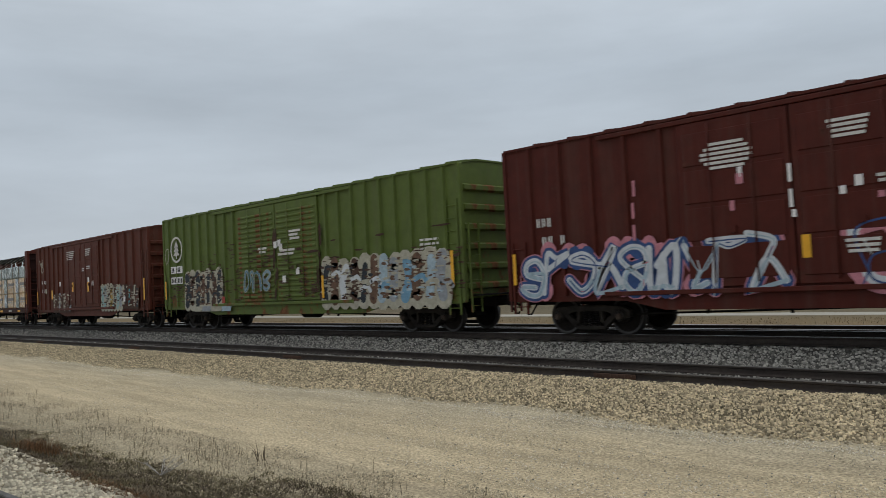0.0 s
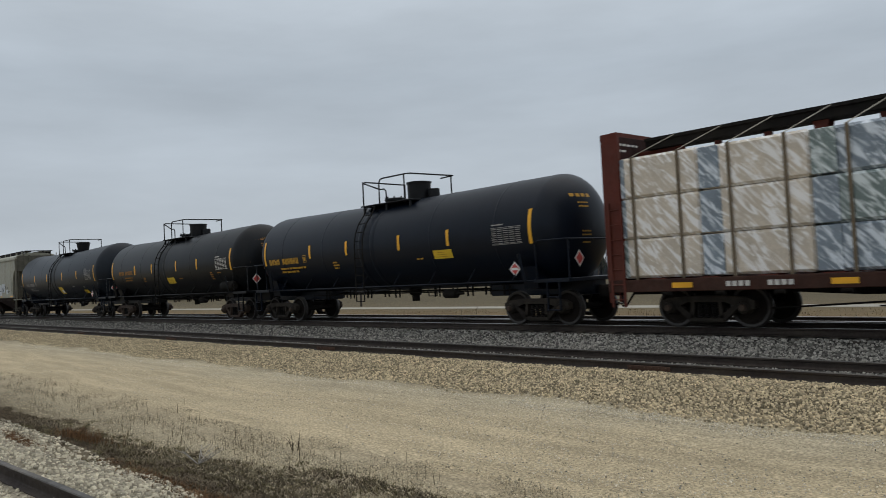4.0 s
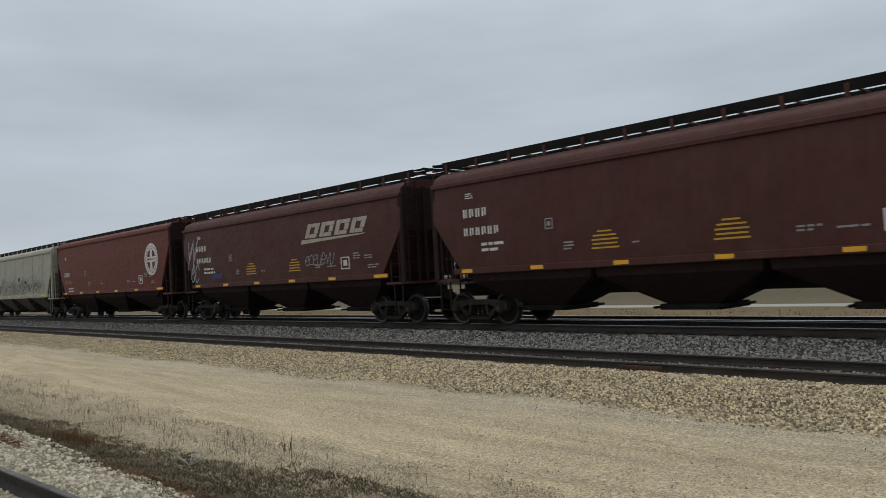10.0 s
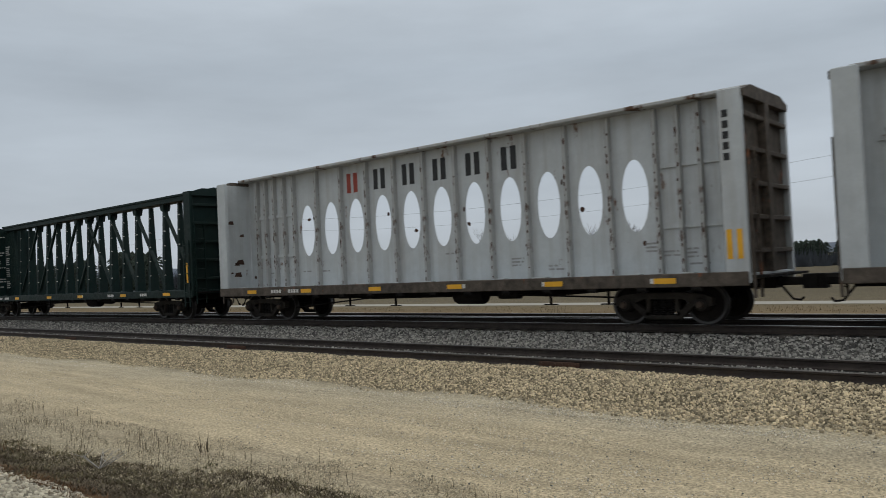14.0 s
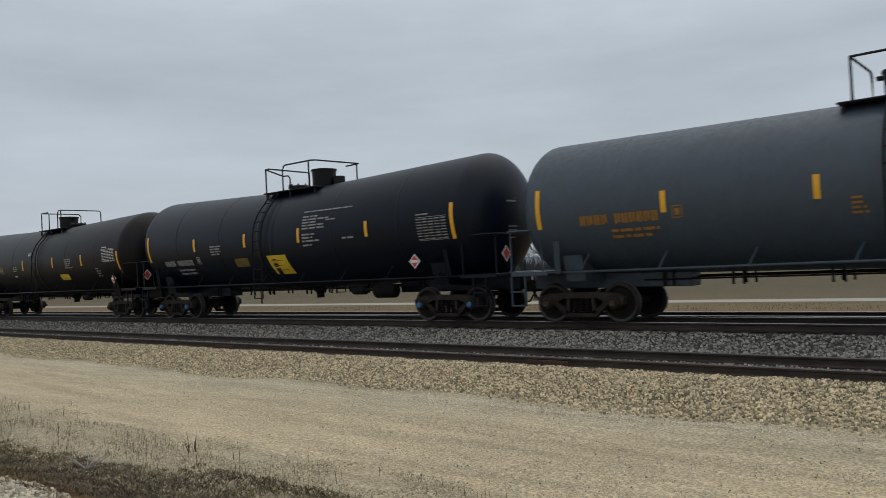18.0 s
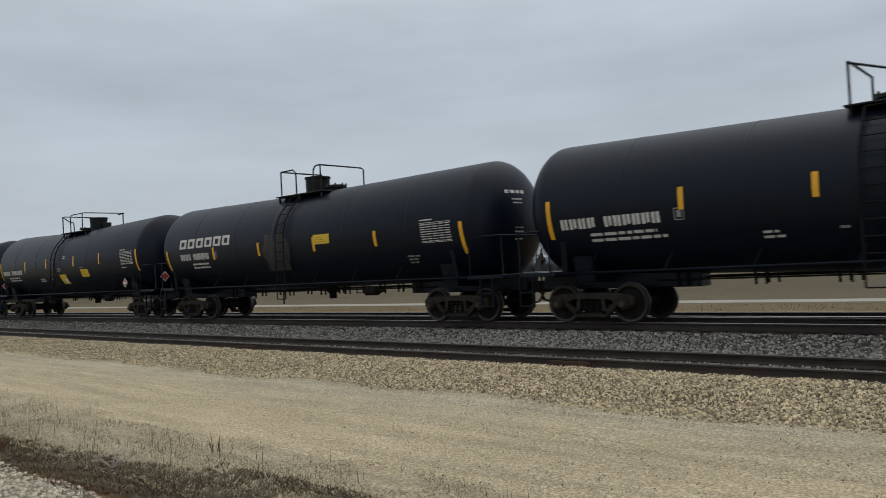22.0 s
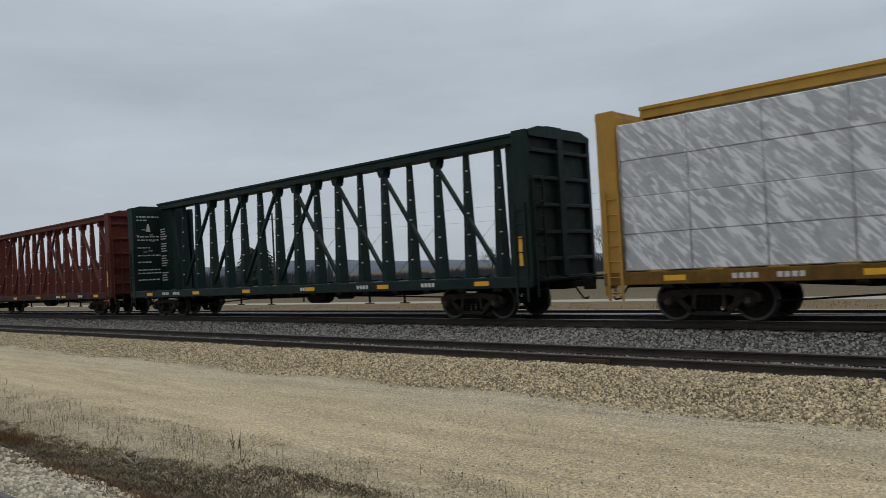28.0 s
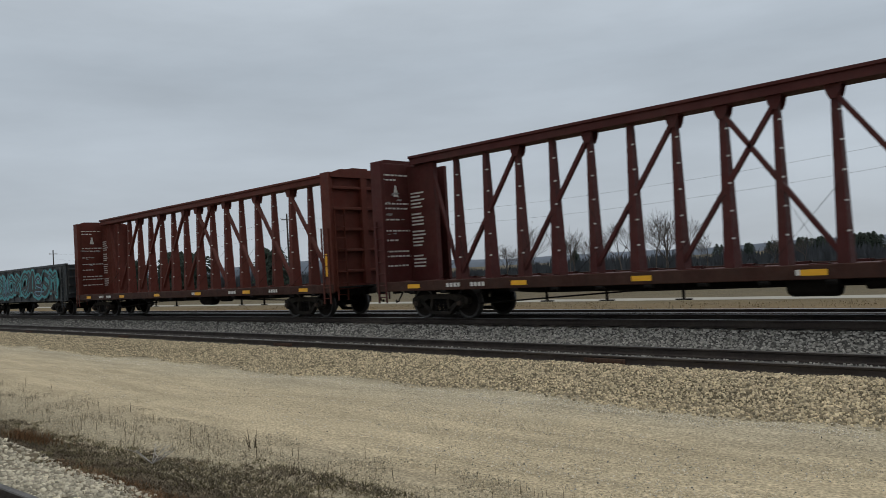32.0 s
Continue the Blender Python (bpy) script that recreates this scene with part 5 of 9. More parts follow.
        right.tube([(1.17, -y, lo), (1.17, -y, hi)], 0.028, 6).tube([(1.77, y, lo), (1.77, y, hi - 0.4), (2.1, y, hi - 0.35), (2.15, y, lo)], 0.022, 6)
    part("platform_railing", left, paint, car)
    part("platform_railing", right, paint, car)
    top = zt - 0.06 + hz
    neck = (0.68, 0.72, 0.80) if style == "drum" else (0.9, 0.92, 0.97)
    part("valve_housing", Mesh().lathe([(zt - 0.12, hr * neck[0]), (zt - 0.02, hr * neck[1]), (zt + 0.08, hr * neck[2]), (top - 0.06, hr), (top - 0.06, hr + 0.03), (top - 0.01, hr + 0.03), (top, hr - 0.02), (top + 0.01, 0.0)], "z", (hx, 0, 0), 24), dark, car)
    if style == "valves":
        for x, q, h in ((-0.05, -0.1, 0.72), (0.22, 0.12, 0.5), (0.45, -0.12, 0.36)):
            part("valve", Mesh().lathe([(zt - 0.08, 0.09), (zt + h * 0.4, 0.09), (zt + h * 0.42, 0.16), (zt + h * 0.5, 0.16), (zt + h * 0.52, 0.07), (zt + h, 0.06), (zt + h + 0.01, 0.0)], "z", (x, q, 0), 12).tube([(x - 0.16, q, zt + h * 0.75), (x + 0.16, q, zt + h * 0.75)], 0.03, 6), M_VALVE, car, "dark green valve")
    if style == "plain":
        part("vent_pipe", Mesh().lathe([(zt - 0.08, 0.20), (top - 0.3, 0.20), (top - 0.28, 0.18), (top - 0.27, 0.0)], "z", (hx + 0.56, 0.15, 0), 14), dark, car)
    elif style != "drum":
        part("housing_latch", Mesh().box(hx + hr - 0.02, hx + hr + 0.12, -0.08, 0.08, top - 0.1, top - 0.02, 0.01).box(hx - hr - 0.12, hx - hr + 0.02, -0.06, 0.06, top - 0.16, top - 0.08, 0.01), dark, car)
    part("manway", Mesh().lathe([(zt - 0.08, 0.28), (zt + 0.09, 0.28), (zt + 0.09, 0.37), (zt + 0.15, 0.37), (zt + 0.18, 0.31), (zt + 0.2, 0.0)], "z", (mx, 0, 0), 20), dark, car)
    bolts = Mesh()
    for k in range(8):
        u = 2 * math.pi * k / 8
        bolts.lathe([(zt + 0.14, 0.03), (zt + 0.22, 0.03), (zt + 0.23, 0.0)], "z", (mx + 0.33 * math.cos(u), 0.33 * math.sin(u), 0), 6)
    part("manway_bolts", bolts, dark, car)


def stencil_table(car, S, x0, x1, z0, z1, material):
    """A framed table of test dates: rules and rows of short bars."""
    m = Mesh()
    rows = 8
    p = (z1 - z0) / rows
    for z in (z0 - 0.015, z1):
        patch(m, S, x0, x1, z, z + 0.014, off=0.02, steps=1)
    for k in range(rows):
        for c in range(5):
            a, b = x0 + (x1 - x0) * (c / 5 + 0.015), x0 + (x1 - x0) * ((c + 1) / 5 - 0.02)
            patch(m, S, a, b, z0 + k * p + p * 0.2, z0 + k * p + p * (0.62 if (k + c) % 3 else 0.5), off=0.02, steps=1)
    patch(m, S, x0 + 0.02, x0 + (x1 - x0) * 0.42, z1 + 0.07, z1 + 0.105, off=0.02, steps=1)
    part("stencil_table", m, material, car)


def tank_car(label, paint, sp, number, half=8.3, text=M_WHITE, seed=1, ends=(2.2, 3.12), inner=(2.41, 2.89), span=(7.58, 4.48, 1.56), panels=(), table=None, table_mat=M_GREYTXT,
             placard=None, band=None, full_walkway=False, rusty=False, blue=False, spill=False, emblem=False, tags=(), minor=(), blots=(), sill_paint=None, r=1.57, slope=0.022, flipped=False, box_mark=True):
    """number: x from, x to, foot and height of the reporting mark; panels: x, x, z, z, kind; minor: x, z, width, rows, pitch of small stencils."""
    rnd = random.Random(seed)
    r += 0.06
    TR, TZ = r, 1.08 + r
    dip = lambda x: slope * (abs(x) - 4.8)       # the shell dips towards its bottom outlet

    def S(x):
        return lambda z: math.sqrt(max(0.01, TR * TR - (z - TZ - dip(x)) ** 2))

    car = thing("tank_car", label, "tank car", "cars of the freight train")
    sill = sill_paint or paint
    sh = Mesh()
    if band:
        for a, b, slot in ((-half - 1, band[0], 0), (band[0], band[1], 1), (band[1], half + 1, 0)):
            prof = [p for p in tank_prof(half, r=r) if a <= p[0] <= b]
            if a > -half:
                prof = [(a, TR)] + prof
            if b < half:
                prof = prof + [(b, TR)]
            sh.lathe(prof, "x", (0, 0, TZ), 64, slot)
        part("shell", sh, [paint, M_TERRA], car, "cream shell with a terracotta band")
    else:
        sh.lathe(tank_prof(half, r=r), "x", (0, 0, TZ), 64)
        part("shell", sh, paint, car)
    # weld seams round the shell
    for x in (-5.6, -2.9, -0.62, 0.02, 2.9, 5.6):
        d = 0.10 if abs(x) < 1 else 0.02
        wb = Mesh().lathe([(x - d - 0.01, TR + 0.001), (x - d, TR + 0.006), (x + d, TR + 0.006), (x + d + 0.01, TR + 0.001)], "x", (0, 0, TZ), 64)
        part("weld_band", wb, M_TERRA if band and abs(x) < 1.4 else M_BAND if paint in (M_TANKRU, M_TANKB) and abs(x) < 1 else paint, car)
    if spill:
        m = Mesh()
        for k in range(26):
            z = TZ + TR * math.cos(k * 0.085) * 0.999
            z2 = TZ + TR * math.cos((k + 1) * 0.085) * 0.999
            patch(m, S(0), -1.2 - 0.1 * math.sin(k), 0.15 + 0.12 * math.sin(k * 0.7), z2, z, off=0.010, steps=1)
        part("spill_stain", m, M_SPILL, car, "grey spill streaks below the manway")
    for ch in car.children:
        for v in ch.data.vertices:
            v.co.z += dip(v.co.x)
    # sills, saddles
    for s in (-1, 1):
        st = Mesh().box(min(s * (half + 0.35), s * (sp / 2 - 2.4)), max(s * (half + 0.35), s * (sp / 2 - 2.4)), -0.28, 0.28, 0.78, 1.2, 0.02)
        part("stub_sill", st, sill, car)
        sd = Mesh().prism([(-1.35, 1.6), (-1.2, 1.0), (-0.3, 0.95), (0.3, 0.95), (1.2, 1.0), (1.35, 1.6), (0.9, 1.36), (0, 1.2), (-0.9, 1.36)], "x", s * sp / 2 - 0.25, s * sp / 2 + 0.25)
        part("saddle", sd, sill, car)
        ep = Mesh().box(min(s * (half - 0.75), s * (half + 0.3)), max(s * (half - 0.75), s * (half + 0.42)), -1.42, 1.42, 1.15, 1.25, 0.01)
        part("end_platform", ep, sill, car)
        er = Mesh()
        xe = s * (half + 0.36)
        er.tube([(s * (half - 0.62), -1.42, 1.25), (s * (half - 0.62), -1.46, 2.16), (s * (half - 0.5), -1.46, 2.26), (xe - s * 0.1, -1.46, 2.26), (xe, -1.4, 2.26),
                 (xe, 1.4, 2.26), (xe - s * 0.1, 1.46, 2.26), (s * (half - 0.62), 1.46, 2.16), (s * (half - 0.62), 1.42, 1.25)], 0.024, 6)
        for y in (-1.3, 1.3):
            er.tube([(xe, y, 1.18), (xe, y, 2.26)], 0.024, 6)
        part("end_rail", er, sill, car)
        for y in (-1.44, 1.44):
            part("end_stanchion", Mesh().beam((s * (half - 1.05), y, 1.2), (s * (half - 1.12), y * 1.09, 1.95), 0.13, 0.05), sill, car)
        # steps at the corners
        for y in (-1.4, 1.4):
            cs = Mesh()
            for q in (-0.2, 0.2):
                cs.box(s * half + q - 0.12, s * half + q - 0.09, y - 0.03, y + 0.03, 0.42, 1.16)
            cs.box(s * half - 0.31, s * half + 0.1, y - 0.06, y + 0.06, 0.42, 0.45)
            cs.box(s * half - 0.31, s * half + 0.1, y - 0.06, y + 0.06, 0.76, 0.79)
            part("corner_step", cs, sill, car)
    if seed == 3:
        part("air_reservoir", Mesh().lathe([(-0.55, 0.0), (-0.55, 0.15), (-0.46, 0.2), (0.46, 0.2), (0.55, 0.15), (0.55, 0)], "x", (half - 1.3, -1.3, 1.5), 16), M_STEEL, car)
    # long running rail under the shell, with hangers
    for y in (-1.36, 1.36):
        hr = Mesh().tube([(-half + 0.6, y, 1.21), (half - 0.6, y, 1.21)], 0.032, 6)
        for k in range(8):
            x = -half + 1.6 + k * (2 * half - 3.2) / 7
            hr.beam((x, y, 1.21), (x + 0.16, y * 0.86, 1.62), 0.05, 0.03)
        part("side_handrail", hr, sill, car)
    # bottom outlet, brake rods on hangers
    part("bottom_outlet", Mesh().lathe([(0.66, 0.0), (0.66, 0.13), (0.85, 0.13), (0.88, 0.2), (1.05, 0.22), (1.2, 0.4)], "z", (0.4, 0, 0), 16), M_STEEL, car)
    pr = Mesh()
    for y in (-0.35, 0.1, 0.45):
        pr.tube([(-sp / 2 + 1.3, y, 0.97 + 0.06 * y), (sp / 2 - 1.3, y, 0.97 + 0.06 * y)], 0.02, 5)
    for k in range(7):
        x = -sp / 2 + 1.9 + k * (sp - 3.8) / 6 + rnd.uniform(-0.3, 0.3)
        for y in (-0.35, 0.45):
            pr.box(x - 0.025, x + 0.025, y - 0.02, y + 0.02, 0.80, 1.25)
            pr.box(x + 0.2, x + 0.24, y - 0.02, y + 0.02, 0.80, 1.25)
    part("brake_rigging", pr, M_STEEL, car)
    part("brake_cylinder", Mesh().lathe([(-0.3, 0.0), (-0.3, 0.14), (0.2, 0.14), (0.25, 0.05), (0.5, 0.04)], "x", (sp / 2 - 3.6, -0.75, 0.90), 14), M_STEEL, car)
    if blue:
        part("reservoir_tank", Mesh().lathe([(-0.42, 0.0), (-0.42, 0.16), (-0.36, 0.21), (0.36, 0.21), (0.42, 0.16), (0.42, 0)], "x", (sp / 2 - 2.5, -0.8, 0.86), 14), M_STEEL, car)
    zt = TZ + TR + dip(0.6)
    dome_gear(car, zt, "valves" if band else "drum" if paint is M_TANKB else "long" if full_walkway else "turned" if flipped else "plain", M_TERRA if band else M_GEAR, M_TERRA if band else M_GEAR)
    # side ladders
    lx = -0.55 if not flipped else -0.12
    for y in (-1, 1):
        ld = Mesh()
        pts = []
        for k in range(12):
            z = 0.75 + (zt - 0.14 - 0.75) * k / 11
            yy = (S(0)(z) if z > TZ else TR) + 0.12
            if z > zt - 0.5:
                yy = max(yy, 1.0)
            pts.append((yy * y, z))
        for x in (lx - 0.22, lx + 0.22):
            ld.tube([(x, a, b) for a, b in pts], 0.022, 5)
        for a, b in pts:
            ld.tube([(lx - 0.22, a, b), (lx + 0.22, a, b)], 0.015, 5)
        part("ladder", ld, M_TERRA if band else M_STEEL, car)
    # reflective stripes, warning panels and stencils on the side
    for q in span:
        for s in (-1, 1):
            m = Mesh()
            z0, z1 = ends if q is span[0] else inner
            patch(m, S(q), s * q - 0.06, s * q + 0.06, z0, z1, off=0.010, steps=5)
            part("reflector_stripe", m, M_YELLOW, car, "yellow reflective stripe")
    for x0, x1, z0, z1, kind in panels:
        m = Mesh()
        mats = [{"y": M_YELLOWP, "w": M_YELLOWP, "o": M_DULLY, "d": M_DIMY}[kind]]
        tilt = -0.22 if kind in "wy" and x1 - x0 > 0.7 and z1 - z0 > 0.42 else 0.0
        patch(m, S(x0), x0 - tilt * (z1 - z0), x1, z0, z1, slant=tilt, off=0.012, steps=3)
        if kind == "w":
            patch(m, S(x0), (x0 + x1) / 2 + 0.05, x1 - 0.08, z0 + 0.05, z0 + (z1 - z0) * 0.55, slant=tilt, off=0.017, steps=2, slot=1)
            mats.append(M_PLACARD)
        elif kind == "y":
            for k in range(3):
                z = z0 + (z1 - z0) * (0.2 + 0.25 * k)
                patch(m, S(x0), x0 + 0.1 - tilt * (z1 - z0) * 0.6, x1 - 0.2 - 0.07 * k, z, z + (z1 - z0) * 0.03, off=0.017, steps=1, slot=1)
            mats.append(M_DULLY)
        part("warning_panel", m, mats, car, {"y": "yellow warning panel", "w": "yellow and white warning panel", "o": "dull orange warning panel", "d": "grimy olive-yellow warning panel"}[kind])
    if placard:
        x, zc = placard
        ys = -S(x)(zc + 0.22) - 0.012      # stands clear of the shell in its holder
        m = Mesh().prism([(x, zc - 0.235), (x + 0.235, zc), (x, zc + 0.235), (x - 0.235, zc)], "y", ys, ys + 0.006)
        part("placard_holder", m, sill, car)
        m = Mesh()
        for d, q, slot in ((0.205, 0.004, 0), (0.165, 0.008, 1)):
            m.add([(x, ys - q, zc - d), (x + d, ys - q, zc), (x, ys - q, zc + d), (x - d, ys - q, zc)], [(0, 1, 2, 3)], False, slot)
        m.add([(x - 0.13, ys - 0.012, zc - 0.035), (x + 0.13, ys - 0.012, zc - 0.035), (x + 0.13, ys - 0.012, zc + 0.035), (x - 0.13, ys - 0.012, zc + 0.035)], [(0, 1, 2, 3)])
        part("placard", m, [M_PLACARD, M_RED], car, "red and white diamond hazard placard")
        e = Mesh()
        for d, slot in ((0.2, 0), (0.155, 1)):
            xx = half + 0.40 + (0.2 - d) * 0.1
            e.add([(xx, -0.9, 1.75 - d * 1.1), (xx, -0.9 + d, 1.75), (xx, -0.9, 1.75 + d * 1.1), (xx, -0.9 - d, 1.75)], [(0, 1, 2, 3)], False, slot)
        part("end_placard", e, [M_PLACARD, M_RED], car, "red and white diamond hazard placard")
    if emblem:
        for k in range(6):
            m = Mesh()
            a = -6.6 + k * 0.585
            patch(m, S(-5), a, a + 0.47, 2.72, 2.80, slant=0.15, off=0.014, steps=1)
            patch(m, S(-5), a, a + 0.13, 2.80, 2.98, slant=0.15, off=0.014, steps=2)
            patch(m, S(-5), a + 0.02, a + 0.50, 2.98, 3.07, slant=0.15, off=0.014, steps=1)
            patch(m, S(-5), a + 0.34, a + 0.47, 2.80, 2.98, slant=0.15, off=0.014, steps=2)
            part("emblem", m, M_WHITE, car, "white block emblem shape")
    x0, x1, z, h = number
    cell = (x1 - x0) / 10.6
    for k in range(11):
        if k != 4:
            m = Mesh()
            a = x0 + cell * k * (1 if k < 4 else 0.97)
            patch(m, S(a), a, a + cell * 0.34, z, z + h, off=0.012, steps=2)
            patch(m, S(a), a + cell * 0.46, a + cell * 0.78, z + (h * 0.1 if k % 2 else 0), z + h, off=0.012, steps=2)
            part("lettering", m, text, car)
    small_print(car, S((x0 + x1) / 2), x0 + 0.75, z - 0.19, (x1 - x0) * 0.85, 2, 0.13, text, seed, off=0.024)
    if box_mark:
        m = Mesh()
        a, c = x1 + 0.3, z + 0.02
        for p0, p1, q0, q1 in ((a, a + 0.22, c, c + 0.02), (a, a + 0.22, c + 0.24, c + 0.26), (a, a + 0.02, c, c + 0.26), (a + 0.2, a + 0.22, c, c + 0.26), (a + 0.06, a + 0.16, c + 0.06, c + 0.2)):
            patch(m, S(a), p0, p1, q0, q1, off=0.008, steps=1)
        part("stencil_box", m, M_GREYTXT if text is M_WHITE else text, car)
    if table:
        stencil_table(car, S(table[1]), *table, table_mat)
    for k, (x, z, w, rows, pitch) in enumerate(minor):
        small_print(car, S(x + w / 2), x, z, w, rows, pitch, M_PRINT if band else text if text is not M_WHITE or k % 2 else M_GREYTXT, seed * 7 + k, off=0.02)
    for x0, x1, z0, z1 in blots:
        m = Mesh()
        patch(m, S((x0 + x1) / 2), x0, x1, z0, z1, off=0.018, steps=3)
        part("paint_out_patch", m, M_BLACKTXT, car, "dull black painted-out patch")
    for k, (x0, x1, z0, z1, n) in enumerate(tags):
        scrawl(car, S((x0 + x1) / 2), x0, x1, z0, z1, G_GREY, seed * 3 + k, n, 0.05, "pale grey spray-painted tag")

    # mark on the end head
    def head_x(y, z):
        return half + 0.22 - 0.84 * (1 - math.sqrt(max(0.0, 1 - (y * y + (z - TZ) ** 2) / (r * r)))) + 0.012
    for k, (zz, w) in enumerate(((3.40, 0.8), (3.22, 0.42), (3.12, 0.38), (2.45, 0.35), (2.35, 0.35), (2.25, 0.3), (2.15, 0.3))):
        hh = 0.09 if k == 0 else 0.04
        m = Mesh()
        for q in range(4):
            a, b = -0.25 - w / 2 + q * w / 4, -0.25 - w / 2 + (q + 0.7) * w / 4
            m.add([(head_x(y, z), y, z) for y, z in ((a, zz), (b, zz), (b, zz + hh), (a, zz + hh))], [(0, 1, 2, 3)])
        part("end_lettering", m, text, car)
    if full_walkway:
        wk = Mesh()
        for a, b in ((-half + 0.4, -1.5), (1.6, half - 0.15)):
            for y in (-0.4, 0.4):
                wk.box(a, b, y - 0.03, y + 0.03, zt - 0.04, zt + 0.16)
            wk.box(a, b, -0.4, 0.4, zt + 0.13, zt + 0.16)
        part("top_walkway", wk, M_STEEL, car)
        hp = Mesh()
        for x in (-half + 0.45, half - 0.95):
            for y in (-0.42, 0.42):
                hp.tube([(x, y, zt + 0.12), (x, y, zt + 0.58), (x + 0.1, y, zt + 0.7), (x + 0.5, y, zt + 0.7), (x + 0.6, y, zt + 0.58), (x + 0.6, y, zt + 0.12)], 0.026, 6)
        part("grab_hoops", hp, M_STEEL, car)
        ladder(car, half + 0.3, 0.35, 1.2, zt + 0.1, 0.45, M_STEEL, "y")
    for s in (-1, 1):
        add_truck(car, s * sp / 2, rusty, blue)
    add_couplers(car, half + 0.28, half + 0.62)
    return car


# ---------------------------------------------------------------- covered hoppers
def hopper_surf(z):
    return 1.50 + 0.035 * math.sin(min(1, max(0, (z - 1.5) / 2.7)) * math.pi)


def hopper_car(label, paint, sp, bays=3, half=7.65, seed=1, mark="bars", text=M_WHITE, ribs=0, gates=M_STEEL, patches=False, tag=None, curved=False, upright=False, eave=4.06, rise=0.56, lift=0.78):
    car = thing("hopper_car", label, "hopper car", "cars of the freight train")
    rnd = random.Random(seed)
    grey = paint in (M_HOPG, M_HOPGD)
    # end parts get a dark colour holding both grime and shade
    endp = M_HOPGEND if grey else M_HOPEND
    hs = half - 1.0           # where the side sheet reaches the sill
    sillz = 1.62
    corner = 3.5 if patches else 3.8 if mark == "ring" else 3.0
    opened = grey or mark == "ring"
    if mark == "ring":
        hs = half - 1.13
    # body: sections along x, open corners cut away at the ends
    low = []
    for k in range(9):
        u = k / 8
        f = u ** 1.5 if patches else u ** 0.9 if curved else u
        low.append((half - (half - hs) * (u ** 0.62 if patches else u), corner - (corner - sillz) * f))
    secs = [(-x, z) for x, z in low] + [(x, z) for x, z in low[::-1]]

    def ring(zlow):
        pts = []
        for k in range(9):
            z = zlow + (eave - zlow) * k / 8
            pts.append((-hopper_surf(z), z))
        for k in range(1, 12):
            a = math.pi * k / 12
            pts.append((-1.5 * math.cos(a) * (1.0 if k in (1, 11) else 0.99), eave + rise * math.sin(a) ** 0.7))
        for k in range(9):
            z = eave - (eave - zlow) * k / 8
            pts.append((hopper_surf(z), z))
        return pts
    b = Mesh()
    rows = [[(x, y, z) for y, z in ring(zl)] for x, zl in secs]
    n = len(rows[0])
    for r0, r1 in zip(rows, rows[1:]):
        b.add(r0 + r1, [(k, k + 1, n + k + 1, n + k) for k in range(n - 1)], True)
        b.add([r0[0], r0[-1], r1[-1], r1[0]], [(0, 1, 2, 3)])
    for r in (rows[0], rows[-1]):
        b.add(r, [tuple(range(n))])
    part("body", b, paint, car)
    for s in (-1, 1):
        ev = Mesh().box(-half - 0.02, half + 0.02, s * 1.53 - 0.05, s * 1.53 + 0.05, eave - 0.05, eave + 0.07, 0.012)
        part("roof_eave", ev, paint, car)
        ss = Mesh().box(-hs - 0.25, hs + 0.25, s * 1.50 - 0.06, s * 1.50 + 0.06, sillz - (0.22 if bays == 4 else 0.15), sillz + 0.02, 0.015)
        part("side_sill", ss, paint, car)
    for k in range(ribs):
        x = (k - (ribs - 1) / 2) * (1.785 if patches else (2 * hs - 1.2) / max(1, ribs - 1))
        rb = Mesh()
        patch(rb, hopper_surf, x - 0.022, x + 0.022, sillz + 0.05, eave - 0.06, off=0.012, steps=6)
        part("side_seam", rb, endp, car, "grimy vertical seam")
    # hopper bays with discharge gates
    bw = 2 * (hs - 0.2) / bays
    for k in range(bays):
        x = -hs + 0.2 + (k + 0.5) * bw
        h = Mesh()
        vs = [(x - bw / 2 + 0.03, -1.42, sillz - 0.06), (x + bw / 2 - 0.03, -1.42, sillz - 0.06), (x + bw / 2 - 0.03, 1.42, sillz - 0.06), (x - bw / 2 + 0.03, 1.42, sillz - 0.06),
              (x - 0.62, -0.62, 0.52), (x + 0.62, -0.62, 0.52), (x + 0.62, 0.62, 0.52), (x - 0.62, 0.62, 0.52)]
        if bays == 4:
            vs[:4] = [(x + i * 1.64, j * 1.42, sillz - 0.24) for i, j in ((-1, -1), (1, -1), (1, 1), (-1, 1))]
        vs = vs[:4] + [(x + i * 1.62, j * 1.4, sillz - 0.26) for i, j in ((-1, -1), (1, -1), (1, 1), (-1, 1))] + vs[4:] if bays == 4 else vs[:4] + [(x - bw / 2 + 0.1, -1.36, 1.25), (x + bw / 2 - 0.1, -1.36, 1.25), (x + bw / 2 - 0.1, 1.36, 1.25), (x - bw / 2 + 0.1, 1.36, 1.25)] + vs[4:]
        fs = [(0, 1, 2, 3), (8, 9, 10, 11)]
        for o in (0, 4):
            fs += [(o + i, o + (i + 1) % 4, o + 4 + (i + 1) % 4, o + 4 + i) for i in range(4)]
        h.add(vs, fs)
        # most bays use the end colour, so underside shade is painted in
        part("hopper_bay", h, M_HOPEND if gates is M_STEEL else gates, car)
        g = Mesh().box(x - 0.78, x + 0.78, -0.72, 0.72, 0.38, 0.52, 0.02)
        for q in (-1, 1):
            g.tube([(x + q * 0.78, -0.95, 0.45), (x + q * 0.78, 0.95, 0.45)], 0.035, 6)
        part("discharge_gate", g, M_STEEL, car)
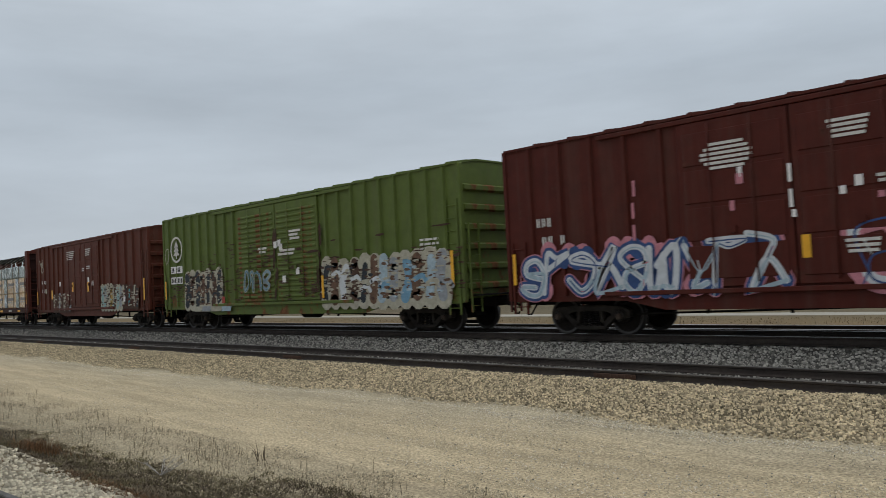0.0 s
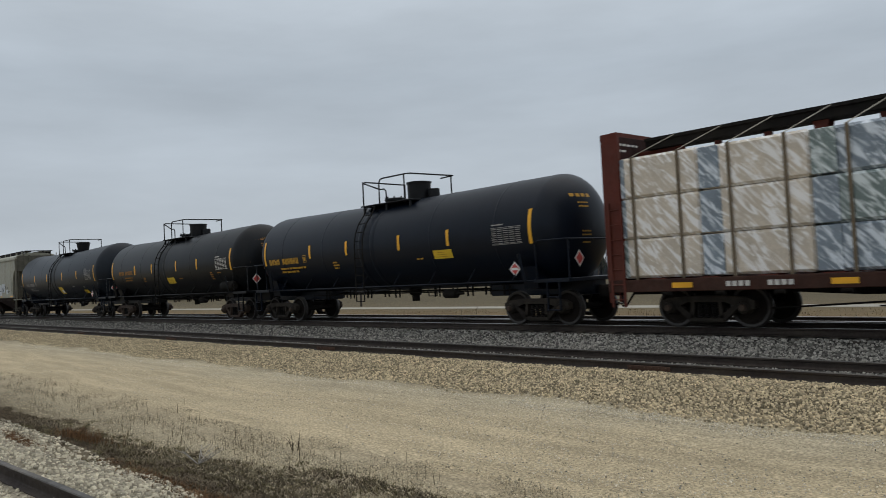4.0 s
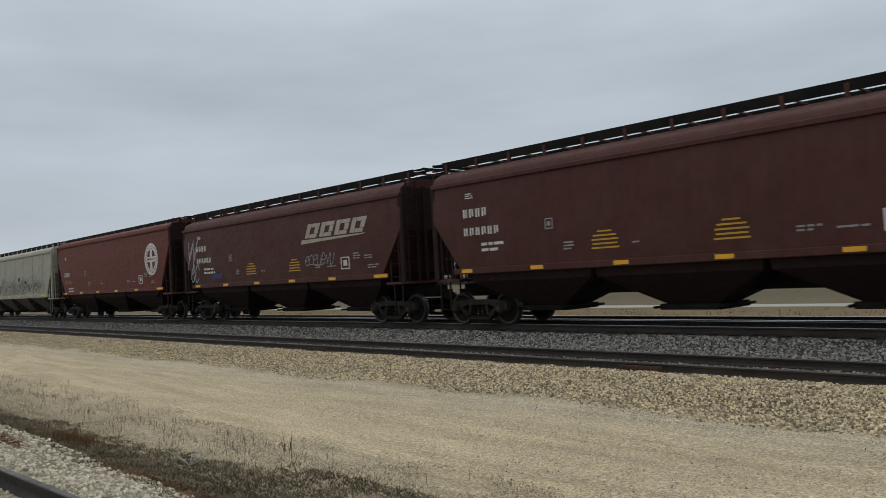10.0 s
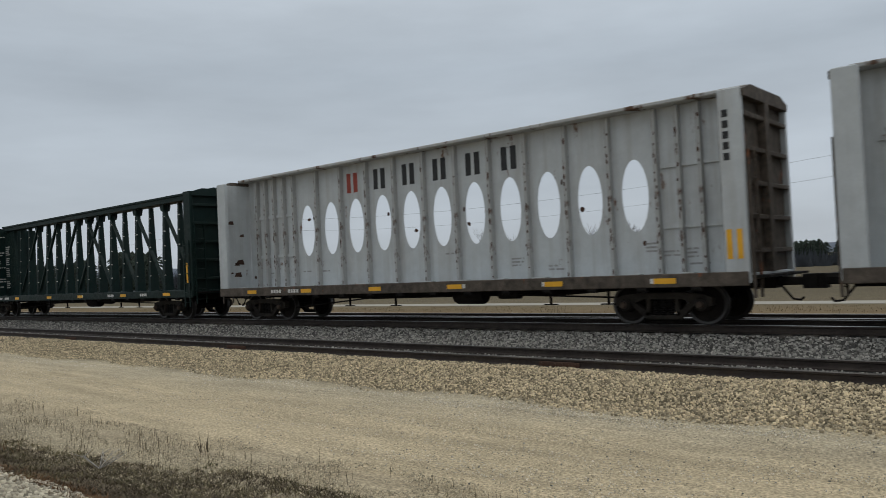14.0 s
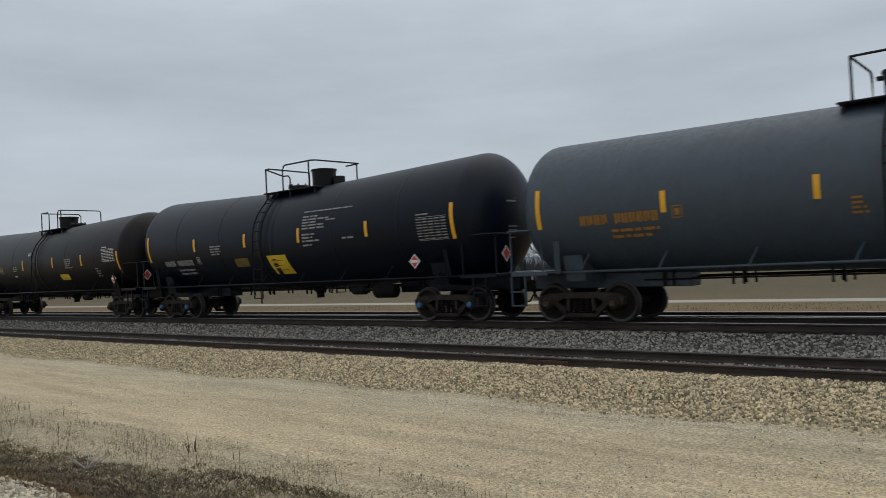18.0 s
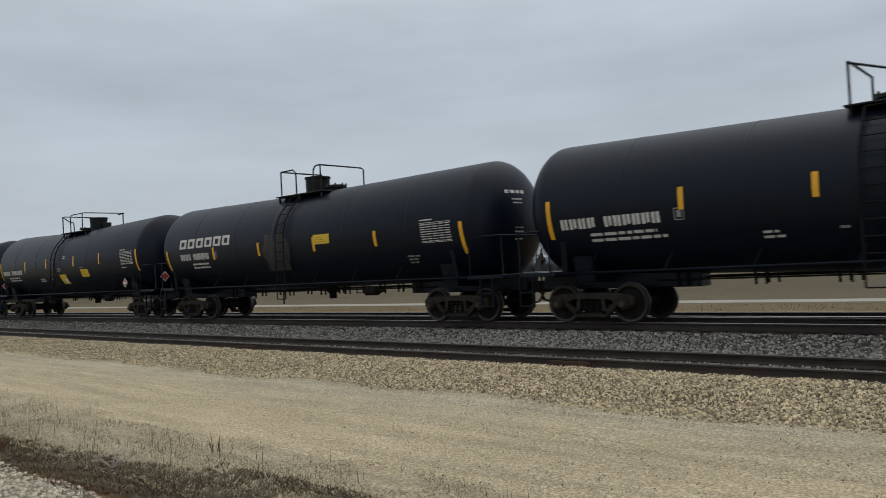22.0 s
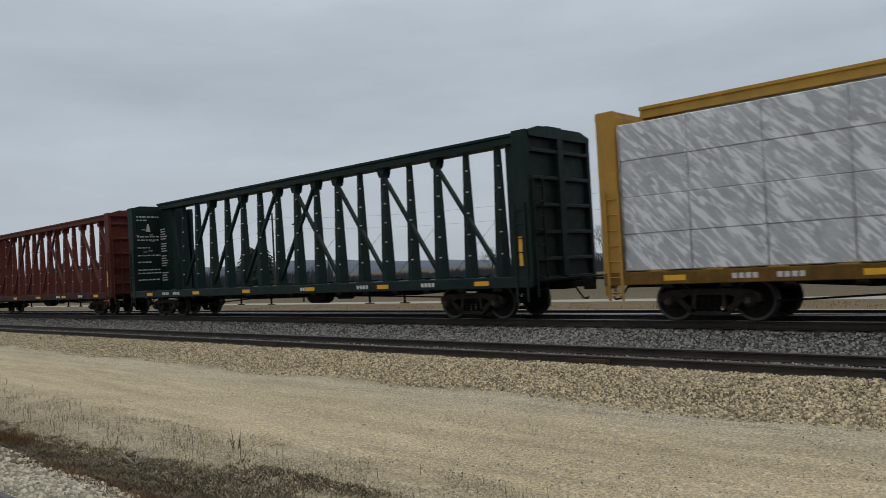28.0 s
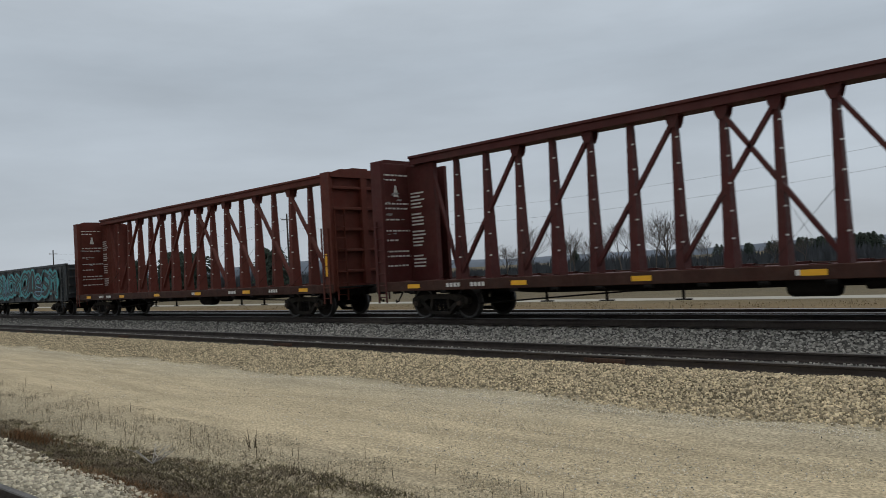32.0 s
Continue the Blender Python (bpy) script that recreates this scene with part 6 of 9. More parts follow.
    # end framing: sloping sheet posts, ladders, platform
    part("center_sill", Mesh().box(-half - 0.1, half + 0.1, -0.3, 0.3, 0.80, 1.18, 0.02), M_STEEL, car)
    for s in (-1, 1):
        ep = Mesh().box(min(s * (hs + 0.1), s * (half + 0.1)), max(s * (hs + 0.1), s * (half + 0.1)), -1.48, 1.48, 1.26, 1.34, 0.01)
        part("end_platform", ep, paint, car)
        for y in (-1.46, 1.46):
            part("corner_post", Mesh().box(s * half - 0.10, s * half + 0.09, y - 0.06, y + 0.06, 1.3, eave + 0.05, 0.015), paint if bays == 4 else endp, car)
            ladder(car, s * (half - 0.42), y * 1.0, 1.3, 2.95, 0.42, paint if bays == 4 else endp, "x", 4)
            st = Mesh()
            for q in (-0.2, 0.2):
                st.box(s * (half - 0.3) + q - 0.02, s * (half - 0.3) + q + 0.02, y - 0.02, y + 0.02, 0.45, 1.28)
            st.box(s * (half - 0.3) - 0.2, s * (half - 0.3) + 0.2, y - 0.05, y + 0.05, 0.45, 0.48)
            part("corner_step", st, endp, car)
            ladder(car, s * (half + 0.12), y * 0.78, 1.35, eave + 0.45, 0.40, paint if bays == 4 else endp, "y")
        sl = Mesh()
        if opened:
            under = [(x, z - 0.015) for x, z in low] + [(hs - 0.75, 1.15)]
            sl.add([(s * x, y, z) for x, z in under for y in (-1.46, 1.46)], [(2 * k, 2 * k + 1, 2 * k + 3, 2 * k + 2) for k in range(len(under) - 1)])
        else:
            sl.add([(s * (half - 0.1), -1.38, 2.95), (s * (half - 0.1), 1.38, 2.95), (s * (hs - 0.75), 1.3, 1.2), (s * (hs - 0.75), -1.3, 1.2)], [(0, 1, 2, 3)])
        for y in (-1.2, 1.2) if opened else (-0.7, 0.0, 0.7):
            sl.beam((s * (half - 0.05), y, 2.9), (s * (half - 0.05), y, 1.3), 0.1, 0.1, (0, 1, 0))
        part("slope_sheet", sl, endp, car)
        part("end_wall", Mesh().box(min(s * half, s * (half + 0.03)), max(s * half, s * (half + 0.03)), -1.38, 1.38, corner - 0.07, eave + 0.25, 0.005), paint if bays == 4 else endp, car, "grimy end wall, mostly with shade in its colour")
        for y in (-0.55,) if opened else (-0.55, 0.55):
            part("end_post", Mesh().box(min(s * (half + 0.03), s * (half + 0.12)), max(s * (half + 0.03), s * (half + 0.12)), y - 0.05, y + 0.05, 1.34, eave + 0.3, 0.01), endp, car)
        for k in range(3):
            em = Mesh().box(min(s * (half + 0.031), s * (half + 0.036)), max(s * (half + 0.031), s * (half + 0.036)), 0.7, 0.95 + 0.3 * rnd.random(), 3.9 + k * 0.1, 3.95 + k * 0.1)
            part("end_stencil", em, M_GREYTXT, car)
        part("hand_brake_wheel" if s > 0 else "brake_box", Mesh().lathe([(-0.02, 0.0), (-0.02, 0.05), (-0.02, 0.24), (0.02, 0.27), (0.04, 0.24), (0.02, 0.05), (0.03, 0.0)], "x", (s * (half + 0.12), 0.45, 2.2), 16), M_STEEL, car)
    # roof walkway on brackets
    zt = eave + lift
    wk = Mesh()
    for y, d in ((-0.95, 0.20), (-0.42, 0.08), (0.42, 0.08), (0.95, 0.20)):
        wk.box(-half - 0.1, half + 0.1, y - 0.02, y + 0.02, zt - d, zt + 0.03)
    for k in range(int(half * 2 / 0.25)):
        x = -half + k * 0.25
        for y0, y1 in ((-0.95, -0.42), (0.42, 0.95)):
            wk.box(x, x + 0.16, y0, y1, zt - 0.02, zt)
    part("roof_walkway", wk, M_STEEL, car, "dark steel roof walkway")
    nb = 17 if bays == 4 else 11 if patches else 13
    bk = Mesh().box(-0.03, 0.03, -1.0, 1.0, -0.08, -0.04)
    for y in (-0.98, 0.98):
        bk.box(-0.045, 0.045, y - 0.03, y + 0.03, -lift + 0.3, -0.04)
    bk = bk.data("walkway_bracket", paint)
    for k in range(nb):
        part("walkway_bracket", bk, None, car, at=pose(-half + 0.1 + k * (2 * half - 0.2) / (nb - 1), 0, zt))
    ht = Mesh().box(-half + 0.6, half - 0.6, -0.28, 0.28, eave + 0.36, eave + 0.50, 0.03)
    part("roof_hatch", ht, paint, car)
    for s in (-1, 1):
        cp = Mesh()
        for k in range(5):
            cp.box(min(s * (half + 0.05), s * (half + 0.55)), max(s * (half + 0.05), s * (half + 0.55)), -0.9 + k * 0.4, -0.74 + k * 0.4, zt - 0.02, zt + 0.02)
        cp.box(min(s * (half + 0.5), s * (half + 0.55)), max(s * (half + 0.5), s * (half + 0.55)), -0.95, 0.95, zt - 0.04, zt + 0.03)
        part("crossover_step", cp, M_STEEL, car)
    # marks
    S = hopper_surf
    for k in range(6):
        x = -hs + 0.1 + k * (2 * hs - 0.5) / 5
        m = Mesh()
        w = 0.42 if k < 5 else 0.7
        if bays == 4:
            x, w = ((-8.7, 0.9), (-5.5, 0.52), (-3.0, 0.48), (-0.42, 0.46), (2.11, 0.48), (4.66, 0.48))[k]
        m.box(x, x + w, -1.566, -1.562, sillz - 0.11, sillz - 0.01)
        part("reflector_stripe", m, M_YELLOW, car, "yellow reflective stripe")
    nx = -half + 1.25
    za, zb = (2.68, 2.18) if patches else (2.57, 2.12) if mark == "ring" and not upright else (3.06, 2.55)
    if bays == 4:
        part("reflector_stripe", Mesh().box(7.41, 8.37, -1.566, -1.562, sillz - 0.11, sillz - 0.01), M_YELLOW, car, "yellow reflective stripe")
    if patches:
        nx = -6.72
    stencil(car, S, nx, za, 4, 0.24, text, 0.9 if patches else 1.02)
    stencil(car, S, nx, zb, 6, 0.22, M_OTXT if mark == "ring" and text is M_WHITE else text, 1.06)
    small_print(car, S, nx + 0.65, zb - 0.31, 1.1, 2, 0.16, text, seed)
    small_print(car, S, nx + 0.1, 3.72, 0.35, 3, 0.06, text, seed + 1)
    if mark == "bars":
        # slanted block emblem over a wedge-shaped underline
        m = Mesh()
        x0 = 2.02
        for k in range(4):
            a = x0 + 0.28 + k * 0.9
            for p0, p1, q0, q1 in ((0.0, 0.24, 3.06, 3.56), (0.26, 0.72, 3.06, 3.19), (0.26, 0.78, 3.43, 3.56), (0.52, 0.76, 3.20, 3.42)):
                patch(m, S, a + p0 + 0.45 * (q0 - 3.06), a + p1 + 0.45 * (q0 - 3.06), q0, q1, slant=0.45, off=0.006, steps=2)
        m.add([(x, -S(z) - 0.006, z) for x, z in ((x0, 2.86), (x0 + 3.7, 2.98), (x0 + 3.85, 3.02), (x0 + 0.08, 3.01))], [(0, 1, 2, 3)])
        part("emblem", m, M_CREAMTXT, car, "cream slanted block emblem with underline")
    elif mark == "ring":
        m = Mesh()
        cx, cz = half - 2.12, 3.02

        def arc(r0, r1, off, slot, n=48, every=1):
            for k in range(0, n, every):
                a0, a1 = 2 * math.pi * k / n, 2 * math.pi * (k + (1 if every == 1 else 0.75)) / n
                m.add([(cx + r * math.cos(a), -S(cz + r * math.sin(a)) - off, cz + r * math.sin(a)) for a, r in ((a0, r0), (a1, r0), (a1, r1), (a0, r1))], [(0, 1, 2, 3)], False, slot)
        arc(0.50, 0.79, 0.006, 0)
        arc(0.60, 0.69, 0.009, 1, 60, 2)
        arc(0.535, 0.55, 0.009, 1)
        patch(m, S, cx - 0.13, cx + 0.13, cz - 0.5, cz + 0.5, off=0.006)
        patch(m, S, cx - 0.5, cx + 0.5, cz - 0.13, cz + 0.13, off=0.007)
        for k in range(7):
            patch(m, S, cx - 0.44 + k * 0.13, cx - 0.36 + k * 0.13, cz - 0.05, cz + 0.06, off=0.010, steps=1, slot=1)
        part("emblem", m, [M_CREAMTXT if upright else M_WHITE, paint], car, "white ring emblem with a cross")
    if upright:
        for x, z1 in ((-4.45, 2.15), (-2.1, 2.1), (-0.08, 2.15), (2.3, 2.2), (4.6, 2.15), (7.2, 2.62)):
            m = Mesh()
            patch(m, S, x - 0.045, x + 0.045, 1.7, z1, off=0.006, steps=2)
            part("reflector_stripe", m, M_YELLOW, car, "yellow reflective stripe")
    if mark != "ring" and text is M_WHITE:
        for x in (-2.06, 1.12):      # stacked yellow lines, widest at the foot
            m = Mesh()
            for k, w in enumerate((0.80, 0.72, 0.76, 0.66, 0.40)):
                patch(m, S, x + 0.4 - w / 2, x + 0.4 + w / 2, 1.92 + k * 0.10, 1.96 + k * 0.10, off=0.006, steps=1)
            part("caution_stencil", m, M_YTXT, car)
    for k, (x, z, w, rows) in enumerate(((-2.9, 2.12, 0.35, 3), (-0.9, 2.0, 0.3, 1), (2.85, 2.05, 0.5, 2), (3.6, 1.98, 0.6, 1), (5.15, 2.35, 0.4, 3), (5.75, 2.25, 0.5, 2), (5.9, 1.93, 0.7, 2))):
        small_print(car, S, x, z, w, rows, 0.08, M_GREYTXT if text is M_WHITE else text, seed + 11 + k)
    bx = Mesh()
    for a, b_, c, d in ((4.42, 4.92, 1.86, 1.90), (4.42, 4.92, 2.24, 2.28), (4.42, 4.47, 1.86, 2.28), (4.87, 4.92, 1.86, 2.28), (4.56, 4.78, 1.98, 2.17)):
        patch(bx, S, a, b_, c, d, off=0.006, steps=1)
    part("stencil_box", bx, text, car)
    bx = Mesh()
    for a, b_, c, d in ((-3.45, -3.2, 2.52, 2.55), (-3.45, -3.2, 2.77, 2.80), (-3.45, -3.42, 2.52, 2.80), (-3.23, -3.2, 2.52, 2.80), (-3.38, -3.28, 2.6, 2.72)):
        patch(bx, S, a, b_, c, d, off=0.006, steps=1)
    part("stencil_box", bx, M_GREYTXT if text is M_WHITE else text, car)
    if patches:
        for a, b_, c, d in ((-5.4, -3.58, 1.64, 2.44), (-3.575, -0.38, 1.64, 2.61), (0.4, 4.2, 1.64, 2.5), (4.3, 5.15, 1.9, 2.56), (5.5, 6.1, 1.75, 2.1), (-6.8, -5.85, 2.62, 2.97)):
            m = Mesh()
            patch(m, S, a, b_, c, d, off=0.005, steps=2)
            part("repaint_patch", m, M_PATCH, car, "pale grey repainted patch")
    if tag == "bubble":
        m = Mesh()
        patch(m, S, -3.57, -1.14, 2.63, 2.76, off=0.006)
        part("grime_strip", m, M_GREYTXT, car, "grey-brown dirty strip")
        m = Mesh()
        shapes = (((-4.1, 2.36), (-4.45, 2.40), (-4.58, 2.15), (-4.3, 2.02), (-4.12, 2.2)), ((-4.1, 2.25), (-3.95, 1.98), (-4.2, 1.72), (-4.3, 1.9)), ((-3.85, 2.15), (-3.75, 1.8), (-3.5, 1.72), (-3.42, 2.05), (-3.6, 2.3)),
                  ((-3.5, 2.3), (-3.3, 1.95), (-3.05, 1.75)), ((-3.05, 2.3), (-3.25, 2.05), (-3.1, 1.78), (-2.85, 1.82), (-2.8, 2.2), (-3.05, 2.3)))
        for k, ln in enumerate(shapes):
            stroke(m, S, ln, 0.31, 0.008 + k * 0.0003, 0, True)
        for k, ln in enumerate(shapes):
            stroke(m, S, ln, 0.24, 0.011 + k * 0.0003, 1, True)
        part("graffiti", m, [G_WHITE, G_BLACK], car, "black bubble-shaped graffiti with a pale outline")
        scrawl(car, S, -2.65, -1.9, 1.75, 2.4, G_GREY, 5, 3, 0.035, "thin grey tag")
    elif tag == "scrawl":
        m = Mesh()
        for k in range(130):
            x, z = rnd.uniform(-6.4, 6.6), rnd.uniform(1.85, 2.5)
            pts = [(x, z)]
            for j in range(rnd.randint(3, 7)):
                pts.append((pts[-1][0] + rnd.uniform(-0.1, 0.4), min(2.9, max(1.7, pts[-1][1] + rnd.uniform(-0.3, 0.3)))))
            stroke(m, S, pts, rnd.uniform(0.02, 0.06), 0.006)
        part("graffiti", m, M_SCRIBBLE, car, "faint grey scribbled graffiti")
        m = Mesh()
        ring_ = [(-half + 1.15 + 0.42 * math.cos(a * 0.45), 3.25 + 0.38 * math.sin(a * 0.45)) for a in range(15)]
        stroke(m, S, ring_, 0.035, 0.006)
        stroke(m, S, [(-half + 0.85, 3.0), (-half + 1.2, 3.12), (-half + 1.6, 3.0), (-half + 1.85, 2.85), (-half + 1.5, 2.75)], 0.06, 0.006)
        stroke(m, S, [(-half + 0.95, 3.2), (-half + 1.05, 3.45), (-half + 1.2, 3.2), (-half + 1.35, 3.45), (-half + 1.45, 3.2)], 0.04, 0.006)
        part("emblem", m, M_SCRIBBLE, car, "dark ring emblem with a swash")
        m = Mesh()
        for cx, cz, rx, rz in ((2.3, 2.75, 0.22, 0.16), (3.9, 2.5, 0.25, 0.12), (-1.9, 2.7, 0.1, 0.2)):
            blob(m, S, cx, cz, rx, rz, rnd, 0.007)
        part("black_smudge", m, G_BLACK, car, "black paint smudge")
    elif tag == "outline":
        scrawl(car, S, -7.45, -6.55, 2.3, 3.75, G_GREY, 9, 2, 0.06, "pale outlined graffiti shapes")
        scrawl(car, S, -7.1, -6.3, 1.75, 2.6, G_GREY, 4, 2, 0.06, "pale outlined graffiti shapes")
        scrawl(car, S, -5.0, -4.2, 1.85, 2.05, G_BLUE, 6, 5, 0.06, "navy scribble")
        scrawl(car, S, 2.2, 4.0, 2.05, 2.5, G_GREY, 8, 7, 0.03, "thin faded tag")
    elif tag == "splash":
        for k in range(9):
            m = Mesh()
            blob(m, S, -4.45 + rnd.uniform(-0.32, 0.32), 2.05 + rnd.uniform(-0.25, 0.28), rnd.uniform(0.08, 0.2), rnd.uniform(0.08, 0.18), rnd, 0.006 + k * 0.0006, jag=0.9)
            part("paint_splash", m, G_OCHREP if k % 3 else G_PALE, car, "pale ochre paint splash")
    for s in (-1, 1):
        add_truck(car, s * sp / 2)
    add_couplers(car, half + 0.1, half + 0.57)
    return car


# ---------------------------------------------------------------- boxcars
def tree_emblem(car, cx, cz, r):
    m = Mesh()
    for k in range(40):
        a0, a1 = 2 * math.pi * k / 40, 2 * math.pi * (k + 1) / 40
        m.add([(cx + q * math.cos(a), -1.575, cz + q * 1.05 * math.sin(a)) for a, q in ((a0, r * 0.83), (a1, r * 0.83), (a1, r), (a0, r))], [(0, 1, 2, 3)])
    for z0, w in ((0.18, 0.36), (-0.14, 0.46), (-0.46, 0.52)):
        m.add([(cx - w * r, -1.575, cz + z0 * r), (cx + w * r, -1.575, cz + z0 * r), (cx, -1.575, cz + (z0 + 0.5) * r)], [(0, 1, 2)])
    m.box(cx - 0.07 * r, cx + 0.07 * r, -1.577, -1.573, cz - 0.72 * r, cz - 0.3 * r)
    part("emblem", m, M_WHITE, car, "white ringed tree emblem")


def box_car(label, paint, sp, length, doors, ribs_l, ribs_r, zb=0.98, zt=4.8, corrugated=True, seed=1, roof=None):
    """doors: x of the door's two edges and of the split between its leaves."""
    car = thing("boxcar", label, "boxcar", "cars of the freight train")
    h = length / 2
    part("body", Mesh().prism([(-1.48, zb), (1.48, zb), (1.48, zt), (0.75, zt + 0.12), (-0.75, zt + 0.12), (-1.48, zt)], "x", -h + 0.04, h - 0.04), paint, car)
    rf = part("roof", Mesh().prism([(-1.53, zt - 0.03), (-1.53, zt + 0.03), (-0.75, zt + 0.15), (0.75, zt + 0.15), (1.53, zt + 0.03), (1.53, zt - 0.03), (0.75, zt + 0.1), (-0.75, zt + 0.1)], "x", -h, h), roof or paint, car)
    rr = Mesh().prism([(-1.54, zt - 0.03), (-1.54, zt + 0.06), (-0.75, zt + 0.19), (0.75, zt + 0.19), (1.54, zt + 0.06), (1.54, zt - 0.03)], "x", -0.05, 0.05).data("roof_rib", roof or paint)
    x = -h + 1.05
    while x < h - 0.3:
        part("roof_rib", rr, None, rf, at=pose(x, 0, 0))
        x += 1.05
    rib = Mesh().prism([(-0.075, -1.48), (-0.045, -1.56), (0.045, -1.56), (0.075, -1.48)], "z", zb + 0.02, zt - 0.05).data("side_post", paint)
    for x in list(ribs_l) + list(ribs_r):
        part("side_post", rib, None, car, at=pose(x, 0, 0))
        part("side_post", rib, None, car, at=pose(x, 0, 0, 0, 0, 180))
    d0, dm, d1 = doors
    for a, b in ((d0, dm), (dm, d1)):
        d = Mesh().box(a + 0.02, b - 0.02, -1.555, -1.485, zb + 0.12, zt - 0.18, 0.012)
        dr = part("door", d, paint, car)
        if corrugated:
            sl = Mesh().prism([(-1.555, -0.055), (-1.59, -0.02), (-1.59, 0.02), (-1.555, 0.055)], "x", a + 0.14, b - 0.14).data("door_rib", paint)
            nn = 17
            for k in range(nn):
                part("door_rib", sl, None, dr, at=pose(0, 0, zb + 0.28 + k * (zt - zb - 0.6) / nn))
        else:
            for k in range(4):
                z0 = zb + 0.25 + k * (zt - zb - 0.6) / 4
                pn = Mesh().box(a + 0.14, b - 0.14, -1.578, -1.55, z0 + 0.04, z0 + (zt - zb - 0.6) / 4 - 0.06, 0.02)
                part("door_panel", pn, paint, dr)
        lk = Mesh()
        for q in ((a + b) / 2 - 0.45, (a + b) / 2 + 0.45):
            lk.tube([(q, -1.62, zb + 0.2), (q, -1.62, zt - 0.25)], 0.018, 5)
        lk.box((a + b) / 2 - 0.06, (a + b) / 2 + 0.06, -1.65, -1.6, 2.2, 2.34)
        part("lock_rod", lk, paint, dr)
    part("door_track", Mesh().box(d0 - 2.0, d1 + 1.8, -1.60, -1.52, zb - 0.02, zb + 0.08, 0.01), paint, car)
    part("door_track", Mesh().box(d0 - 2.0, d1 + 1.8, -1.58, -1.52, zt - 0.17, zt - 0.07, 0.01), paint, car)
    # fish-belly side sill
    part("side_sill", Mesh().prism([(-h + 0.1, zb), (h - 0.1, zb), (h - 0.1, zb - 0.12), (h - 3.4, zb - 0.14), (h - 4.4, zb - 0.36), (-h + 4.4, zb - 0.36), (-h + 3.4, zb - 0.14), (-h + 0.1, zb - 0.12)], "y", -1.49, -1.43), paint, car)
    part("side_sill", Mesh().prism([(-h + 0.1, zb), (h - 0.1, zb), (h - 0.1, zb - 0.12), (-h + 0.1, zb - 0.12)], "y", 1.43, 1.49), paint, car)
    part("center_sill", Mesh().box(-h - 0.1, h + 0.1, -0.32, 0.32, 0.72, 1.0, 0.02), M_STEEL, car)
    for s in (-1, 1):
        er = Mesh().prism([(0, -0.11), (0.11, -0.06), (0.11, 0.06), (0, 0.11)], "y", -1.36, 1.36).data("end_rib", paint)
        for k in range(6):
            part("end_rib", er, None, car, at=pose(s * (h - 0.045), 0, zb + 0.35 + k * (zt - zb - 0.7) / 5.6, 0, 0, 0 if s > 0 else 180))
        for y in (-1.44, 1.44):
            part("corner_post", Mesh().box(s * h - 0.08, s * h + 0.03, y - 0.075, y + 0.075, zb - 0.1, zt, 0.015), paint, car)
            ladder(car, s * (h - 0.34), y * 1.06, 0.55, zt - (2.4 if s < 0 else 1.0), 0.42, paint, "x")
        ladder(car, s * (h + 0.14), -1.15, 0.6, zt - 1.7, 0.4, paint, "y")
        part("crossover_platform", Mesh().box(min(s * (h + 0.02), s * (h + 0.4)), max(s * (h + 0.02), s * (h + 0.4)), -1.2, 1.2, 1.05, 1.09), M_STEEL, car)
        bw = Mesh().tube([(s * (h + 0.2), 0.9 + 0.28 * math.cos(a * 0.5236), 3.0 + 0.28 * math.sin(a * 0.5236)) for a in range(13)], 0.02, 5)
        bw.tube([(s * (h + 0.05), 0.9, 3.0), (s * (h + 0.22), 0.9, 3.0)], 0.03, 6)
        part("hand_brake", bw, M_STEEL, car)
    ur = Mesh().lathe([(-0.5, 0.0), (-0.5, 0.18), (-0.42, 0.22), (0.42, 0.22), (0.5, 0.18), (0.5, 0)], "x", (0.8, -0.7, 0.66), 14)
    part("air_reservoir", ur, M_STEEL, car)
    rg = Mesh().tube([(-sp / 2 + 1.2, -0.9, 0.5), (-1.0, -0.9, 0.6), (1.4, -0.9, 0.62), (sp / 2 - 1.2, -0.9, 0.52)], 0.025, 5)
    for x in (-2.2, 2.6, -4.0, 4.0):
        rg.box(x - 0.03, x + 0.03, -0.95, -0.88, 0.5, 0.95)
    part("brake_rigging", rg, M_STEEL, car)
    m = Mesh().box(h - 0.42, h - 0.30, -1.574, -1.568, 1.35, 2.35)
    part("reflector_stripe", m, M_YELLOW, car, "yellow reflective stripe")
    m = Mesh().box(-h + 0.16, -h + 0.26, -1.574, -1.568, 1.3, 2.1)
    part("reflector_stripe", m, M_YELLOW, car, "yellow reflective stripe")
    for s in (-1, 1):
        add_truck(car, s * sp / 2)
    add_couplers(car, h + 0.05, h + 0.6)
    return car


# ---------------------------------------------------------------- centre-beam flat cars
LUG = Mesh().box(-0.005, 0.05, -0.03, 0.01, 0, 0.035).data("strap_lug", M_WHITE)


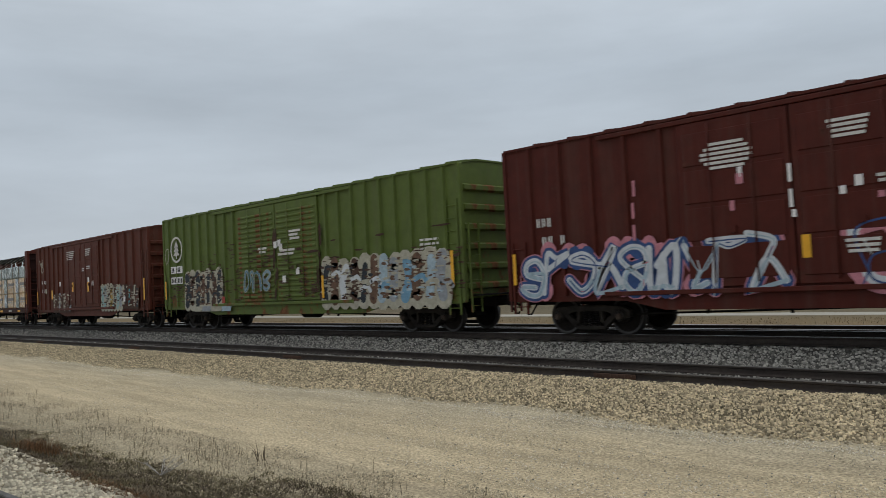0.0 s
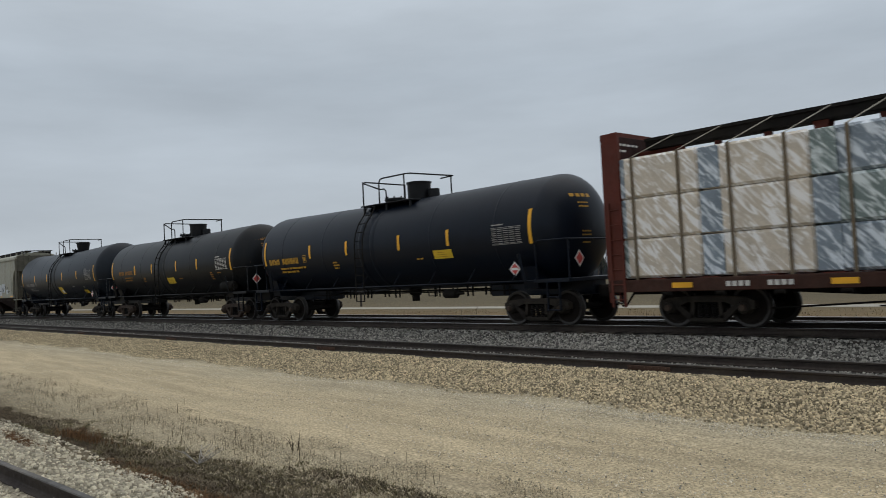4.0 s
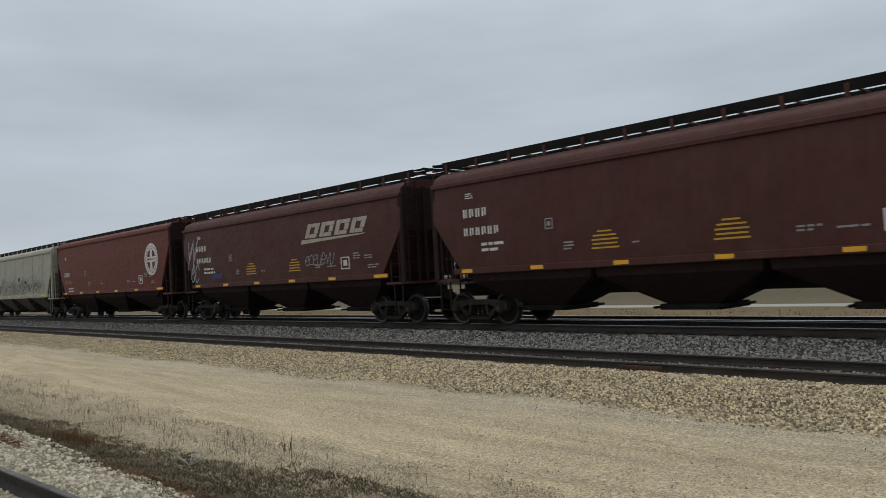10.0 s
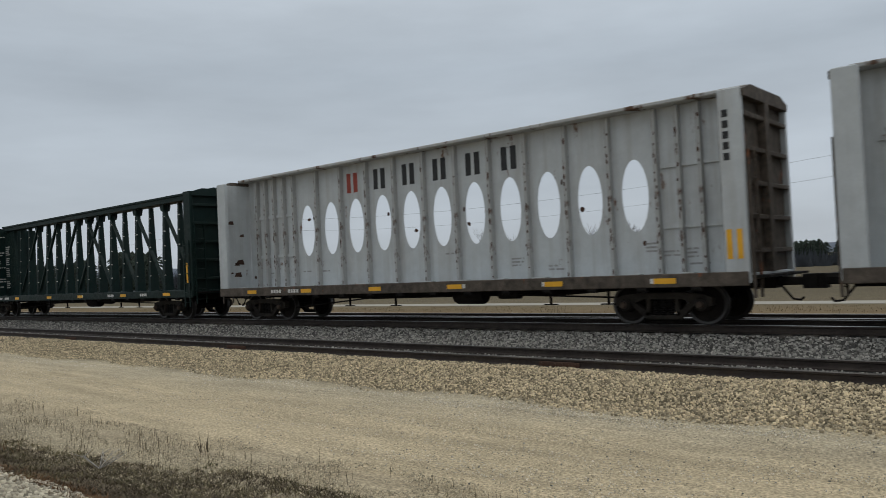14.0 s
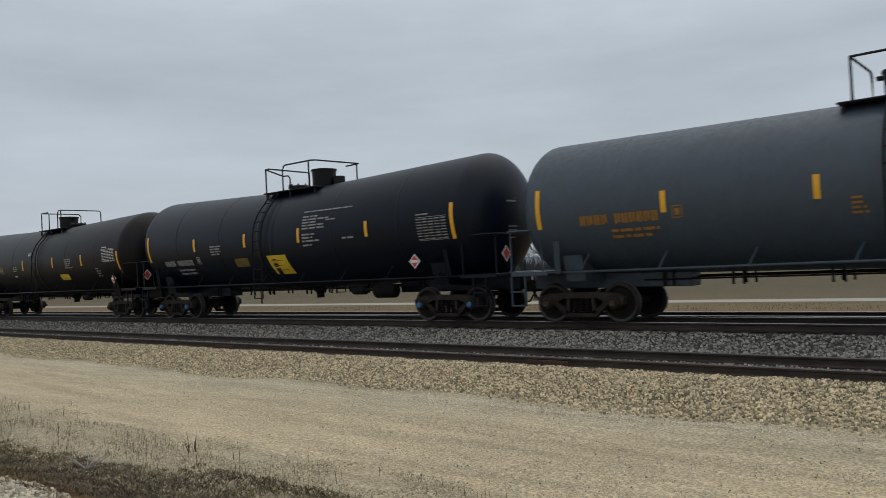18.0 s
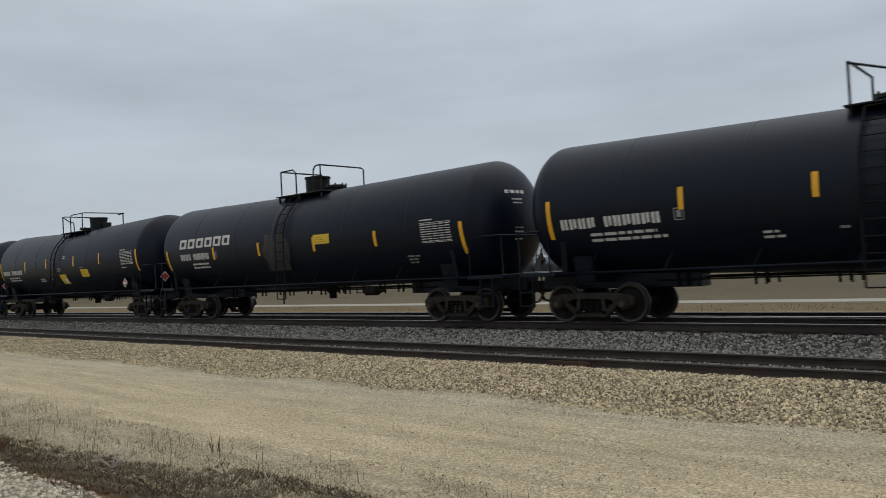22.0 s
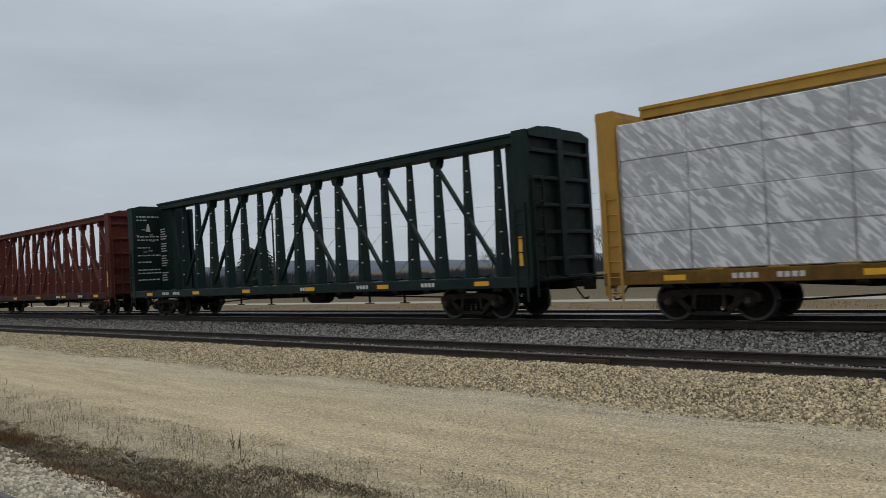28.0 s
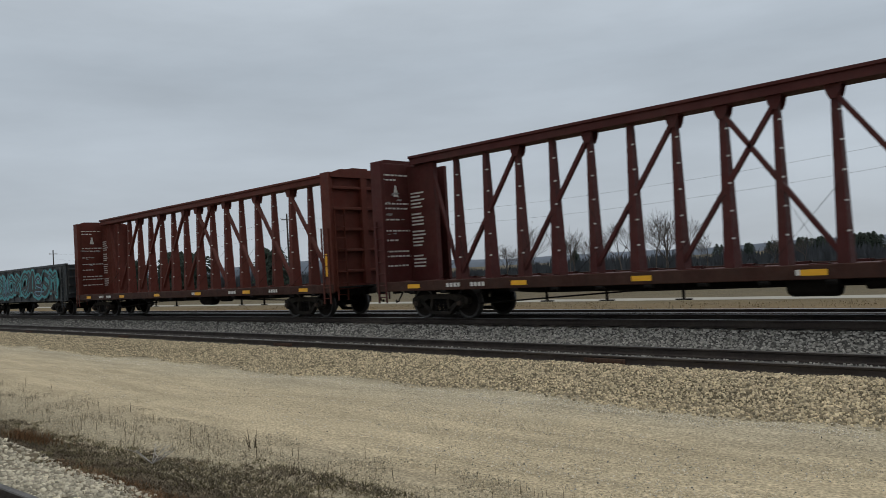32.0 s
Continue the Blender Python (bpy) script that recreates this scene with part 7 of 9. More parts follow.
def centerbeam(label, paint, sp=17.35, half=10.95, style="truss", posts=16, seed=1, text=M_WHITE, load=None, mark=True, c=0.22):
    car = thing("centerbeam_car", label, "centerbeam car", "cars of the freight train")
    rnd = random.Random(seed)
    edge = M_GRIME if style == "oval" else M_SILLY if paint is M_CBYEL else paint if paint is M_CBGREEN else M_SILLR
    # loaded red cars have bulkheads much darker than their body
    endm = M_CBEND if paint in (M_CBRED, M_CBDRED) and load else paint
    zd, zt = 1.10, (4.67 if load is lumber_load else 4.84)
    part("deck", Mesh().box(-half, half, -1.42, 1.42, zd - 0.09, zd, 0.01), paint, car)
    for s in (-1, 1):
        part("side_sill", Mesh().box(-half, half, s * 1.45 - 0.05, s * 1.45 + 0.05, zd - 0.25, zd + 0.04, 0.015), edge, car)
        stake = Mesh().prism([(-0.16, zd), (0.16, zd), (0.20, zd + 0.06), (-0.20, zd + 0.06)], "y", -0.1, 0.12).data("deck_riser", paint)
        for k in range(posts):
            x = (k - (posts - 1) / 2) * (2 * half - 1.4) / posts
            part("deck_riser", stake, None, car, at=pose(x, s * 1.38, 0))
    win = Mesh().lathe([(-0.09, 0.0), (-0.09, 0.055), (0.09, 0.055), (0.09, 0.0)], "x", (0, -1.44, zd - 0.28), 8)
    win.box(-0.11, -0.09, -1.49, -1.39, zd - 0.34, zd - 0.2).box(0.09, 0.11, -1.49, -1.39, zd - 0.34, zd - 0.2)
    win = win.data("strap_winch", M_STEEL)
    for k in range(posts):
        part("strap_winch", win, None, car, at=pose((k - (posts - 1) / 2) * (2 * half - 1.4) / posts + 0.22, 0, 0))
    part("center_sill", Mesh().prism([(-half - 0.1, zd - 0.1), (half + 0.1, zd - 0.1), (half + 0.1, 0.74), (sp / 2 - 1.6, 0.74), (sp / 2 - 3.0, 0.66), (-sp / 2 + 3.0, 0.66), (-sp / 2 + 1.6, 0.74), (-half - 0.1, 0.74)], "y", -0.25, 0.25), M_STEEL, car)
    # end bulkheads with ribs outside
    for s in (-1, 1):
        bh = Mesh().box(min(s * (half - 0.16), s * (half - 0.10)), max(s * (half - 0.16), s * (half - 0.10)), -1.46, 1.46, zd - 0.15, zt, 0.01)
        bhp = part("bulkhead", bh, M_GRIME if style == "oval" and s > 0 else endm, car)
        for y in (-1.40, 1.40):
            part("bulkhead_flange", Mesh().box(min(s * (half - 0.45), s * (half + 0.02)), max(s * (half - 0.45), s * (half + 0.02)), y - 0.07, y + 0.07, zd - 0.2, zt + 0.01, 0.015), paint, bhp)
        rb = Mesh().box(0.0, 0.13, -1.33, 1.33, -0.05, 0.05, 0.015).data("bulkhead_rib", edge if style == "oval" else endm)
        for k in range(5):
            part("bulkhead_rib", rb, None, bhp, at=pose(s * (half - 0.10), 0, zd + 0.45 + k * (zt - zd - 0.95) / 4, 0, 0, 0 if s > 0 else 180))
        part("bulkhead_post", Mesh().box(min(s * (half - 0.1), s * (half + 0.06)), max(s * (half - 0.1), s * (half + 0.06)), -0.13, 0.13, zd, zt, 0.01), edge if style == "oval" else paint, bhp)
        part("bulkhead_cap", Mesh().prism([(-1.40, zt - 0.16), (1.40, zt - 0.16), (1.40, zt - 0.02), (0.95, zt + 0.12), (-0.95, zt + 0.12), (-1.40, zt - 0.02)], "x", s * (half - 0.02) - 0.085, s * (half - 0.02) + 0.085), edge if style == "oval" else paint, bhp)
        if style != "oval":
            ladder(car, s * (half - 0.3), -1.504, 0.5, 3.0, 0.34, paint, "x")
        ladder(car, s * (half + 0.06), -1.12, 0.6, 3.6, 0.4, edge if style == "oval" else paint, "y")
        part("end_platform", Mesh().box(min(s * half, s * (half + 0.35)), max(s * half, s * (half + 0.35)), -1.3, 1.3, 1.0, 1.05), M_STEEL, car)
    zc = 4.6 if load is lumber_load else 5.04     # top of the centre beam
    if style == "truss":
        bay = 1.187
        px = [c + (k - 7.5) * bay for k in range(16)]
        tc = Mesh()
        tc.prism([(-0.34, zc), (-0.34, zc - 0.07), (-0.28, zc - 0.09), (-0.28, zc - 0.27), (0.28, zc - 0.27), (0.28, zc - 0.09), (0.34, zc - 0.07), (0.34, zc)], "x", -half + 0.5, half - 0.12)
        part("top_chord", tc, M_STEEL if load is lumber_load else paint, car)
        for k, x in enumerate(px):
            if abs(x) > half - 0.5:
                continue
            w = 0.17 if k % 2 else 0.14
            p = Mesh()
            vs = [(x + i * w * (0.42 if z > 2 else 0.72), j * (0.08 if z > 2 else 0.20), z) for z in (zd, zc - 0.3) for i, j in ((-1, -1), (1, -1), (1, 1), (-1, 1))]
            p.add(vs, [(0, 1, 2, 3), (7, 6, 5, 4), (0, 4, 5, 1), (1, 5, 6, 2), (2, 6, 7, 3), (3, 7, 4, 0)])
            po = part("post", p, paint, car)
            for z in np.arange(1.75, zc - 0.5, 0.62):
                f = (z - zd) / (zc - 0.3 - zd)
                part("strap_lug", LUG, None, po, at=pose(x + w * (0.72 - 0.3 * f), -0.20 + 0.12 * f, z))
        br = []
        for a in (0, 2, 4, 6):
            br.append((px[a], zd + 0.12, px[a + 2], zc - 0.42))
        for a in (7, 9, 11, 13):
            br.append((px[a], zc - 0.42, px[a + 2], zd + 0.12))
        br.append((px[0] - 0.9, 4.4, px[0] - 0.05, zd + 0.12))
        # solid web plate tying the beam to the rear bulkhead
        part("end_web", Mesh().box(-half + 0.165, px[0] - 0.92, -0.10, 0.10, zd, zc - 0.275, 0.01), paint, car)
        part("end_web", Mesh().box(px[15] + 0.35, half - 0.165, -0.10, 0.10, zd, zc - 0.275, 0.01), paint, car)
        if mark:
            wm = Mesh()
            for k in range(22):
                if k in (4, 5, 11, 16):
                    continue
                wm.box(-half + 0.3, -half + 0.3 + rnd.uniform(0.4, 0.62), -0.106, -0.102, 1.55 + k * 0.11, 1.60 + k * 0.11)
            part("web_stencil", wm, text, car)
        for x0, z0, x1, z1 in br:
            w = 0.06 if z0 == 4.4 else 0.10
            d = Mesh().beam((x0, -0.08, z0), (x1, -0.08, z1), w, 0.12, (0, 1, 0))
            part("diagonal_brace", d, paint, car)
            gx, gz = (x1, z1) if z1 > z0 else (x0, z0)
            if z0 != 4.4:
                for s in (-1, 1):
                    part("gusset", Mesh().prism([(gx - 0.17, gz + 0.15), (gx + 0.17, gz + 0.15), (gx + 0.13, gz - 0.02), (gx + 0.07, gz - 0.14), (gx - 0.07, gz - 0.14), (gx - 0.13, gz - 0.02)], "y", s * 0.15 - 0.012, s * 0.15 + 0.012), paint, car)
        if not load:
            for a in range(0, 15, 2):
                if abs(px[a]) < half - 1.2 and abs(px[a + 1]) < half - 1.2:
                    for i, j in ((a, a + 1), (a + 1, a)):
                        part("tie_down_cable", Mesh().tube([(px[i], -0.16, 2.75), (px[j], -1.0, 1.13)], 0.005, 4), M_STEEL, car)
    else:
        # solid beam panel pierced by tall oval windows
        no, pitch, yy = 11, 1.212, -0.24
        a0 = -5.8 - pitch / 2
        cz, rx, rz, N = 2.99, 0.345, 0.86, 40
        for k in range(no):
            cx = -5.8 + k * pitch
            outer, inner = [], []
            for i in range(N):
                a = 2 * math.pi * i / N
                ca, sa = math.cos(a), math.sin(a)
                q = min((pitch / 2) / max(abs(ca), 1e-6), ((zc - 0.05 - cz) if sa > 0 else (cz - zd)) / max(abs(sa), 1e-6))
                outer.append((cx + q * ca, cz + q * sa))
                inner.append((cx + rx * ca, cz + rz * sa))
            for c_ in [(cx + sx * pitch / 2, z) for sx in (-1, 1) for z in (zd, zc - 0.05)]:
                j = min(range(N), key=lambda i: (outer[i][0] - c_[0]) ** 2 + (outer[i][1] - c_[1]) ** 2)
                outer[j] = c_
            vs = [(a, yy, b) for a, b in outer + inner] + [(a, yy + 0.02, b) for a, b in outer + inner]
            fs = []
            for i in range(N):
                j = (i + 1) % N
                fs += [(i, j, N + j, N + i), (2 * N + i, 2 * N + j, 3 * N + j, 3 * N + i), (N + i, N + j, 3 * N + j, 3 * N + i)]
            part("beam_panel", Mesh().add(vs, fs), paint, car)
        b0 = a0 + no * pitch
        for q0, q1 in ((-half + 0.2, a0 - 0.002), (b0 + 0.002, half - 0.2)):
            part("beam_panel", Mesh().box(q0, q1, yy, yy + 0.02, zd, zc - 0.05), paint, car)
        rib = Mesh().prism([(-0.05, 0.0), (-0.045, -0.15), (0.045, -0.15), (0.05, 0.0)], "z", zd, zc - 0.1).data("beam_rib", M_CBRIB)
        flecks = Mesh()
        for x in [a0 + k * pitch for k in range(no + 1)] + [b0 + 0.55, b0 + 1.05, b0 + 1.55] + [a0 - 0.55, a0 - 1.1, a0 - 1.6, a0 - 2.1]:
            if abs(x) < half - 0.3:
                part("beam_rib", rib, None, car, at=pose(x, yy, 0))
                z = zd + 0.1
                while z < zc - 0.4:
                    if rnd.random() < 0.8:
                        blob(flecks, lambda q: 0.392, x + rnd.uniform(-0.03, 0.03), z, rnd.uniform(0.012, 0.03), rnd.uniform(0.02, 0.09), rnd, 0.002, n=7, jag=0.5)
                    z += rnd.uniform(0.1, 0.35)
        tagged(part("rust_fleck", flecks, M_RAILRUST, car, "small rust flecks along the ribs"), kind="stuff")
        for z in (2.15, 3.55):
            part("stiffener", Mesh().box(b0 + 0.07, half - 0.5, yy - 0.05, yy - 0.001, z, z + 0.1), paint, car)
            part("stiffener", Mesh().box(-half + 0.5, a0 - 0.07, yy - 0.05, yy - 0.001, z, z + 0.1), paint, car)
        part("top_chord", Mesh().box(-half + 0.12, half - 0.12, -0.66, 0.66, zc - 0.09, zc, 0.02), M_CBRIB, car)
        for k in range(6):
            x = -3.75 + k * 1.24
            part("lettering", Mesh().box(x, x + 0.19, yy - 0.006, yy - 0.002, 4.05, 4.68).box(x + 0.31, x + 0.5, yy - 0.006, yy - 0.002, 4.05, 4.68), M_REDTXT if k == 0 else M_BLACKTXT, car, "faded red block letter" if k == 0 else "black block letter")
        m = Mesh()
        for k in range(5):
            m.box(half - 0.37, half - 0.25, -1.478, -1.474, 3.4 + k * 0.22, 3.55 + k * 0.22)
        part("end_lettering", m, M_BLACKTXT, car)
        for k in range(30):
            small_print(car, lambda z: 0.242, rnd.uniform(-half + 0.6, half - 1.2), rnd.uniform(1.3, 1.9), 0.5, rnd.randint(1, 3), 0.09, M_GREYTXT, seed * 50 + k) if k % 3 == 0 else None
        rm = Mesh()
        for k in range(16):
            blob(rm, lambda q: 0.242, rnd.uniform(-half + 0.3, half - 0.3), rnd.uniform(1.2, 3.6), rnd.uniform(0.03, 0.09), rnd.uniform(0.03, 0.09), rnd, 0.003, n=9, jag=0.5)
        part("rust_spot", rm, M_RAILRUST, car, "rust spots on the beam panel")
        for k in range(14):
            bm_ = Mesh()
            xf = -half + 0.165
            y, z, d = rnd.uniform(-1.2, 1.2), rnd.uniform(1.4, 4.5), rnd.uniform(0.05, 0.2)
            bm_.add([(xf, y - d, z - d * 0.4), (xf, y + d, z - d * 0.5), (xf, y + d * 0.7, z + d * 0.6), (xf, y - d * 0.6, z + d * 0.4)], [(0, 1, 2, 3)])
            part("rust_blotch", bm_, M_RAILRUST, car, "rust blotches on the bulkhead")
    # yellow squares and stencils on the sill
    for k in range(6):
        x = -half + 1.6 + k * (2 * half - 3.6) / 5 + rnd.uniform(-0.2, 0.2)
        part("reflector_stripe", Mesh().box(x, x + 0.5, -1.51, -1.503, zd - 0.17, zd - 0.05), M_YELLOW, car, "yellow reflective stripe")
    for x in (-half + 3.0, -half + 3.9, 1.5, 4.4, 7.2):
        m = Mesh()
        for k in range(4):
            m.box(x + k * 0.14, x + k * 0.14 + 0.10, -1.508, -1.503, zd - 0.16, zd - 0.05)
        part("sill_stencil", m, M_WHITE, car)
    for x in ((half - 0.40, half - 0.19) if style == "oval" else (half - 0.37,)):
        part("reflector_stripe", Mesh().box(x, x + 0.11, -1.48, -1.473, 1.4, 2.0 if style == "oval" else 2.15), M_YELLOW, car, "yellow reflective stripe")
    if mark:
        # stencils on the bulkhead's inner face, row by row
        xf = -half + 0.165
        rows = [(4.45, 1.0), (4.3, 0.5), (3.55, 1.1), (3.4, 0.9), (3.05, 0.6), (2.7, 1.1), (2.4, 0.55), (2.05, 1.0), (1.9, 1.1), (1.6, 0.9)]
        for z, w in rows:
            m = Mesh()
            y = -1.15
            while y < -1.15 + w:
                d = rnd.uniform(0.08, 0.2)
                m.add([(xf, y, z), (xf, y + d, z), (xf, y + d, z + 0.05), (xf, y, z + 0.05)], [(0, 1, 2, 3)])
                y += d + 0.04
            part("bulkhead_stencil", m, text, car)
        m = Mesh()
        m.add([(xf, -0.72, 3.8), (xf, -0.52, 3.8), (xf, -0.58, 4.15), (xf, -0.66, 4.15)], [(0, 1, 2, 3)])
        part("bulkhead_mark", m, text, car)
        m = Mesh()
        for k in range(9):       # scuffed paint where the packs have rubbed
            y, z, d = rnd.uniform(-1.2, -0.3), rnd.uniform(2.6, 3.9), rnd.uniform(0.03, 0.09)
            m.add([(xf + 0.002 + k * 0.0004, y - d * 2, z), (xf + 0.002 + k * 0.0004, y + d, z - d * 0.4), (xf + 0.002 + k * 0.0004, y + d * 2, z + d * 0.5), (xf + 0.002 + k * 0.0004, y - d * 0.5, z + d * 0.6)], [(0, 1, 2, 3)])
        part("scuff_mark", m, M_GREYTXT, car, "pale scuffed paint")
    # brake gear
    part("air_reservoir", Mesh().lathe([(-0.5, 0.0), (-0.5, 0.2), (-0.42, 0.24), (0.42, 0.24), (0.5, 0.2), (0.5, 0)], "x", (1.6, -0.75, 0.72), 14), M_STEEL, car)
    part("brake_cylinder", Mesh().lathe([(-0.35, 0.0), (-0.35, 0.15), (0.3, 0.15), (0.34, 0.05), (0.8, 0.04)], "x", (2.9, -0.7, 0.76), 12), M_STEEL, car)
    rg = Mesh().tube([(-sp / 2 + 1.3, -0.8, 0.42), (-2.5, -0.8, 0.68), (3.0, -0.8, 0.72), (sp / 2 - 1.3, -0.8, 0.62)], 0.022, 5)
    for x in (-5.0, -3.2, -1.2, 4.2, 5.8):
        rg.box(x - 0.025, x + 0.025, -0.85, -0.8, 0.45, 0.9)
        rg.box(x - 0.2, x + 0.2, -0.85, -0.8, 0.45, 0.48)
    part("brake_rigging", rg, M_STEEL, car)
    if load:
        load(car, half, zd + 0.06, zt, rnd)
    for s in (-1, 1):
        add_truck(car, s * sp / 2)
    add_couplers(car, half + 0.05, half + 0.85)
    return car


def lumber_load(car, half, z0, zt, rnd):
    """Shrink-wrapped lumber packs in three tiers on both sides of the beam, strapped down; each pack shows a blue-grey lap of wrap at its rear end."""
    n, w = 9, 2.4
    tan = car["label"].find("tan") >= 0
    for side in (-1, 1):
        y0, y1 = (-1.36, -0.46) if side < 0 else (0.46, 1.36)
        for k in range(n):
            x = -half + 0.05 + k * w
            front = k >= 4
            if tan:
                tones = (M_LUMBERG, M_LUMBERG, M_LUMBERG) if k in (0, 1, 6, 7, 8) else (M_WRAPB, M_WRAPGN, M_WRAPB)
            elif k == 3:
                tones = (M_LUMBERG, M_LUMBERR, M_LUMBERR)
            else:
                tones = (M_LUMBER if k else M_LUMBERG, M_LUMBER if k else M_LUMBERR, M_WRAPGN if front else M_LUMBERG)
            hgt = (0.93, 0.96, (0.72 + 0.05 * (k % 2)) if front else 0.98 - 0.02 * k)
            end = min(x + w, half - 0.2)
            z = z0
            for t in range(3):
                b = Mesh().box(x + 0.012, end - 0.012, y0 + rnd.uniform(-0.02, 0.02), y1, z + 0.012, z + hgt[t], 0.06)
                bo = part("lumber_pack", b, tones[t], car, "shrink-wrapped pack of sawn lumber")
                if side < 0 and not (front and t == 2):
                    part("wrap_end_panel", Mesh().box(x + 0.014, x + 0.50, -1.396, -1.36, z + 0.03, z + hgt[t] - 0.02, 0.012), M_WRAPB if (k + t) % 4 else M_WRAPGN, bo, "blue-grey plastic wrap")
                    if tones[t] in (M_LUMBER, M_LUMBERG, M_LUMBERR) and not tan:
                        e = x + 0.72 + rnd.uniform(0, 0.15)
                        for c, d, wd, mm in ((0.52, 0.74, 1.25, M_PRINT), (0.38, 0.46, 0.95, M_BLUETXT)):
                            pm = Mesh()
                            pm.add([(e + i, -1.392, z + j * hgt[t]) for i, j in ((0.0, c), (wd * 0.6, c + 0.02), (wd, c + 0.05), (wd + 0.05, d), (wd * 0.5, d - 0.03), (0.08, d))], [(0, 1, 4, 5), (1, 2, 3, 4)])
                            part("wrap_print", pm, mm, bo)
                z += hgt[t]
            if side < 0:
                for q in (0.30, 0.80):
                    a = x + w * q
                    if a > half - 0.3:
                        continue
                    sm = M_YSTRAP if (k, q) in ((0, 0.30), (4, 0.80)) and not tan else M_STRAPD
                    part("tie_down_strap", Mesh().box(a - 0.035, a + 0.035, -1.412, -1.400, z0 - 0.15, z), sm, car)
                    part("tie_down_strap", Mesh().beam((a, -1.40, z), (a + 0.55, -0.36, zt - 0.1), 0.05, 0.012), M_YSTRAP if sm is M_YSTRAP else M_STRAP, car)


def wrapped_load(car, half, z0, zt, rnd):
    """White-wrapped bundles stacked up to the beam."""
    L = 2 * half - 1.0
    n = 13
    w = L / n
    for side in (-1, 1):
        for k in range(n):
            x = -L / 2 + k * w
            z = z0
            for t in range(4):
                h = 0.835
                y0, y1 = (-1.36, -0.46) if side < 0 else (0.46, 1.36)
                part("wrapped_pack", Mesh().box(x + 0.002, x + w - 0.002, y0 - 0.01 * (t % 2), y1, z + 0.002, z + h, 0.018), M_WRAPW, car, "white plastic-wrapped pack")
                z += h
            if side < 0:
                part("tie_down_strap", Mesh().tube([(x, -1.39, z0 - 0.05), (x, -1.39, z), (x + 0.05, -0.5, zt - 0.2)], 0.012, 4), M_WRAPW, car)


# ---------------------------------------------------------------- gondola
def gondola(label, seed=3):
    car = thing("gondola_car", label, "gondola car", "cars of the freight train")
    h, zb, zt = 8.0, 1.0, 2.75
    part("floor", Mesh().box(-h, h, -1.42, 1.42, zb, zb + 0.08), M_GOND, car)
    for s in (-1, 1):
        part("side_wall", Mesh().box(-h, h, s * 1.45 - 0.04, s * 1.45 + 0.04, zb - 0.15, zt, 0.01), M_GOND, car)
        part("end_wall", Mesh().box(s * h - 0.04, s * h + 0.04, -1.41, 1.41, zb, zt + 0.05, 0.01), M_GOND, car)
        part("top_rail", Mesh().box(-h - 0.05, h + 0.05, s * 1.47 - 0.08, s * 1.47 + 0.08, zt - 0.02, zt + 0.12, 0.02), M_GOND, car)
        for k in range(12):
            x = -h + 0.6 + k * (2 * h - 1.2) / 11
            part("side_post", Mesh().prism([(x - 0.08, s * 1.49), (x - 0.05, s * 1.56), (x + 0.05, s * 1.56), (x + 0.08, s * 1.49)], "z", zb - 0.1, zt - 0.02), M_GOND, car)
        for k in range(4):
            part("end_rib", Mesh().box(min(s * h, s * (h + 0.12)), max(s * h, s * (h + 0.12)), -1.4, 1.4, zb + 0.2 + k * 0.42, zb + 0.32 + k * 0.42, 0.02), M_GOND, car)
        ladder(car, s * (h - 0.3), -1.58, 0.5, 2.6, 0.4, M_GOND, "x")
    part("center_sill", Mesh().box(-h - 0.1, h + 0.1, -0.3, 0.3, 0.72, 1.0, 0.02), M_STEEL, car)
    graffiti(car, lambda z: 1.56, -7.2, 6.6, 1.1, 2.6, [M_GOND, M_GOND, G_TEAL, G_SKY, M_GOND], 21, 12, "teal and sky-blue graffiti along the side")
    for s in (-1, 1):
        add_truck(car, s * 5.7)
    add_couplers(car, h + 0.1, h + 0.75)
    return car


# ---------------------------------------------------------------- the train
RY = 17.0            # centre line of the main track
SPEED = 22.2         # metres a second
TRAIN = []           # (car, its place along the track at the clip's start)


def put(car, s):
    TRAIN.append((car, s))
    return car


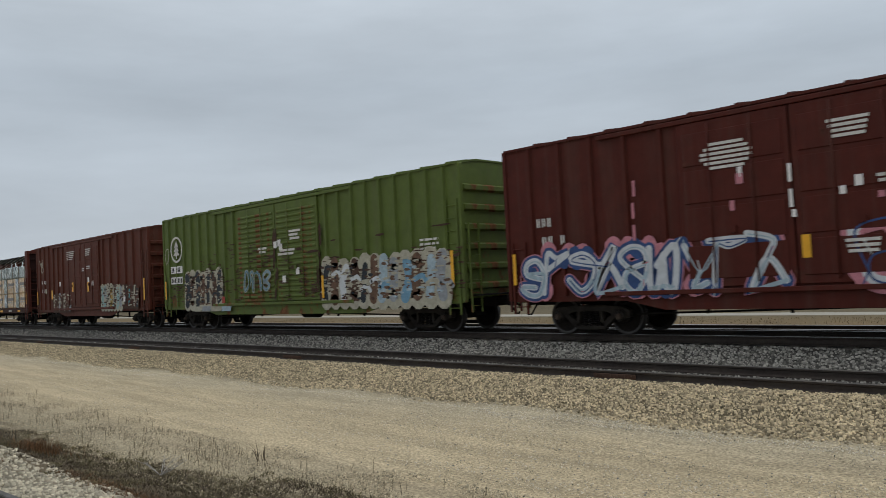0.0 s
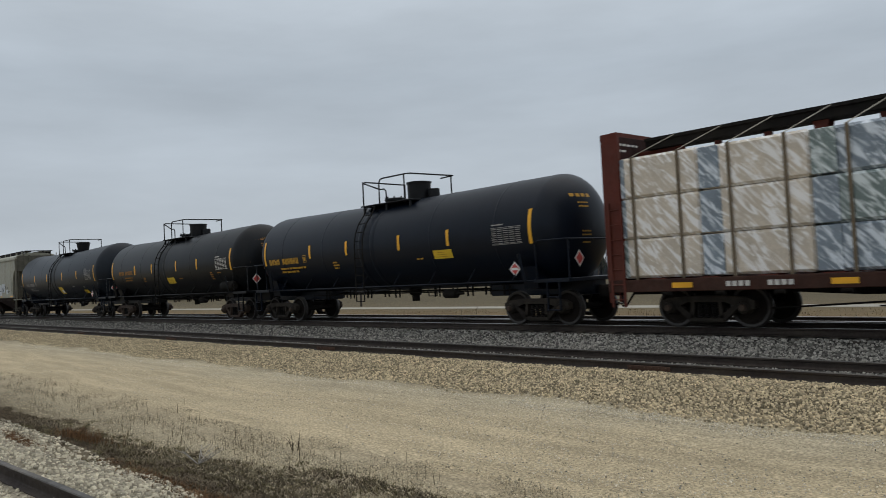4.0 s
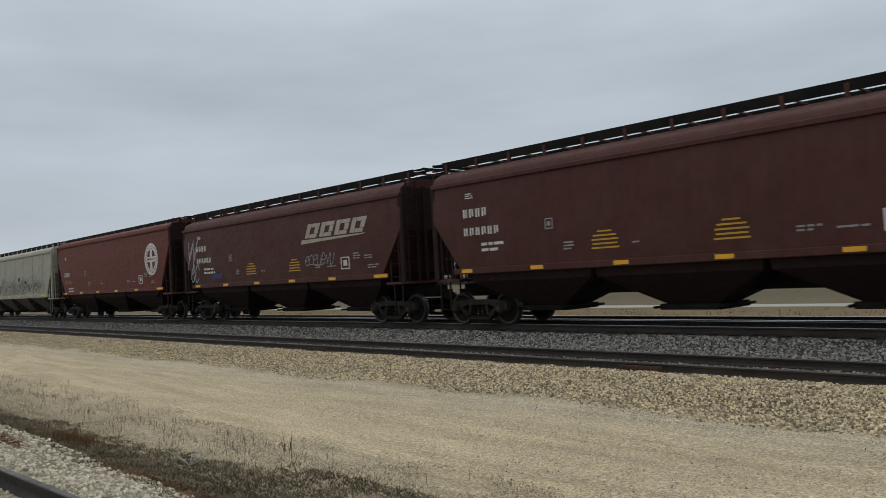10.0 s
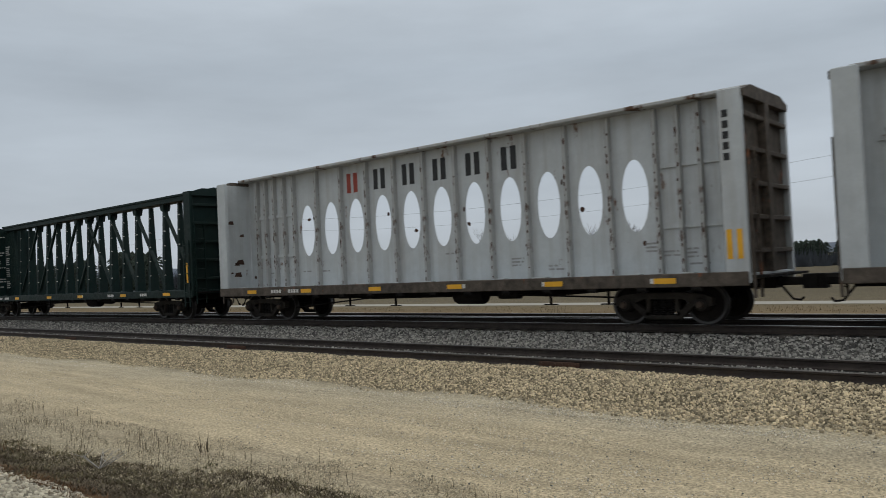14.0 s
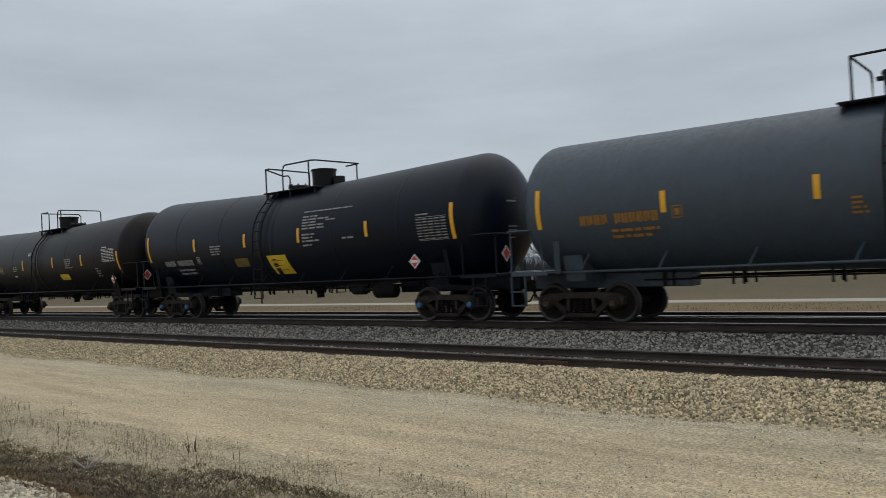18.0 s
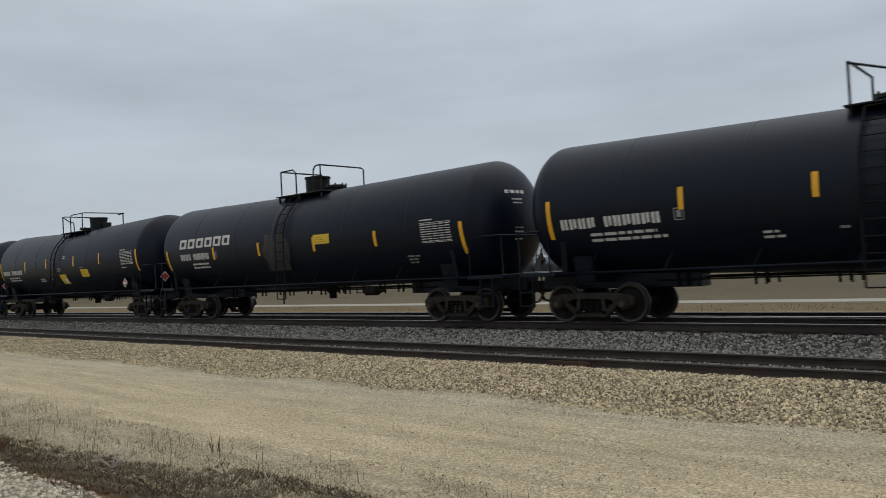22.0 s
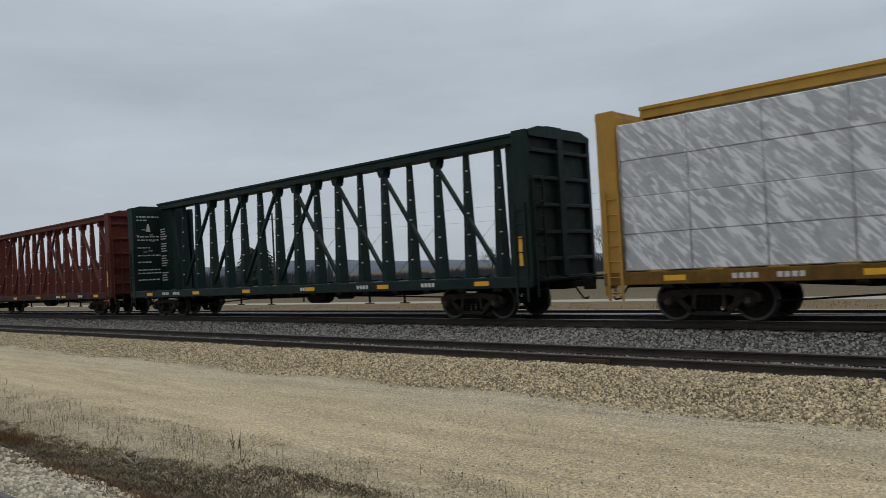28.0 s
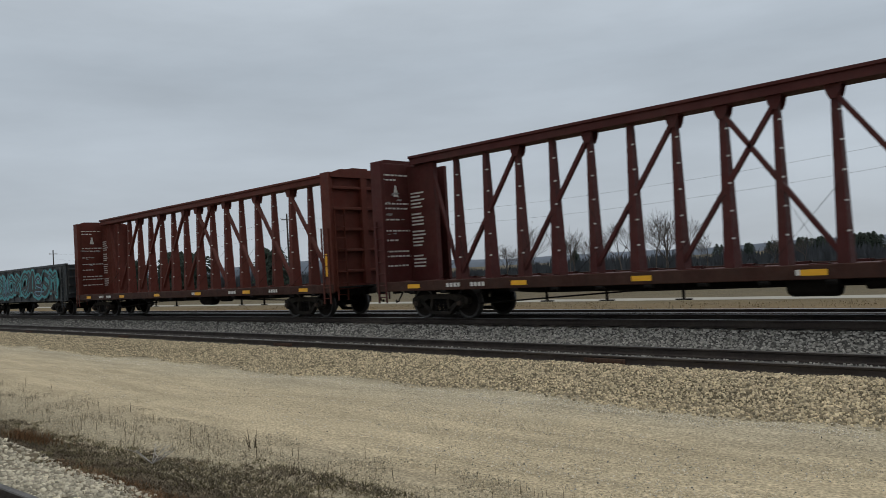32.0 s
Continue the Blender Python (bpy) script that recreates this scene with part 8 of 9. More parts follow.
def markings_boxcars(c0, c1, c2):
    S = lambda z: 1.562
    # maroon car: two sprayed pieces, stencils
    graffiti(c0, S, -8.8, -2.1, 0.86, 2.3, [G_PINK, G_WHITE, G_BLUE, G_WHITE, G_SKYP], 4, 9, "white and navy graffiti with a pink halo", 0.24)
    graffiti(c0, S, -0.9, 5.6, 0.88, 2.6, [G_PINK, G_WHITE, G_PINK, G_BLUE], 8, 6, "pink and white graffiti", 0.22)
    stencil(c0, S, -8.1, 2.72, 3, 0.22, M_WHITE, 0.75)
    stencil(c0, S, -7.95, 2.26, 4, 0.22, M_WHITE, 0.85, gaps=(2,))
    for x0, z, w, rows in ((-3.68, 4.05, 1.2, 6), (-1.1, 4.12, 0.75, 4), (-0.3, 3.0, 0.8, 2), (-0.9, 1.85, 0.6, 3)):
        m = Mesh()
        for k in range(rows):
            d = (0.12 * abs(k - rows / 2 + 0.5)) if rows > 4 else 0.06 * k
            patch(m, S, x0 + d * w * 0.6, x0 + w - d * w * 0.6, z - k * 0.1, z - k * 0.1 + 0.06, off=0.045, steps=1)
        part("small_print", m, M_WHITE, c0)
    rnd = random.Random(70)
    for k in range(9):
        x, z, w = rnd.uniform(-3.3, 0.0), rnd.uniform(2.3, 3.4), rnd.uniform(0.08, 0.16)
        part("paper_tag", Mesh().box(x, x + w, -1.60, -1.596, z, z + rnd.uniform(0.1, 0.24)), M_PLACARD if k % 3 else G_PINK, c0)
    for x, z in ((-5.35, 2.2), (-5.35, 2.7), (-5.3, 3.2), (-1.86, 2.6), (-1.86, 3.1)):
        part("seal_strip", Mesh().box(x, x + 0.07, -1.61, -1.606, z, z + 0.36), G_PINK if x < -5 else M_PLACARD, c0)
    part("reflector_stripe", Mesh().box(-1.68, -1.52, -1.605, -1.6, 1.6, 2.05), M_YELLOW, c0, "yellow reflective stripe")
    # green car
    tree_emblem(c1, -7.8, 3.44, 0.54)
    m = Mesh()
    for x in (-8.37, -7.81):
        for z in (2.42, 1.96):
            m.box(x, x + 0.5, -1.572, -1.568, z, z + 0.3)
    part("number_panel", m, M_PLACARD, c1, "white number panels")
    for x in (-8.37, -7.81):
        for z in (2.42, 1.96):
            for k in range(2 if z > 2.4 else 3):
                part("number_bar", Mesh().box(x + 0.07 + k * 0.14, x + 0.16 + k * 0.14, -1.576, -1.573, z + 0.05, z + 0.25), M_BLACKTXT, c1)
    worn_piece(c1, S, -7.1, -4.0, 0.98, 2.5, [G_PALE, G_INK, G_RUST, G_INK, G_BROWN], 12, 7, "weathered black, brown and cream graffiti")
    for x0, x1, mm in ((-6.35, -5.75, G_PALE), (-5.7, -5.0, G_GREY), (-4.95, -4.3, G_PALE), (-4.1, -3.4, G_SKYP)):
        m = Mesh()
        patch(m, lambda z: 1.56, x0, x1, 0.76, 0.97, slant=0.3, off=0.02, steps=1)
        part("graffiti", m, mm, c1, "pale spray paint on the sill")
    scrawl(c1, S, -8.98, -8.6, 2.85, 3.6, G_PALE, 41, 1, 0.035, "thin pale tag")
    part("red_tag", Mesh().box(-4.02, -3.79, -1.59, -1.586, 1.08, 1.33), G_RED, c1, "red paint square")
    graffiti(c1, lambda z: 1.60, -2.3, -0.5, 1.35, 2.3, [M_GREEN, G_SKY, G_PALE, M_GREEN], 13, 3, "faded blue graffiti on the door", 0.2, False)
    worn_piece(c1, S, 2.65, 5.6, 0.98, 2.5, [G_PALE, G_INK, G_BROWN, G_WHITE, G_RUST], 14, 6, "white, black and brown graffiti")
    worn_piece(c1, S, 5.5, 8.7, 0.98, 2.5, [G_PALE, G_SKYP, G_GREY, G_SKY, G_BROWN], 19, 6, "white and pale blue graffiti")
    rnd = random.Random(77)
    # level streaks of rust where the paint has flaked, thickest low on each panel
    m = Mesh()
    ribs = [-8.6 + k * 0.7 for k in range(8)] + [-3.1, -2.0, -1.0, 0.2, 1.2, 2.0] + [2.9 + k * 0.7 for k in range(9)]
    for k, p0 in enumerate(ribs):
        crest = rnd.uniform(2.2, 3.5) if abs(p0 + 2.5) < 3.5 else rnd.uniform(1.6, 2.6)
        for _ in range(26):
            x, z = p0 + rnd.uniform(0.1, 0.62), 1.15 + (crest - 1.15) * rnd.random() ** 0.8
            blob(m, lambda q: 1.566 if not -2.75 < x < 2.5 else 1.596, x, z, rnd.uniform(0.04, 0.2), rnd.uniform(0.008, 0.026), rnd, 0.003, rnd.randrange(2), 8, 0.6)
    tagged(part("flaking_rust", m, [M_RUSTB, G_RUST], c1, "level streaks of brown rust through the paint"), kind="stuff")
    spots = [(rnd.uniform(-5.2, 8.6), rnd.gauss(2.2, 0.5)) for _ in range(50)] + [(x_ + rnd.gauss(0, 0.06), rnd.uniform(1.2, 3.6)) for x_ in (-0.1, 2.55) for _ in range(14)]
    for x, z in spots:
        m = Mesh()
        tall = abs(x + 0.1) < 0.2 or abs(x - 2.55) < 0.2
        blob(m, lambda q: 1.565 if not -2.75 < x < 2.5 else 1.594, x, z, rnd.uniform(0.03, 0.08) if tall else rnd.uniform(0.05, 0.32), rnd.uniform(0.1, 0.3) if tall else rnd.uniform(0.012, 0.055), rnd, 0.003, jag=0.6)
        part("rust_patch", m, M_RUSTB, c1, "brown rust patch")
    for x0, z, w, rows in ((0.75, 3.5, 0.8, 3), (-1.3, 3.0, 0.8, 2), (0.1, 2.85, 1.1, 2)):
        m = Mesh()
        for k in range(rows):
            patch(m, lambda q: 1.60, x0 + rnd.uniform(0, 0.2), x0 + w - rnd.uniform(0, 0.2), z - k * 0.13, z - k * 0.13 + 0.08, off=0.006, steps=1)
        part("small_print", m, M_WHITE, c1)
    small_print(c1, S, 7.5, 2.7, 1.1, 8, 0.13, M_WHITE, 7)
    part("reflector_stripe", Mesh().box(2.66, 2.78, -1.61, -1.604, 1.15, 1.9), M_YELLOW, c1, "yellow reflective stripe")
    for x, z in ((-0.15, 3.0), (0.1, 3.05), (0.35, 1.75), (1.2, 2.0), (0.2, 2.9)):
        part("paper_tag", Mesh().box(x, x + 0.2, -1.61, -1.606, z, z + 0.24), M_PLACARD, c1)
    # oxide red car
    worn_piece(c2, S, -4.75, -1.95, 0.98, 1.95, [G_RUST, G_PALE, G_RUST, G_GREY, M_BROWN], 15, 7, "faded white graffiti")
    worn_piece(c2, S, 2.2, 4.8, 1.0, 2.25, [G_PALE, G_TEALP, G_GREY, G_PALE, G_OCHRE, G_RUST], 16, 7, "cream and teal graffiti")
    worn_piece(c2, S, 4.8, 6.6, 1.05, 2.15, [G_RUST, G_PALE, G_INK, G_TEAL, M_BROWN], 17, 6, "cream and black graffiti")
    m = Mesh()
    stroke(m, S, [(-6.42 + 0.19 * math.cos(a * 0.7), 3.34 + 0.16 * math.sin(a * 0.7)) for a in range(10)], 0.06, 0.02, 0, True)
    stroke(m, S, [(-6.85, 3.9), (-6.6, 3.5), (-6.52, 3.78), (-6.42, 3.52), (-6.3, 3.92)], 0.06, 0.022, 0, True)
    part("graffiti", m, G_PALE, c2, "pale sprayed doodle")
    for x0, z, w, rows in ((-2.36, 4.1, 1.2, 5), (0.27, 4.1, 0.75, 4), (-0.2, 3.1, 0.3, 2), (0.4, 3.2, 0.5, 2)):
        m = Mesh()
        for k in range(rows):
            patch(m, S, x0, x0 + w * (1 - 0.08 * k), z - k * 0.1, z - k * 0.1 + 0.05, off=0.045, steps=1)
        part("small_print", m, M_WHITE, c2)
    stencil(c2, S, -6.6, 2.5, 4, 0.2, M_WHITE, 1.0, gaps=(1,))
    stencil(c2, S, -6.6, 2.0, 4, 0.2, M_WHITE, 1.0, gaps=(1,))
    for x, z, mm in ((-3.6, 2.3, M_PLACARD), (-1.7, 1.95, M_YELLOW), (0.5, 1.9, M_YELLOW), (0.55, 2.4, M_PLACARD), (1.1, 2.2, M_PLACARD), (-5.9, 1.95, G_PALE), (-4.9, 1.6, M_YELLOW), (5.0, 1.3, M_PLACARD)):
        part("paper_tag", Mesh().box(x, x + 0.22, -1.61, -1.606, z, z + (0.5 if mm is M_YELLOW else 0.25)), mm, c2)


def build_train():
    r14 = lambda a, b, n: [a + k * (b - a) / (n - 1) for k in range(n)]
    c0 = put(box_car("maroon boxcar with white and pink graffiti", M_MAROON, 14.0, 18.2, (-4.2, -1.8, 0.65), r14(-8.3, -4.6, 5), r14(1.1, 8.4, 7), corrugated=False), -0.0)
    c1 = put(box_car("olive green boxcar with rust and graffiti", M_GREEN, 14.1, 18.25, (-2.75, -0.1, 2.5), r14(-8.6, -3.1, 9), r14(2.9, 8.5, 9)), -19.91)
    c2 = put(box_car("oxide red boxcar with faded graffiti", M_BROWN, 12.05, 15.2, (-2.85, -0.45, 1.95), r14(-7.0, -3.3, 6), r14(2.4, 6.9, 6), zt=4.66, corrugated=False), -38.3)
    markings_boxcars(c0, c1, c2)
    put(centerbeam("oxide red centerbeam car loaded with wrapped lumber", M_CBRED, load=lumber_load, seed=3), -58.74)
    put(centerbeam("oxide red centerbeam car carrying tan lumber bundles", M_CBRED, load=lumber_load, seed=4), -82.87)
    put(tank_car("black tank car with yellow stencils", M_TANK, 13.2, (-6.6, -4.5, 2.2, 0.22), 7.62, M_YTXT, 2, (2.2, 3.13), (2.34, 2.82), (6.9, 3.7, 1.42), ((3.0, 3.82, 1.98, 2.24, "y"),),
                 (5.5, 6.6, 2.25, 2.7), minor=((-2.3, 2.1, 0.4, 3, 0.1), (2.2, 2.0, 0.3, 1, 0.1)), placard=(6.1, 1.55), r=1.45, slope=0.008), -103.1)
    put(tank_car("rust-stained black tank car with yellow stencils", M_TANKRU, 12.6, (-5.86, -3.97, 2.35, 0.2), 7.62, M_OTXT, 3, (2.17, 3.1), (2.33, 2.81), (6.9, 3.68, 1.45), ((0.23, 1.06, 1.76, 2.05, "y"),),
                 (5.52, 6.6, 2.25, 2.7), M_WHITE, (6.1, 1.53), rusty=True, r=1.45, slope=0.012, minor=((4.9, 2.1, 0.35, 4, 0.09), (5.6, 2.08, 0.3, 1, 0.1), (1.6, 1.95, 0.4, 1, 0.08), (-2.6, 2.1, 0.3, 3, 0.08))), -119.86)
    put(tank_car("faded blue-black tank car", M_TANKB, 13.55, (-6.6, -4.7, 2.16, 0.2), text=M_GREYTXT, seed=4, span=(7.46, 4.4, 1.6), panels=((0.44, 1.3, 1.54, 1.98, "w"), (4.77, 5.5, 1.52, 1.73, "y")), table=(5.86, 6.97, 2.33, 2.86),
                 placard=(6.06, 1.46), slope=0.02, minor=((-1.8, 1.92, 0.6, 1, 0.1), (3.3, 1.95, 0.5, 1, 0.08), (5.1, 1.9, 0.3, 2, 0.08))), -136.96)
    put(hopper_car("grimy pale grey covered hopper with bubble graffiti", M_HOPGD, 13.5, 3, 8.25, 5, None, M_BLACKTXT, 9, M_HOPEND, True, "bubble", curved=True, eave=4.33, rise=0.46, lift=0.58), -154.99)
    put(hopper_car("mineral red covered hopper with an ochre paint splash", M_HOPR, 13.0, 3, 7.65, 6, "bars", tag="splash"), -172.38)
    put(hopper_car("mineral red covered hopper with a ring emblem", M_HOPR, 13.4, 3, 8.3, 7, "ring", text=M_YTXT, curved=True, upright=True, eave=4.38, rise=0.42, lift=0.50), -189.67)
    put(hopper_car("mineral red covered hopper", M_HOPR, 13.0, 3, 7.65, 8, "bars"), -206.89)
    put(hopper_car("plain dark red covered hopper", M_HOPR2, 12.9, 3, 7.65, 9, None), -223.72)
    put(hopper_car("mineral red covered hopper with pale graffiti outlines", M_HOPR2, 13.0, 3, 7.65, 10, "bars", tag="outline"), -240.57)
    put(hopper_car("bright mineral red covered hopper with a ring emblem", M_HOPR3, 13.4, 3, 8.2, 11, "ring", curved=True, eave=4.40, rise=0.42, lift=0.48), -258.0)
    put(hopper_car("long grimy grey covered hopper with scribbles", M_HOPG, 16.4, 4, 9.45, 12, None, M_BLACKTXT, 8, M_GRIME, False, "scrawl", eave=4.30, rise=0.46, lift=0.60), -277.14)
    put(centerbeam("white centerbeam car with oval windows", M_CBWHITE, 14.8, 9.4, "oval", 14, 5, mark=False), -297.74)
    put(centerbeam("rust-flecked white centerbeam car with oval windows", M_CBWHITE, 14.5, 9.3, "oval", 14, 6, mark=False), -318.14)
    put(centerbeam("empty dark green centerbeam car", M_CBGREEN, half=11.1, seed=7), -340.4)
    put(tank_car("cream tank car with a terracotta band", M_CREAM, 10.6, (-5.1, -3.6, 2.28, 0.2), 6.48, M_BLACKTXT, 20, (1.7, 2.52), (2.05, 2.5), (5.66, 3.1, 1.6), ((-2.62, -1.84, 2.1, 2.4, "d"),), (4.06, 5.1, 2.05, 2.65), M_BLUETXT,
                 (5.22, 1.54), (-1.5, 1.5), sill_paint=M_CREAM, r=1.42, slope=0.004, rusty=True, minor=((-4.8, 2.0, 1.2, 2, 0.13), (-2.5, 1.9, 0.7, 4, 0.12), (3.0, 2.3, 1.0, 2, 0.15), (3.4, 1.95, 0.4, 3, 0.09)), box_mark=False), -359.93)
    put(tank_car("glossy black tank car with a full-length top walkway", M_TANKGLOSS, 13.5, (-6.57, -4.7, 2.12, 0.22), seed=6, ends=(2.4, 3.33), inner=(2.37, 2.85), span=(7.54, 4.45, 1.52), panels=((3.23, 3.97, 2.17, 2.62, "y"),),
                 table=(5.79, 6.97, 2.1, 2.66), placard=(6.72, 1.5), full_walkway=True, r=1.60, slope=0.008, minor=((-3.4, 2.0, 0.5, 2, 0.1), (-2.1, 1.95, 0.8, 3, 0.12), (2.7, 2.05, 1.2, 3, 0.12), (4.3, 2.05, 0.7, 2, 0.12))), -376.1)
    put(tank_car("slate grey tank car with orange stencils", M_TANKG, 13.8, (-6.5, -4.6, 2.25, 0.22), text=M_OTXT, seed=7, ends=(2.24, 3.17), inner=(2.4, 2.86), span=(7.6, 4.48, 1.47), table=(6.13, 7.2, 2.28, 2.76), placard=(6.68, 1.58),
                 slope=0.012, flipped=True, minor=((-0.9, 2.35, 0.3, 4, 0.09), (5.1, 2.0, 0.3, 1, 0.1))), -393.97)
    put(tank_car("black tank car with blue bearing caps", M_TANK, 13.5, (-6.6, -4.7, 1.98, 0.2), text=M_GREYTXT, seed=8, ends=(2.2, 3.14), inner=(2.45, 2.9), span=(7.57, 4.4, 1.4), blue=True, panels=((-0.33, 0.76, 1.5, 2.12, "y"), (-2.12, -1.37, 1.82, 2.1, "d")),
                 table=(6.33, 7.4, 2.22, 2.82), placard=(6.0, 1.67), slope=0.03, r=1.62, minor=((1.6, 3.36, 2.2, 1, 0.07), (1.6, 3.2, 1.2, 5, 0.09), (2.7, 3.05, 0.5, 1, 0.08), (1.6, 2.65, 0.9, 3, 0.1), (1.6, 2.32, 0.6, 1, 0.1), (-3.4, 2.55, 0.8, 4, 0.09), (3.4, 2.45, 0.5, 1, 0.1))), -411.75)
    put(tank_car("brownish black tank car", M_TANKBR, 13.65, (-7.28, -4.64, 2.22, 0.24), seed=9, ends=(1.9, 2.78), inner=(2.3, 2.78), span=(7.64, 4.47, 1.64), panels=((2.11, 2.96, 1.73, 1.99, "y"),), table=(6.37, 7.45, 2.4, 2.9), table_mat=M_WHITE,
                 placard=(6.88, 1.67), flipped=True, minor=((-2.8, 2.45, 0.6, 3, 0.09), (-2.8, 2.0, 0.4, 1, 0.1), (2.9, 2.6, 0.8, 5, 0.09), (-1.0, 3.05, 0.4, 2, 0.08), (5.6, 2.1, 0.4, 4, 0.1))), -429.58)
    put(tank_car("black tank car with a large yellow panel", M_TANK, 13.65, (-6.68, -4.86, 1.88, 0.22), seed=10, text=M_GREYTXT, ends=(2.15, 3.06), inner=(2.44, 2.9), span=(7.59, 4.45, 1.44), blue=True, panels=((-0.28, 0.74, 1.48, 2.12, "y"), (-2.3, -1.51, 1.82, 2.12, "d")),
                 table=(6.36, 7.45, 2.36, 2.78), placard=(6.05, 1.67), slope=0.03, r=1.62, minor=((1.65, 3.08, 2.2, 1, 0.07), (1.65, 2.92, 1.4, 5, 0.09), (1.65, 2.4, 1.9, 1, 0.1), (1.65, 2.28, 0.9, 3, 0.1), (-3.7, 2.5, 0.9, 4, 0.09))), -447.51)
    put(tank_car("dusty brown-black tank car", M_TANKBR, 13.8, (-7.35, -4.9, 2.2, 0.24), seed=11, ends=(1.92, 2.78), inner=(2.31, 2.77), span=(7.6, 4.57, 1.53), panels=((2.59, 3.31, 2.36, 2.76, "y"),), table=(6.4, 7.5, 2.4, 2.88), table_mat=M_WHITE,
                 placard=(6.9, 1.69), minor=((-3.6, 2.35, 0.8, 2, 0.09), (0.5, 3.1, 0.4, 2, 0.08), (0.3, 2.35, 0.6, 3, 0.1), (2.7, 2.1, 0.6, 4, 0.1), (5.9, 2.2, 0.4, 3, 0.1), (1.5, 2.05, 0.5, 1, 0.1))), -465.31)
    put(tank_car("black tank car with two yellow panels", M_TANK, 13.65, (-7.2, -4.67, 2.23, 0.24), seed=12, ends=(2.03, 2.94), inner=(2.46, 2.94), span=(7.51, 4.19, 1.54), panels=((-0.15, 0.72, 1.65, 2.14, "w"), (2.14, 2.94, 1.93, 2.3, "y")), table=(6.16, 7.25, 2.37, 2.94), table_mat=M_WHITE,
                 placard=(5.94, 1.58), minor=((-0.2, 2.35, 0.6, 2, 0.1), (0.5, 2.95, 0.4, 2, 0.08), (2.15, 2.38, 0.6, 1, 0.08), (-2.6, 1.85, 0.5, 2, 0.1), (-1.2, 1.85, 0.3, 1, 0.1)), tags=((3.2, 4.3, 1.75, 2.0, 5),)), -483.25)
    put(tank_car("black tank car with a white block emblem", M_TANK, 13.6, (-6.6, -4.6, 2.27, 0.24), seed=13, ends=(1.84, 2.7), inner=(2.23, 2.68), span=(7.58, 4.29, 1.48), emblem=True, panels=((1.5, 2.27, 2.44, 2.74, "y"),), table=(6.12, 7.25, 2.22, 2.74), table_mat=M_WHITE,
                 spill=True, slope=0.012, flipped=True, minor=((-1.2, 2.25, 0.5, 1, 0.1), (-1.1, 2.05, 0.8, 4, 0.1), (5.4, 1.85, 0.5, 3, 0.09))), -501.11)
    put(tank_car("black tank car with a pale yellow panel", M_TANK, 13.8, (-7.4, -4.75, 2.28, 0.23), seed=14, ends=(2.04, 2.95), inner=(2.47, 2.95), span=(7.69, 4.27, 1.59), panels=((-0.17, 0.66, 1.66, 2.13, "w"), (2.24, 3.02, 1.95, 2.3, "y")), table=(6.3, 7.4, 2.37, 2.88), table_mat=M_WHITE,
                 placard=(6.08, 1.57), minor=((-0.25, 2.38, 0.6, 2, 0.1), (0.4, 2.95, 0.4, 2, 0.08), (2.25, 2.38, 0.6, 1, 0.08), (-2.6, 1.95, 0.6, 2, 0.1), (-1.2, 1.9, 0.4, 1, 0.1), (6.3, 2.2, 0.4, 1, 0.08))), -518.97)
    put(tank_car("blue-black tank car with a spray-painted tag", M_TANKB, 13.8, (-6.66, -4.53, 2.16, 0.22), seed=15, ends=(2.21, 3.14), inner=(2.41, 2.9), span=(7.54, 4.52, 1.43), panels=((0.45, 1.31, 1.56, 2.03, "w"), (2.26, 3.05, 1.79, 2.06, "o")), table=(5.89, 7.0, 2.4, 2.9),
                 placard=(6.1, 1.57), tags=((-4.1, -2.2, 1.68, 2.12, 6), (-0.4, 0.5, 1.72, 2.22, 3)), rusty=True, minor=((-1.9, 1.95, 0.8, 1, 0.1), (3.2, 2.05, 0.7, 1, 0.08), (5.2, 2.0, 0.3, 1, 0.08))), -536.92)
    put(tank_car("dull blue-black tank car", M_TANKB, 13.7, (-6.65, -4.58, 2.17, 0.18), text=M_GREYTXT, seed=16, ends=(2.2, 3.12), inner=(2.41, 2.89), span=(7.52, 4.53, 1.55), panels=((0.46, 1.23, 1.54, 2.04, "w"), (2.29, 3.1, 1.79, 2.03, "o")), table=(5.99, 7.05, 2.38, 2.9),
                 placard=(6.07, 1.58), rusty=True, minor=((-2.0, 1.95, 0.7, 2, 0.07), (3.2, 2.05, 0.8, 1, 0.07), (5.1, 2.05, 0.4, 2, 0.07)), blots=((1.5, 2.0, 1.8, 2.0),)), -554.83)
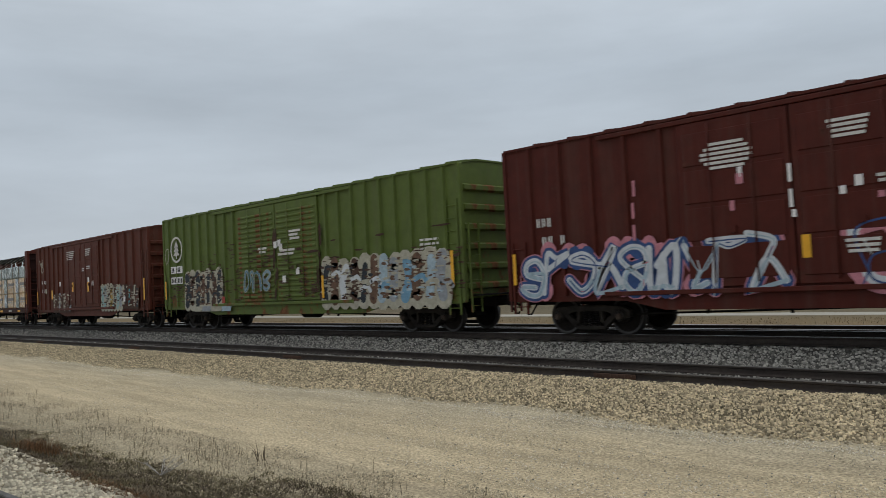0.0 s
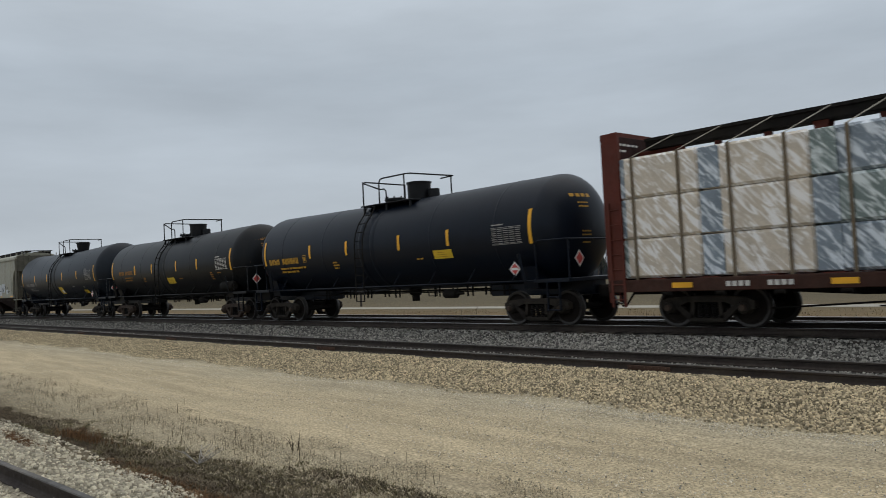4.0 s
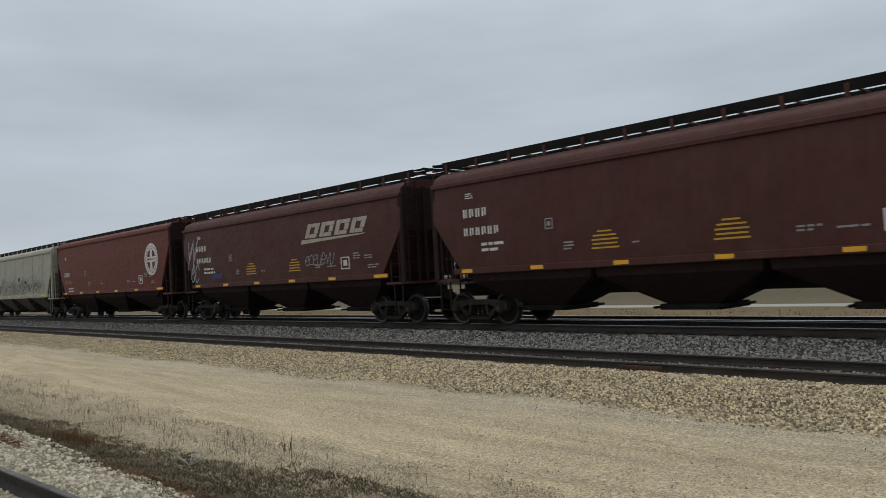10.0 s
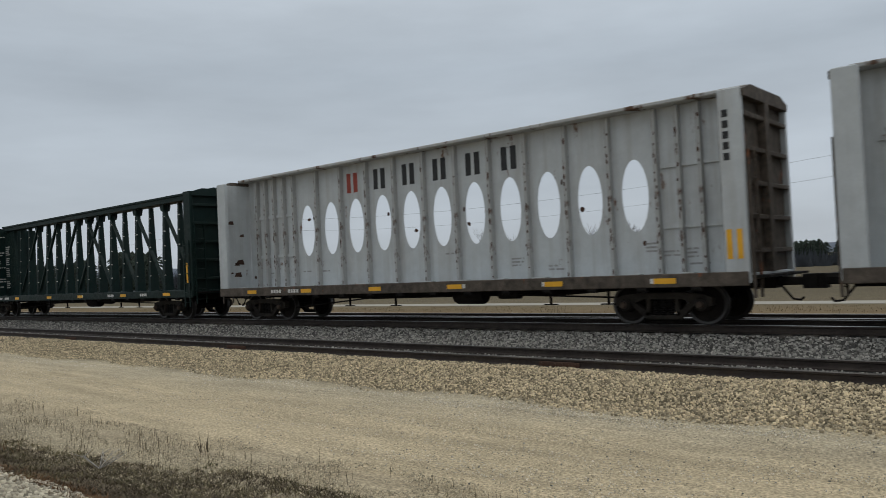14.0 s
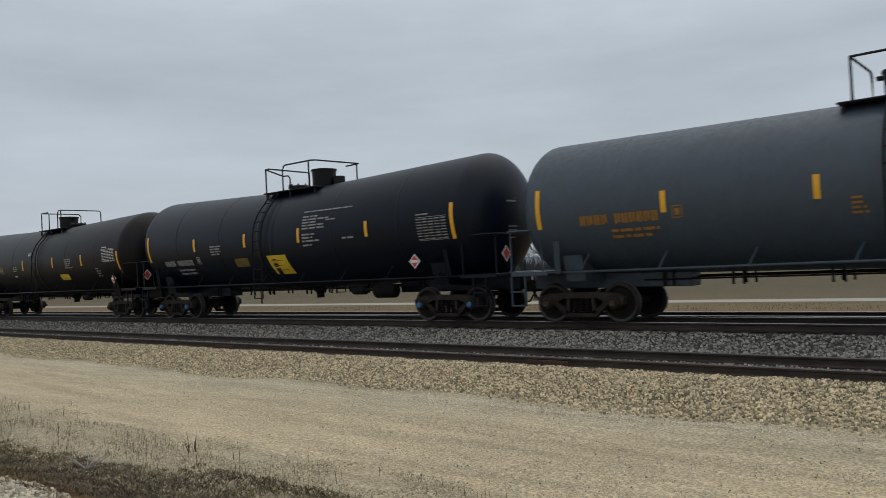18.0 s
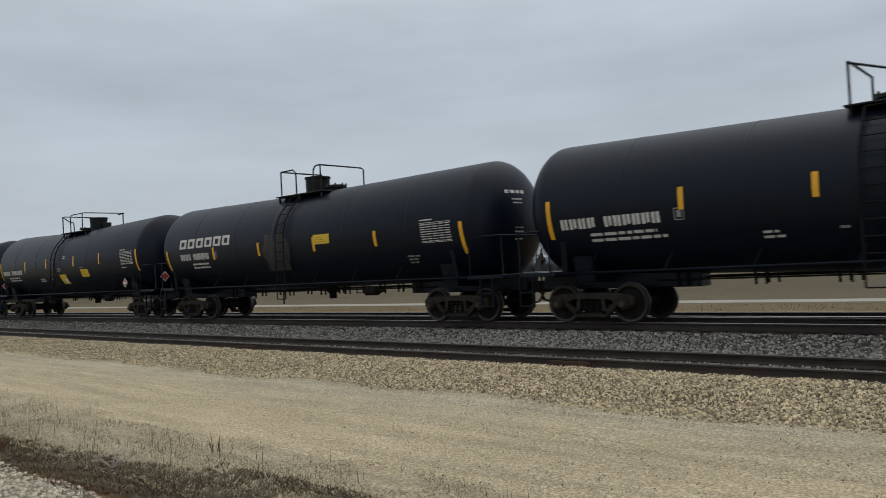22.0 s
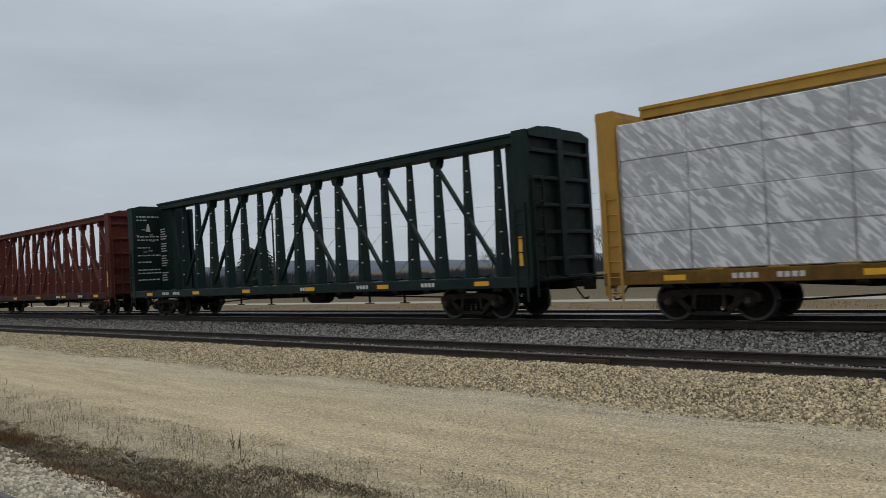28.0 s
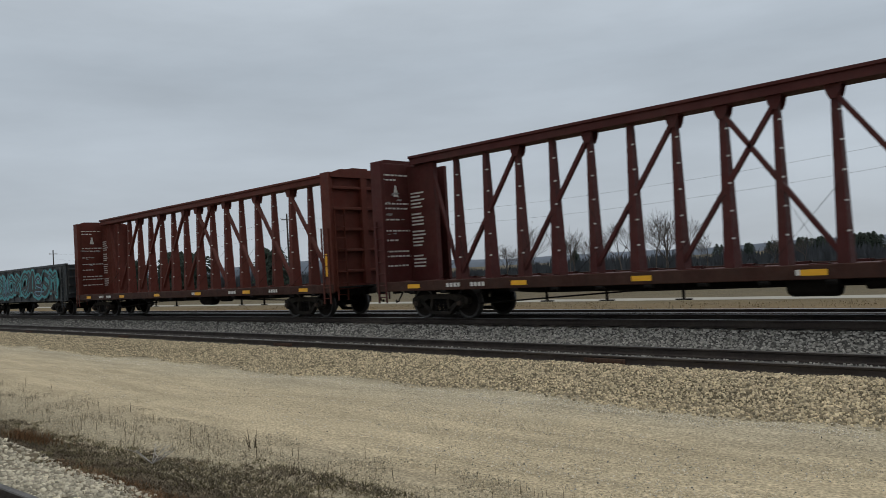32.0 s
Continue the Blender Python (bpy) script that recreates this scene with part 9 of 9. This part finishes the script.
    put(tank_car("grime-streaked slate black tank car", M_TANKS, 13.9, (-6.84, -4.68, 2.28, 0.2), text=M_GREYTXT, seed=17, ends=(2.2, 3.12), inner=(2.4, 2.86), span=(7.71, 4.55, 1.72), panels=((2.88, 3.7, 2.07, 2.37, "y"), (-0.1, 0.61, 1.61, 2.12, "o")), table=(6.54, 7.62, 2.3, 2.98), table_mat=M_WHITE,
                 placard=(7.03, 1.51), slope=0.012, spill=True, blots=((-4.85, -2.6, 1.55, 2.2), (2.89, 3.67, 2.4, 2.68), (5.0, 5.6, 2.05, 2.2)), minor=((-6.3, 1.9, 1.4, 2, 0.12), (1.3, 2.1, 0.7, 4, 0.09), (5.6, 2.62, 0.8, 1, 0.12), (6.25, 2.05, 0.45, 3, 0.09))), -572.9)
    put(tank_car("clean black tank car", M_TANK, 13.6, (-7.23, -4.65, 2.25, 0.24), seed=18, ends=(2.05, 2.88), inner=(2.5, 2.97), span=(7.59, 4.3, 1.53), panels=((2.23, 3.02, 1.95, 2.33, "y"),), table=(6.32, 7.42, 2.37, 2.94), table_mat=M_WHITE,
                 placard=(6.08, 1.57), slope=0.01, flipped=True, minor=((3.8, 1.8, 2.0, 2, 0.09), (0.9, 1.75, 0.5, 2, 0.1), (2.3, 1.8, 0.6, 3, 0.1), (-2.4, 2.3, 0.5, 1, 0.1), (-0.9, 3.05, 0.4, 2, 0.08))), -590.8)
    put(centerbeam("mustard yellow centerbeam car with a white-wrapped load", M_CBYEL, load=wrapped_load, seed=8, mark=False), -611.3)
    put(centerbeam("empty dark green centerbeam car with white stencils", M_CBGREEN, half=11.1, seed=9, c=0.12), -635.41)
    put(centerbeam("empty oxide red centerbeam car", M_CBRED, seed=10), -659.49)
    put(centerbeam("empty mustard yellow centerbeam car", M_CBYEL, seed=11, text=M_DULLY), -683.44)
    put(centerbeam("empty dark red centerbeam car", M_CBDRED, seed=12), -707.65)
    put(centerbeam("empty dark red centerbeam car with a scrawled post", M_CBRED, seed=13), -731.7)
    put(gondola("black gondola car covered in teal graffiti"), -751.9)


build_train()


# how far the train lags behind an even pace, as the clip tells it
LAG = [(0, -3.83), (0.6, -3.9), (1, -4.75), (2.5, -4.75), (4.5, -6.3), (5.5, -6.35), (6.0, -6.6), (7.0, -6.5), (8.0, -6.42), (8.3, -7.3), (15.5, -7.4), (16, -8.0), (23.2, -7.85), (24, -8.57), (26.5, -8.63), (28.5, -8.81), (30.5, -8.87), (31, -9.69), (32, -9.75)]


def motions():
    times = sorted({t for t, _ in LAG} | {float(k) for k in range(33)})
    for car, s in TRAIN:
        walk(car, [(t, pose(s + SPEED * t + float(np.interp(t, [q[0] for q in LAG], [q[1] for q in LAG])), RY, 0.0)) for t in times])


motions()
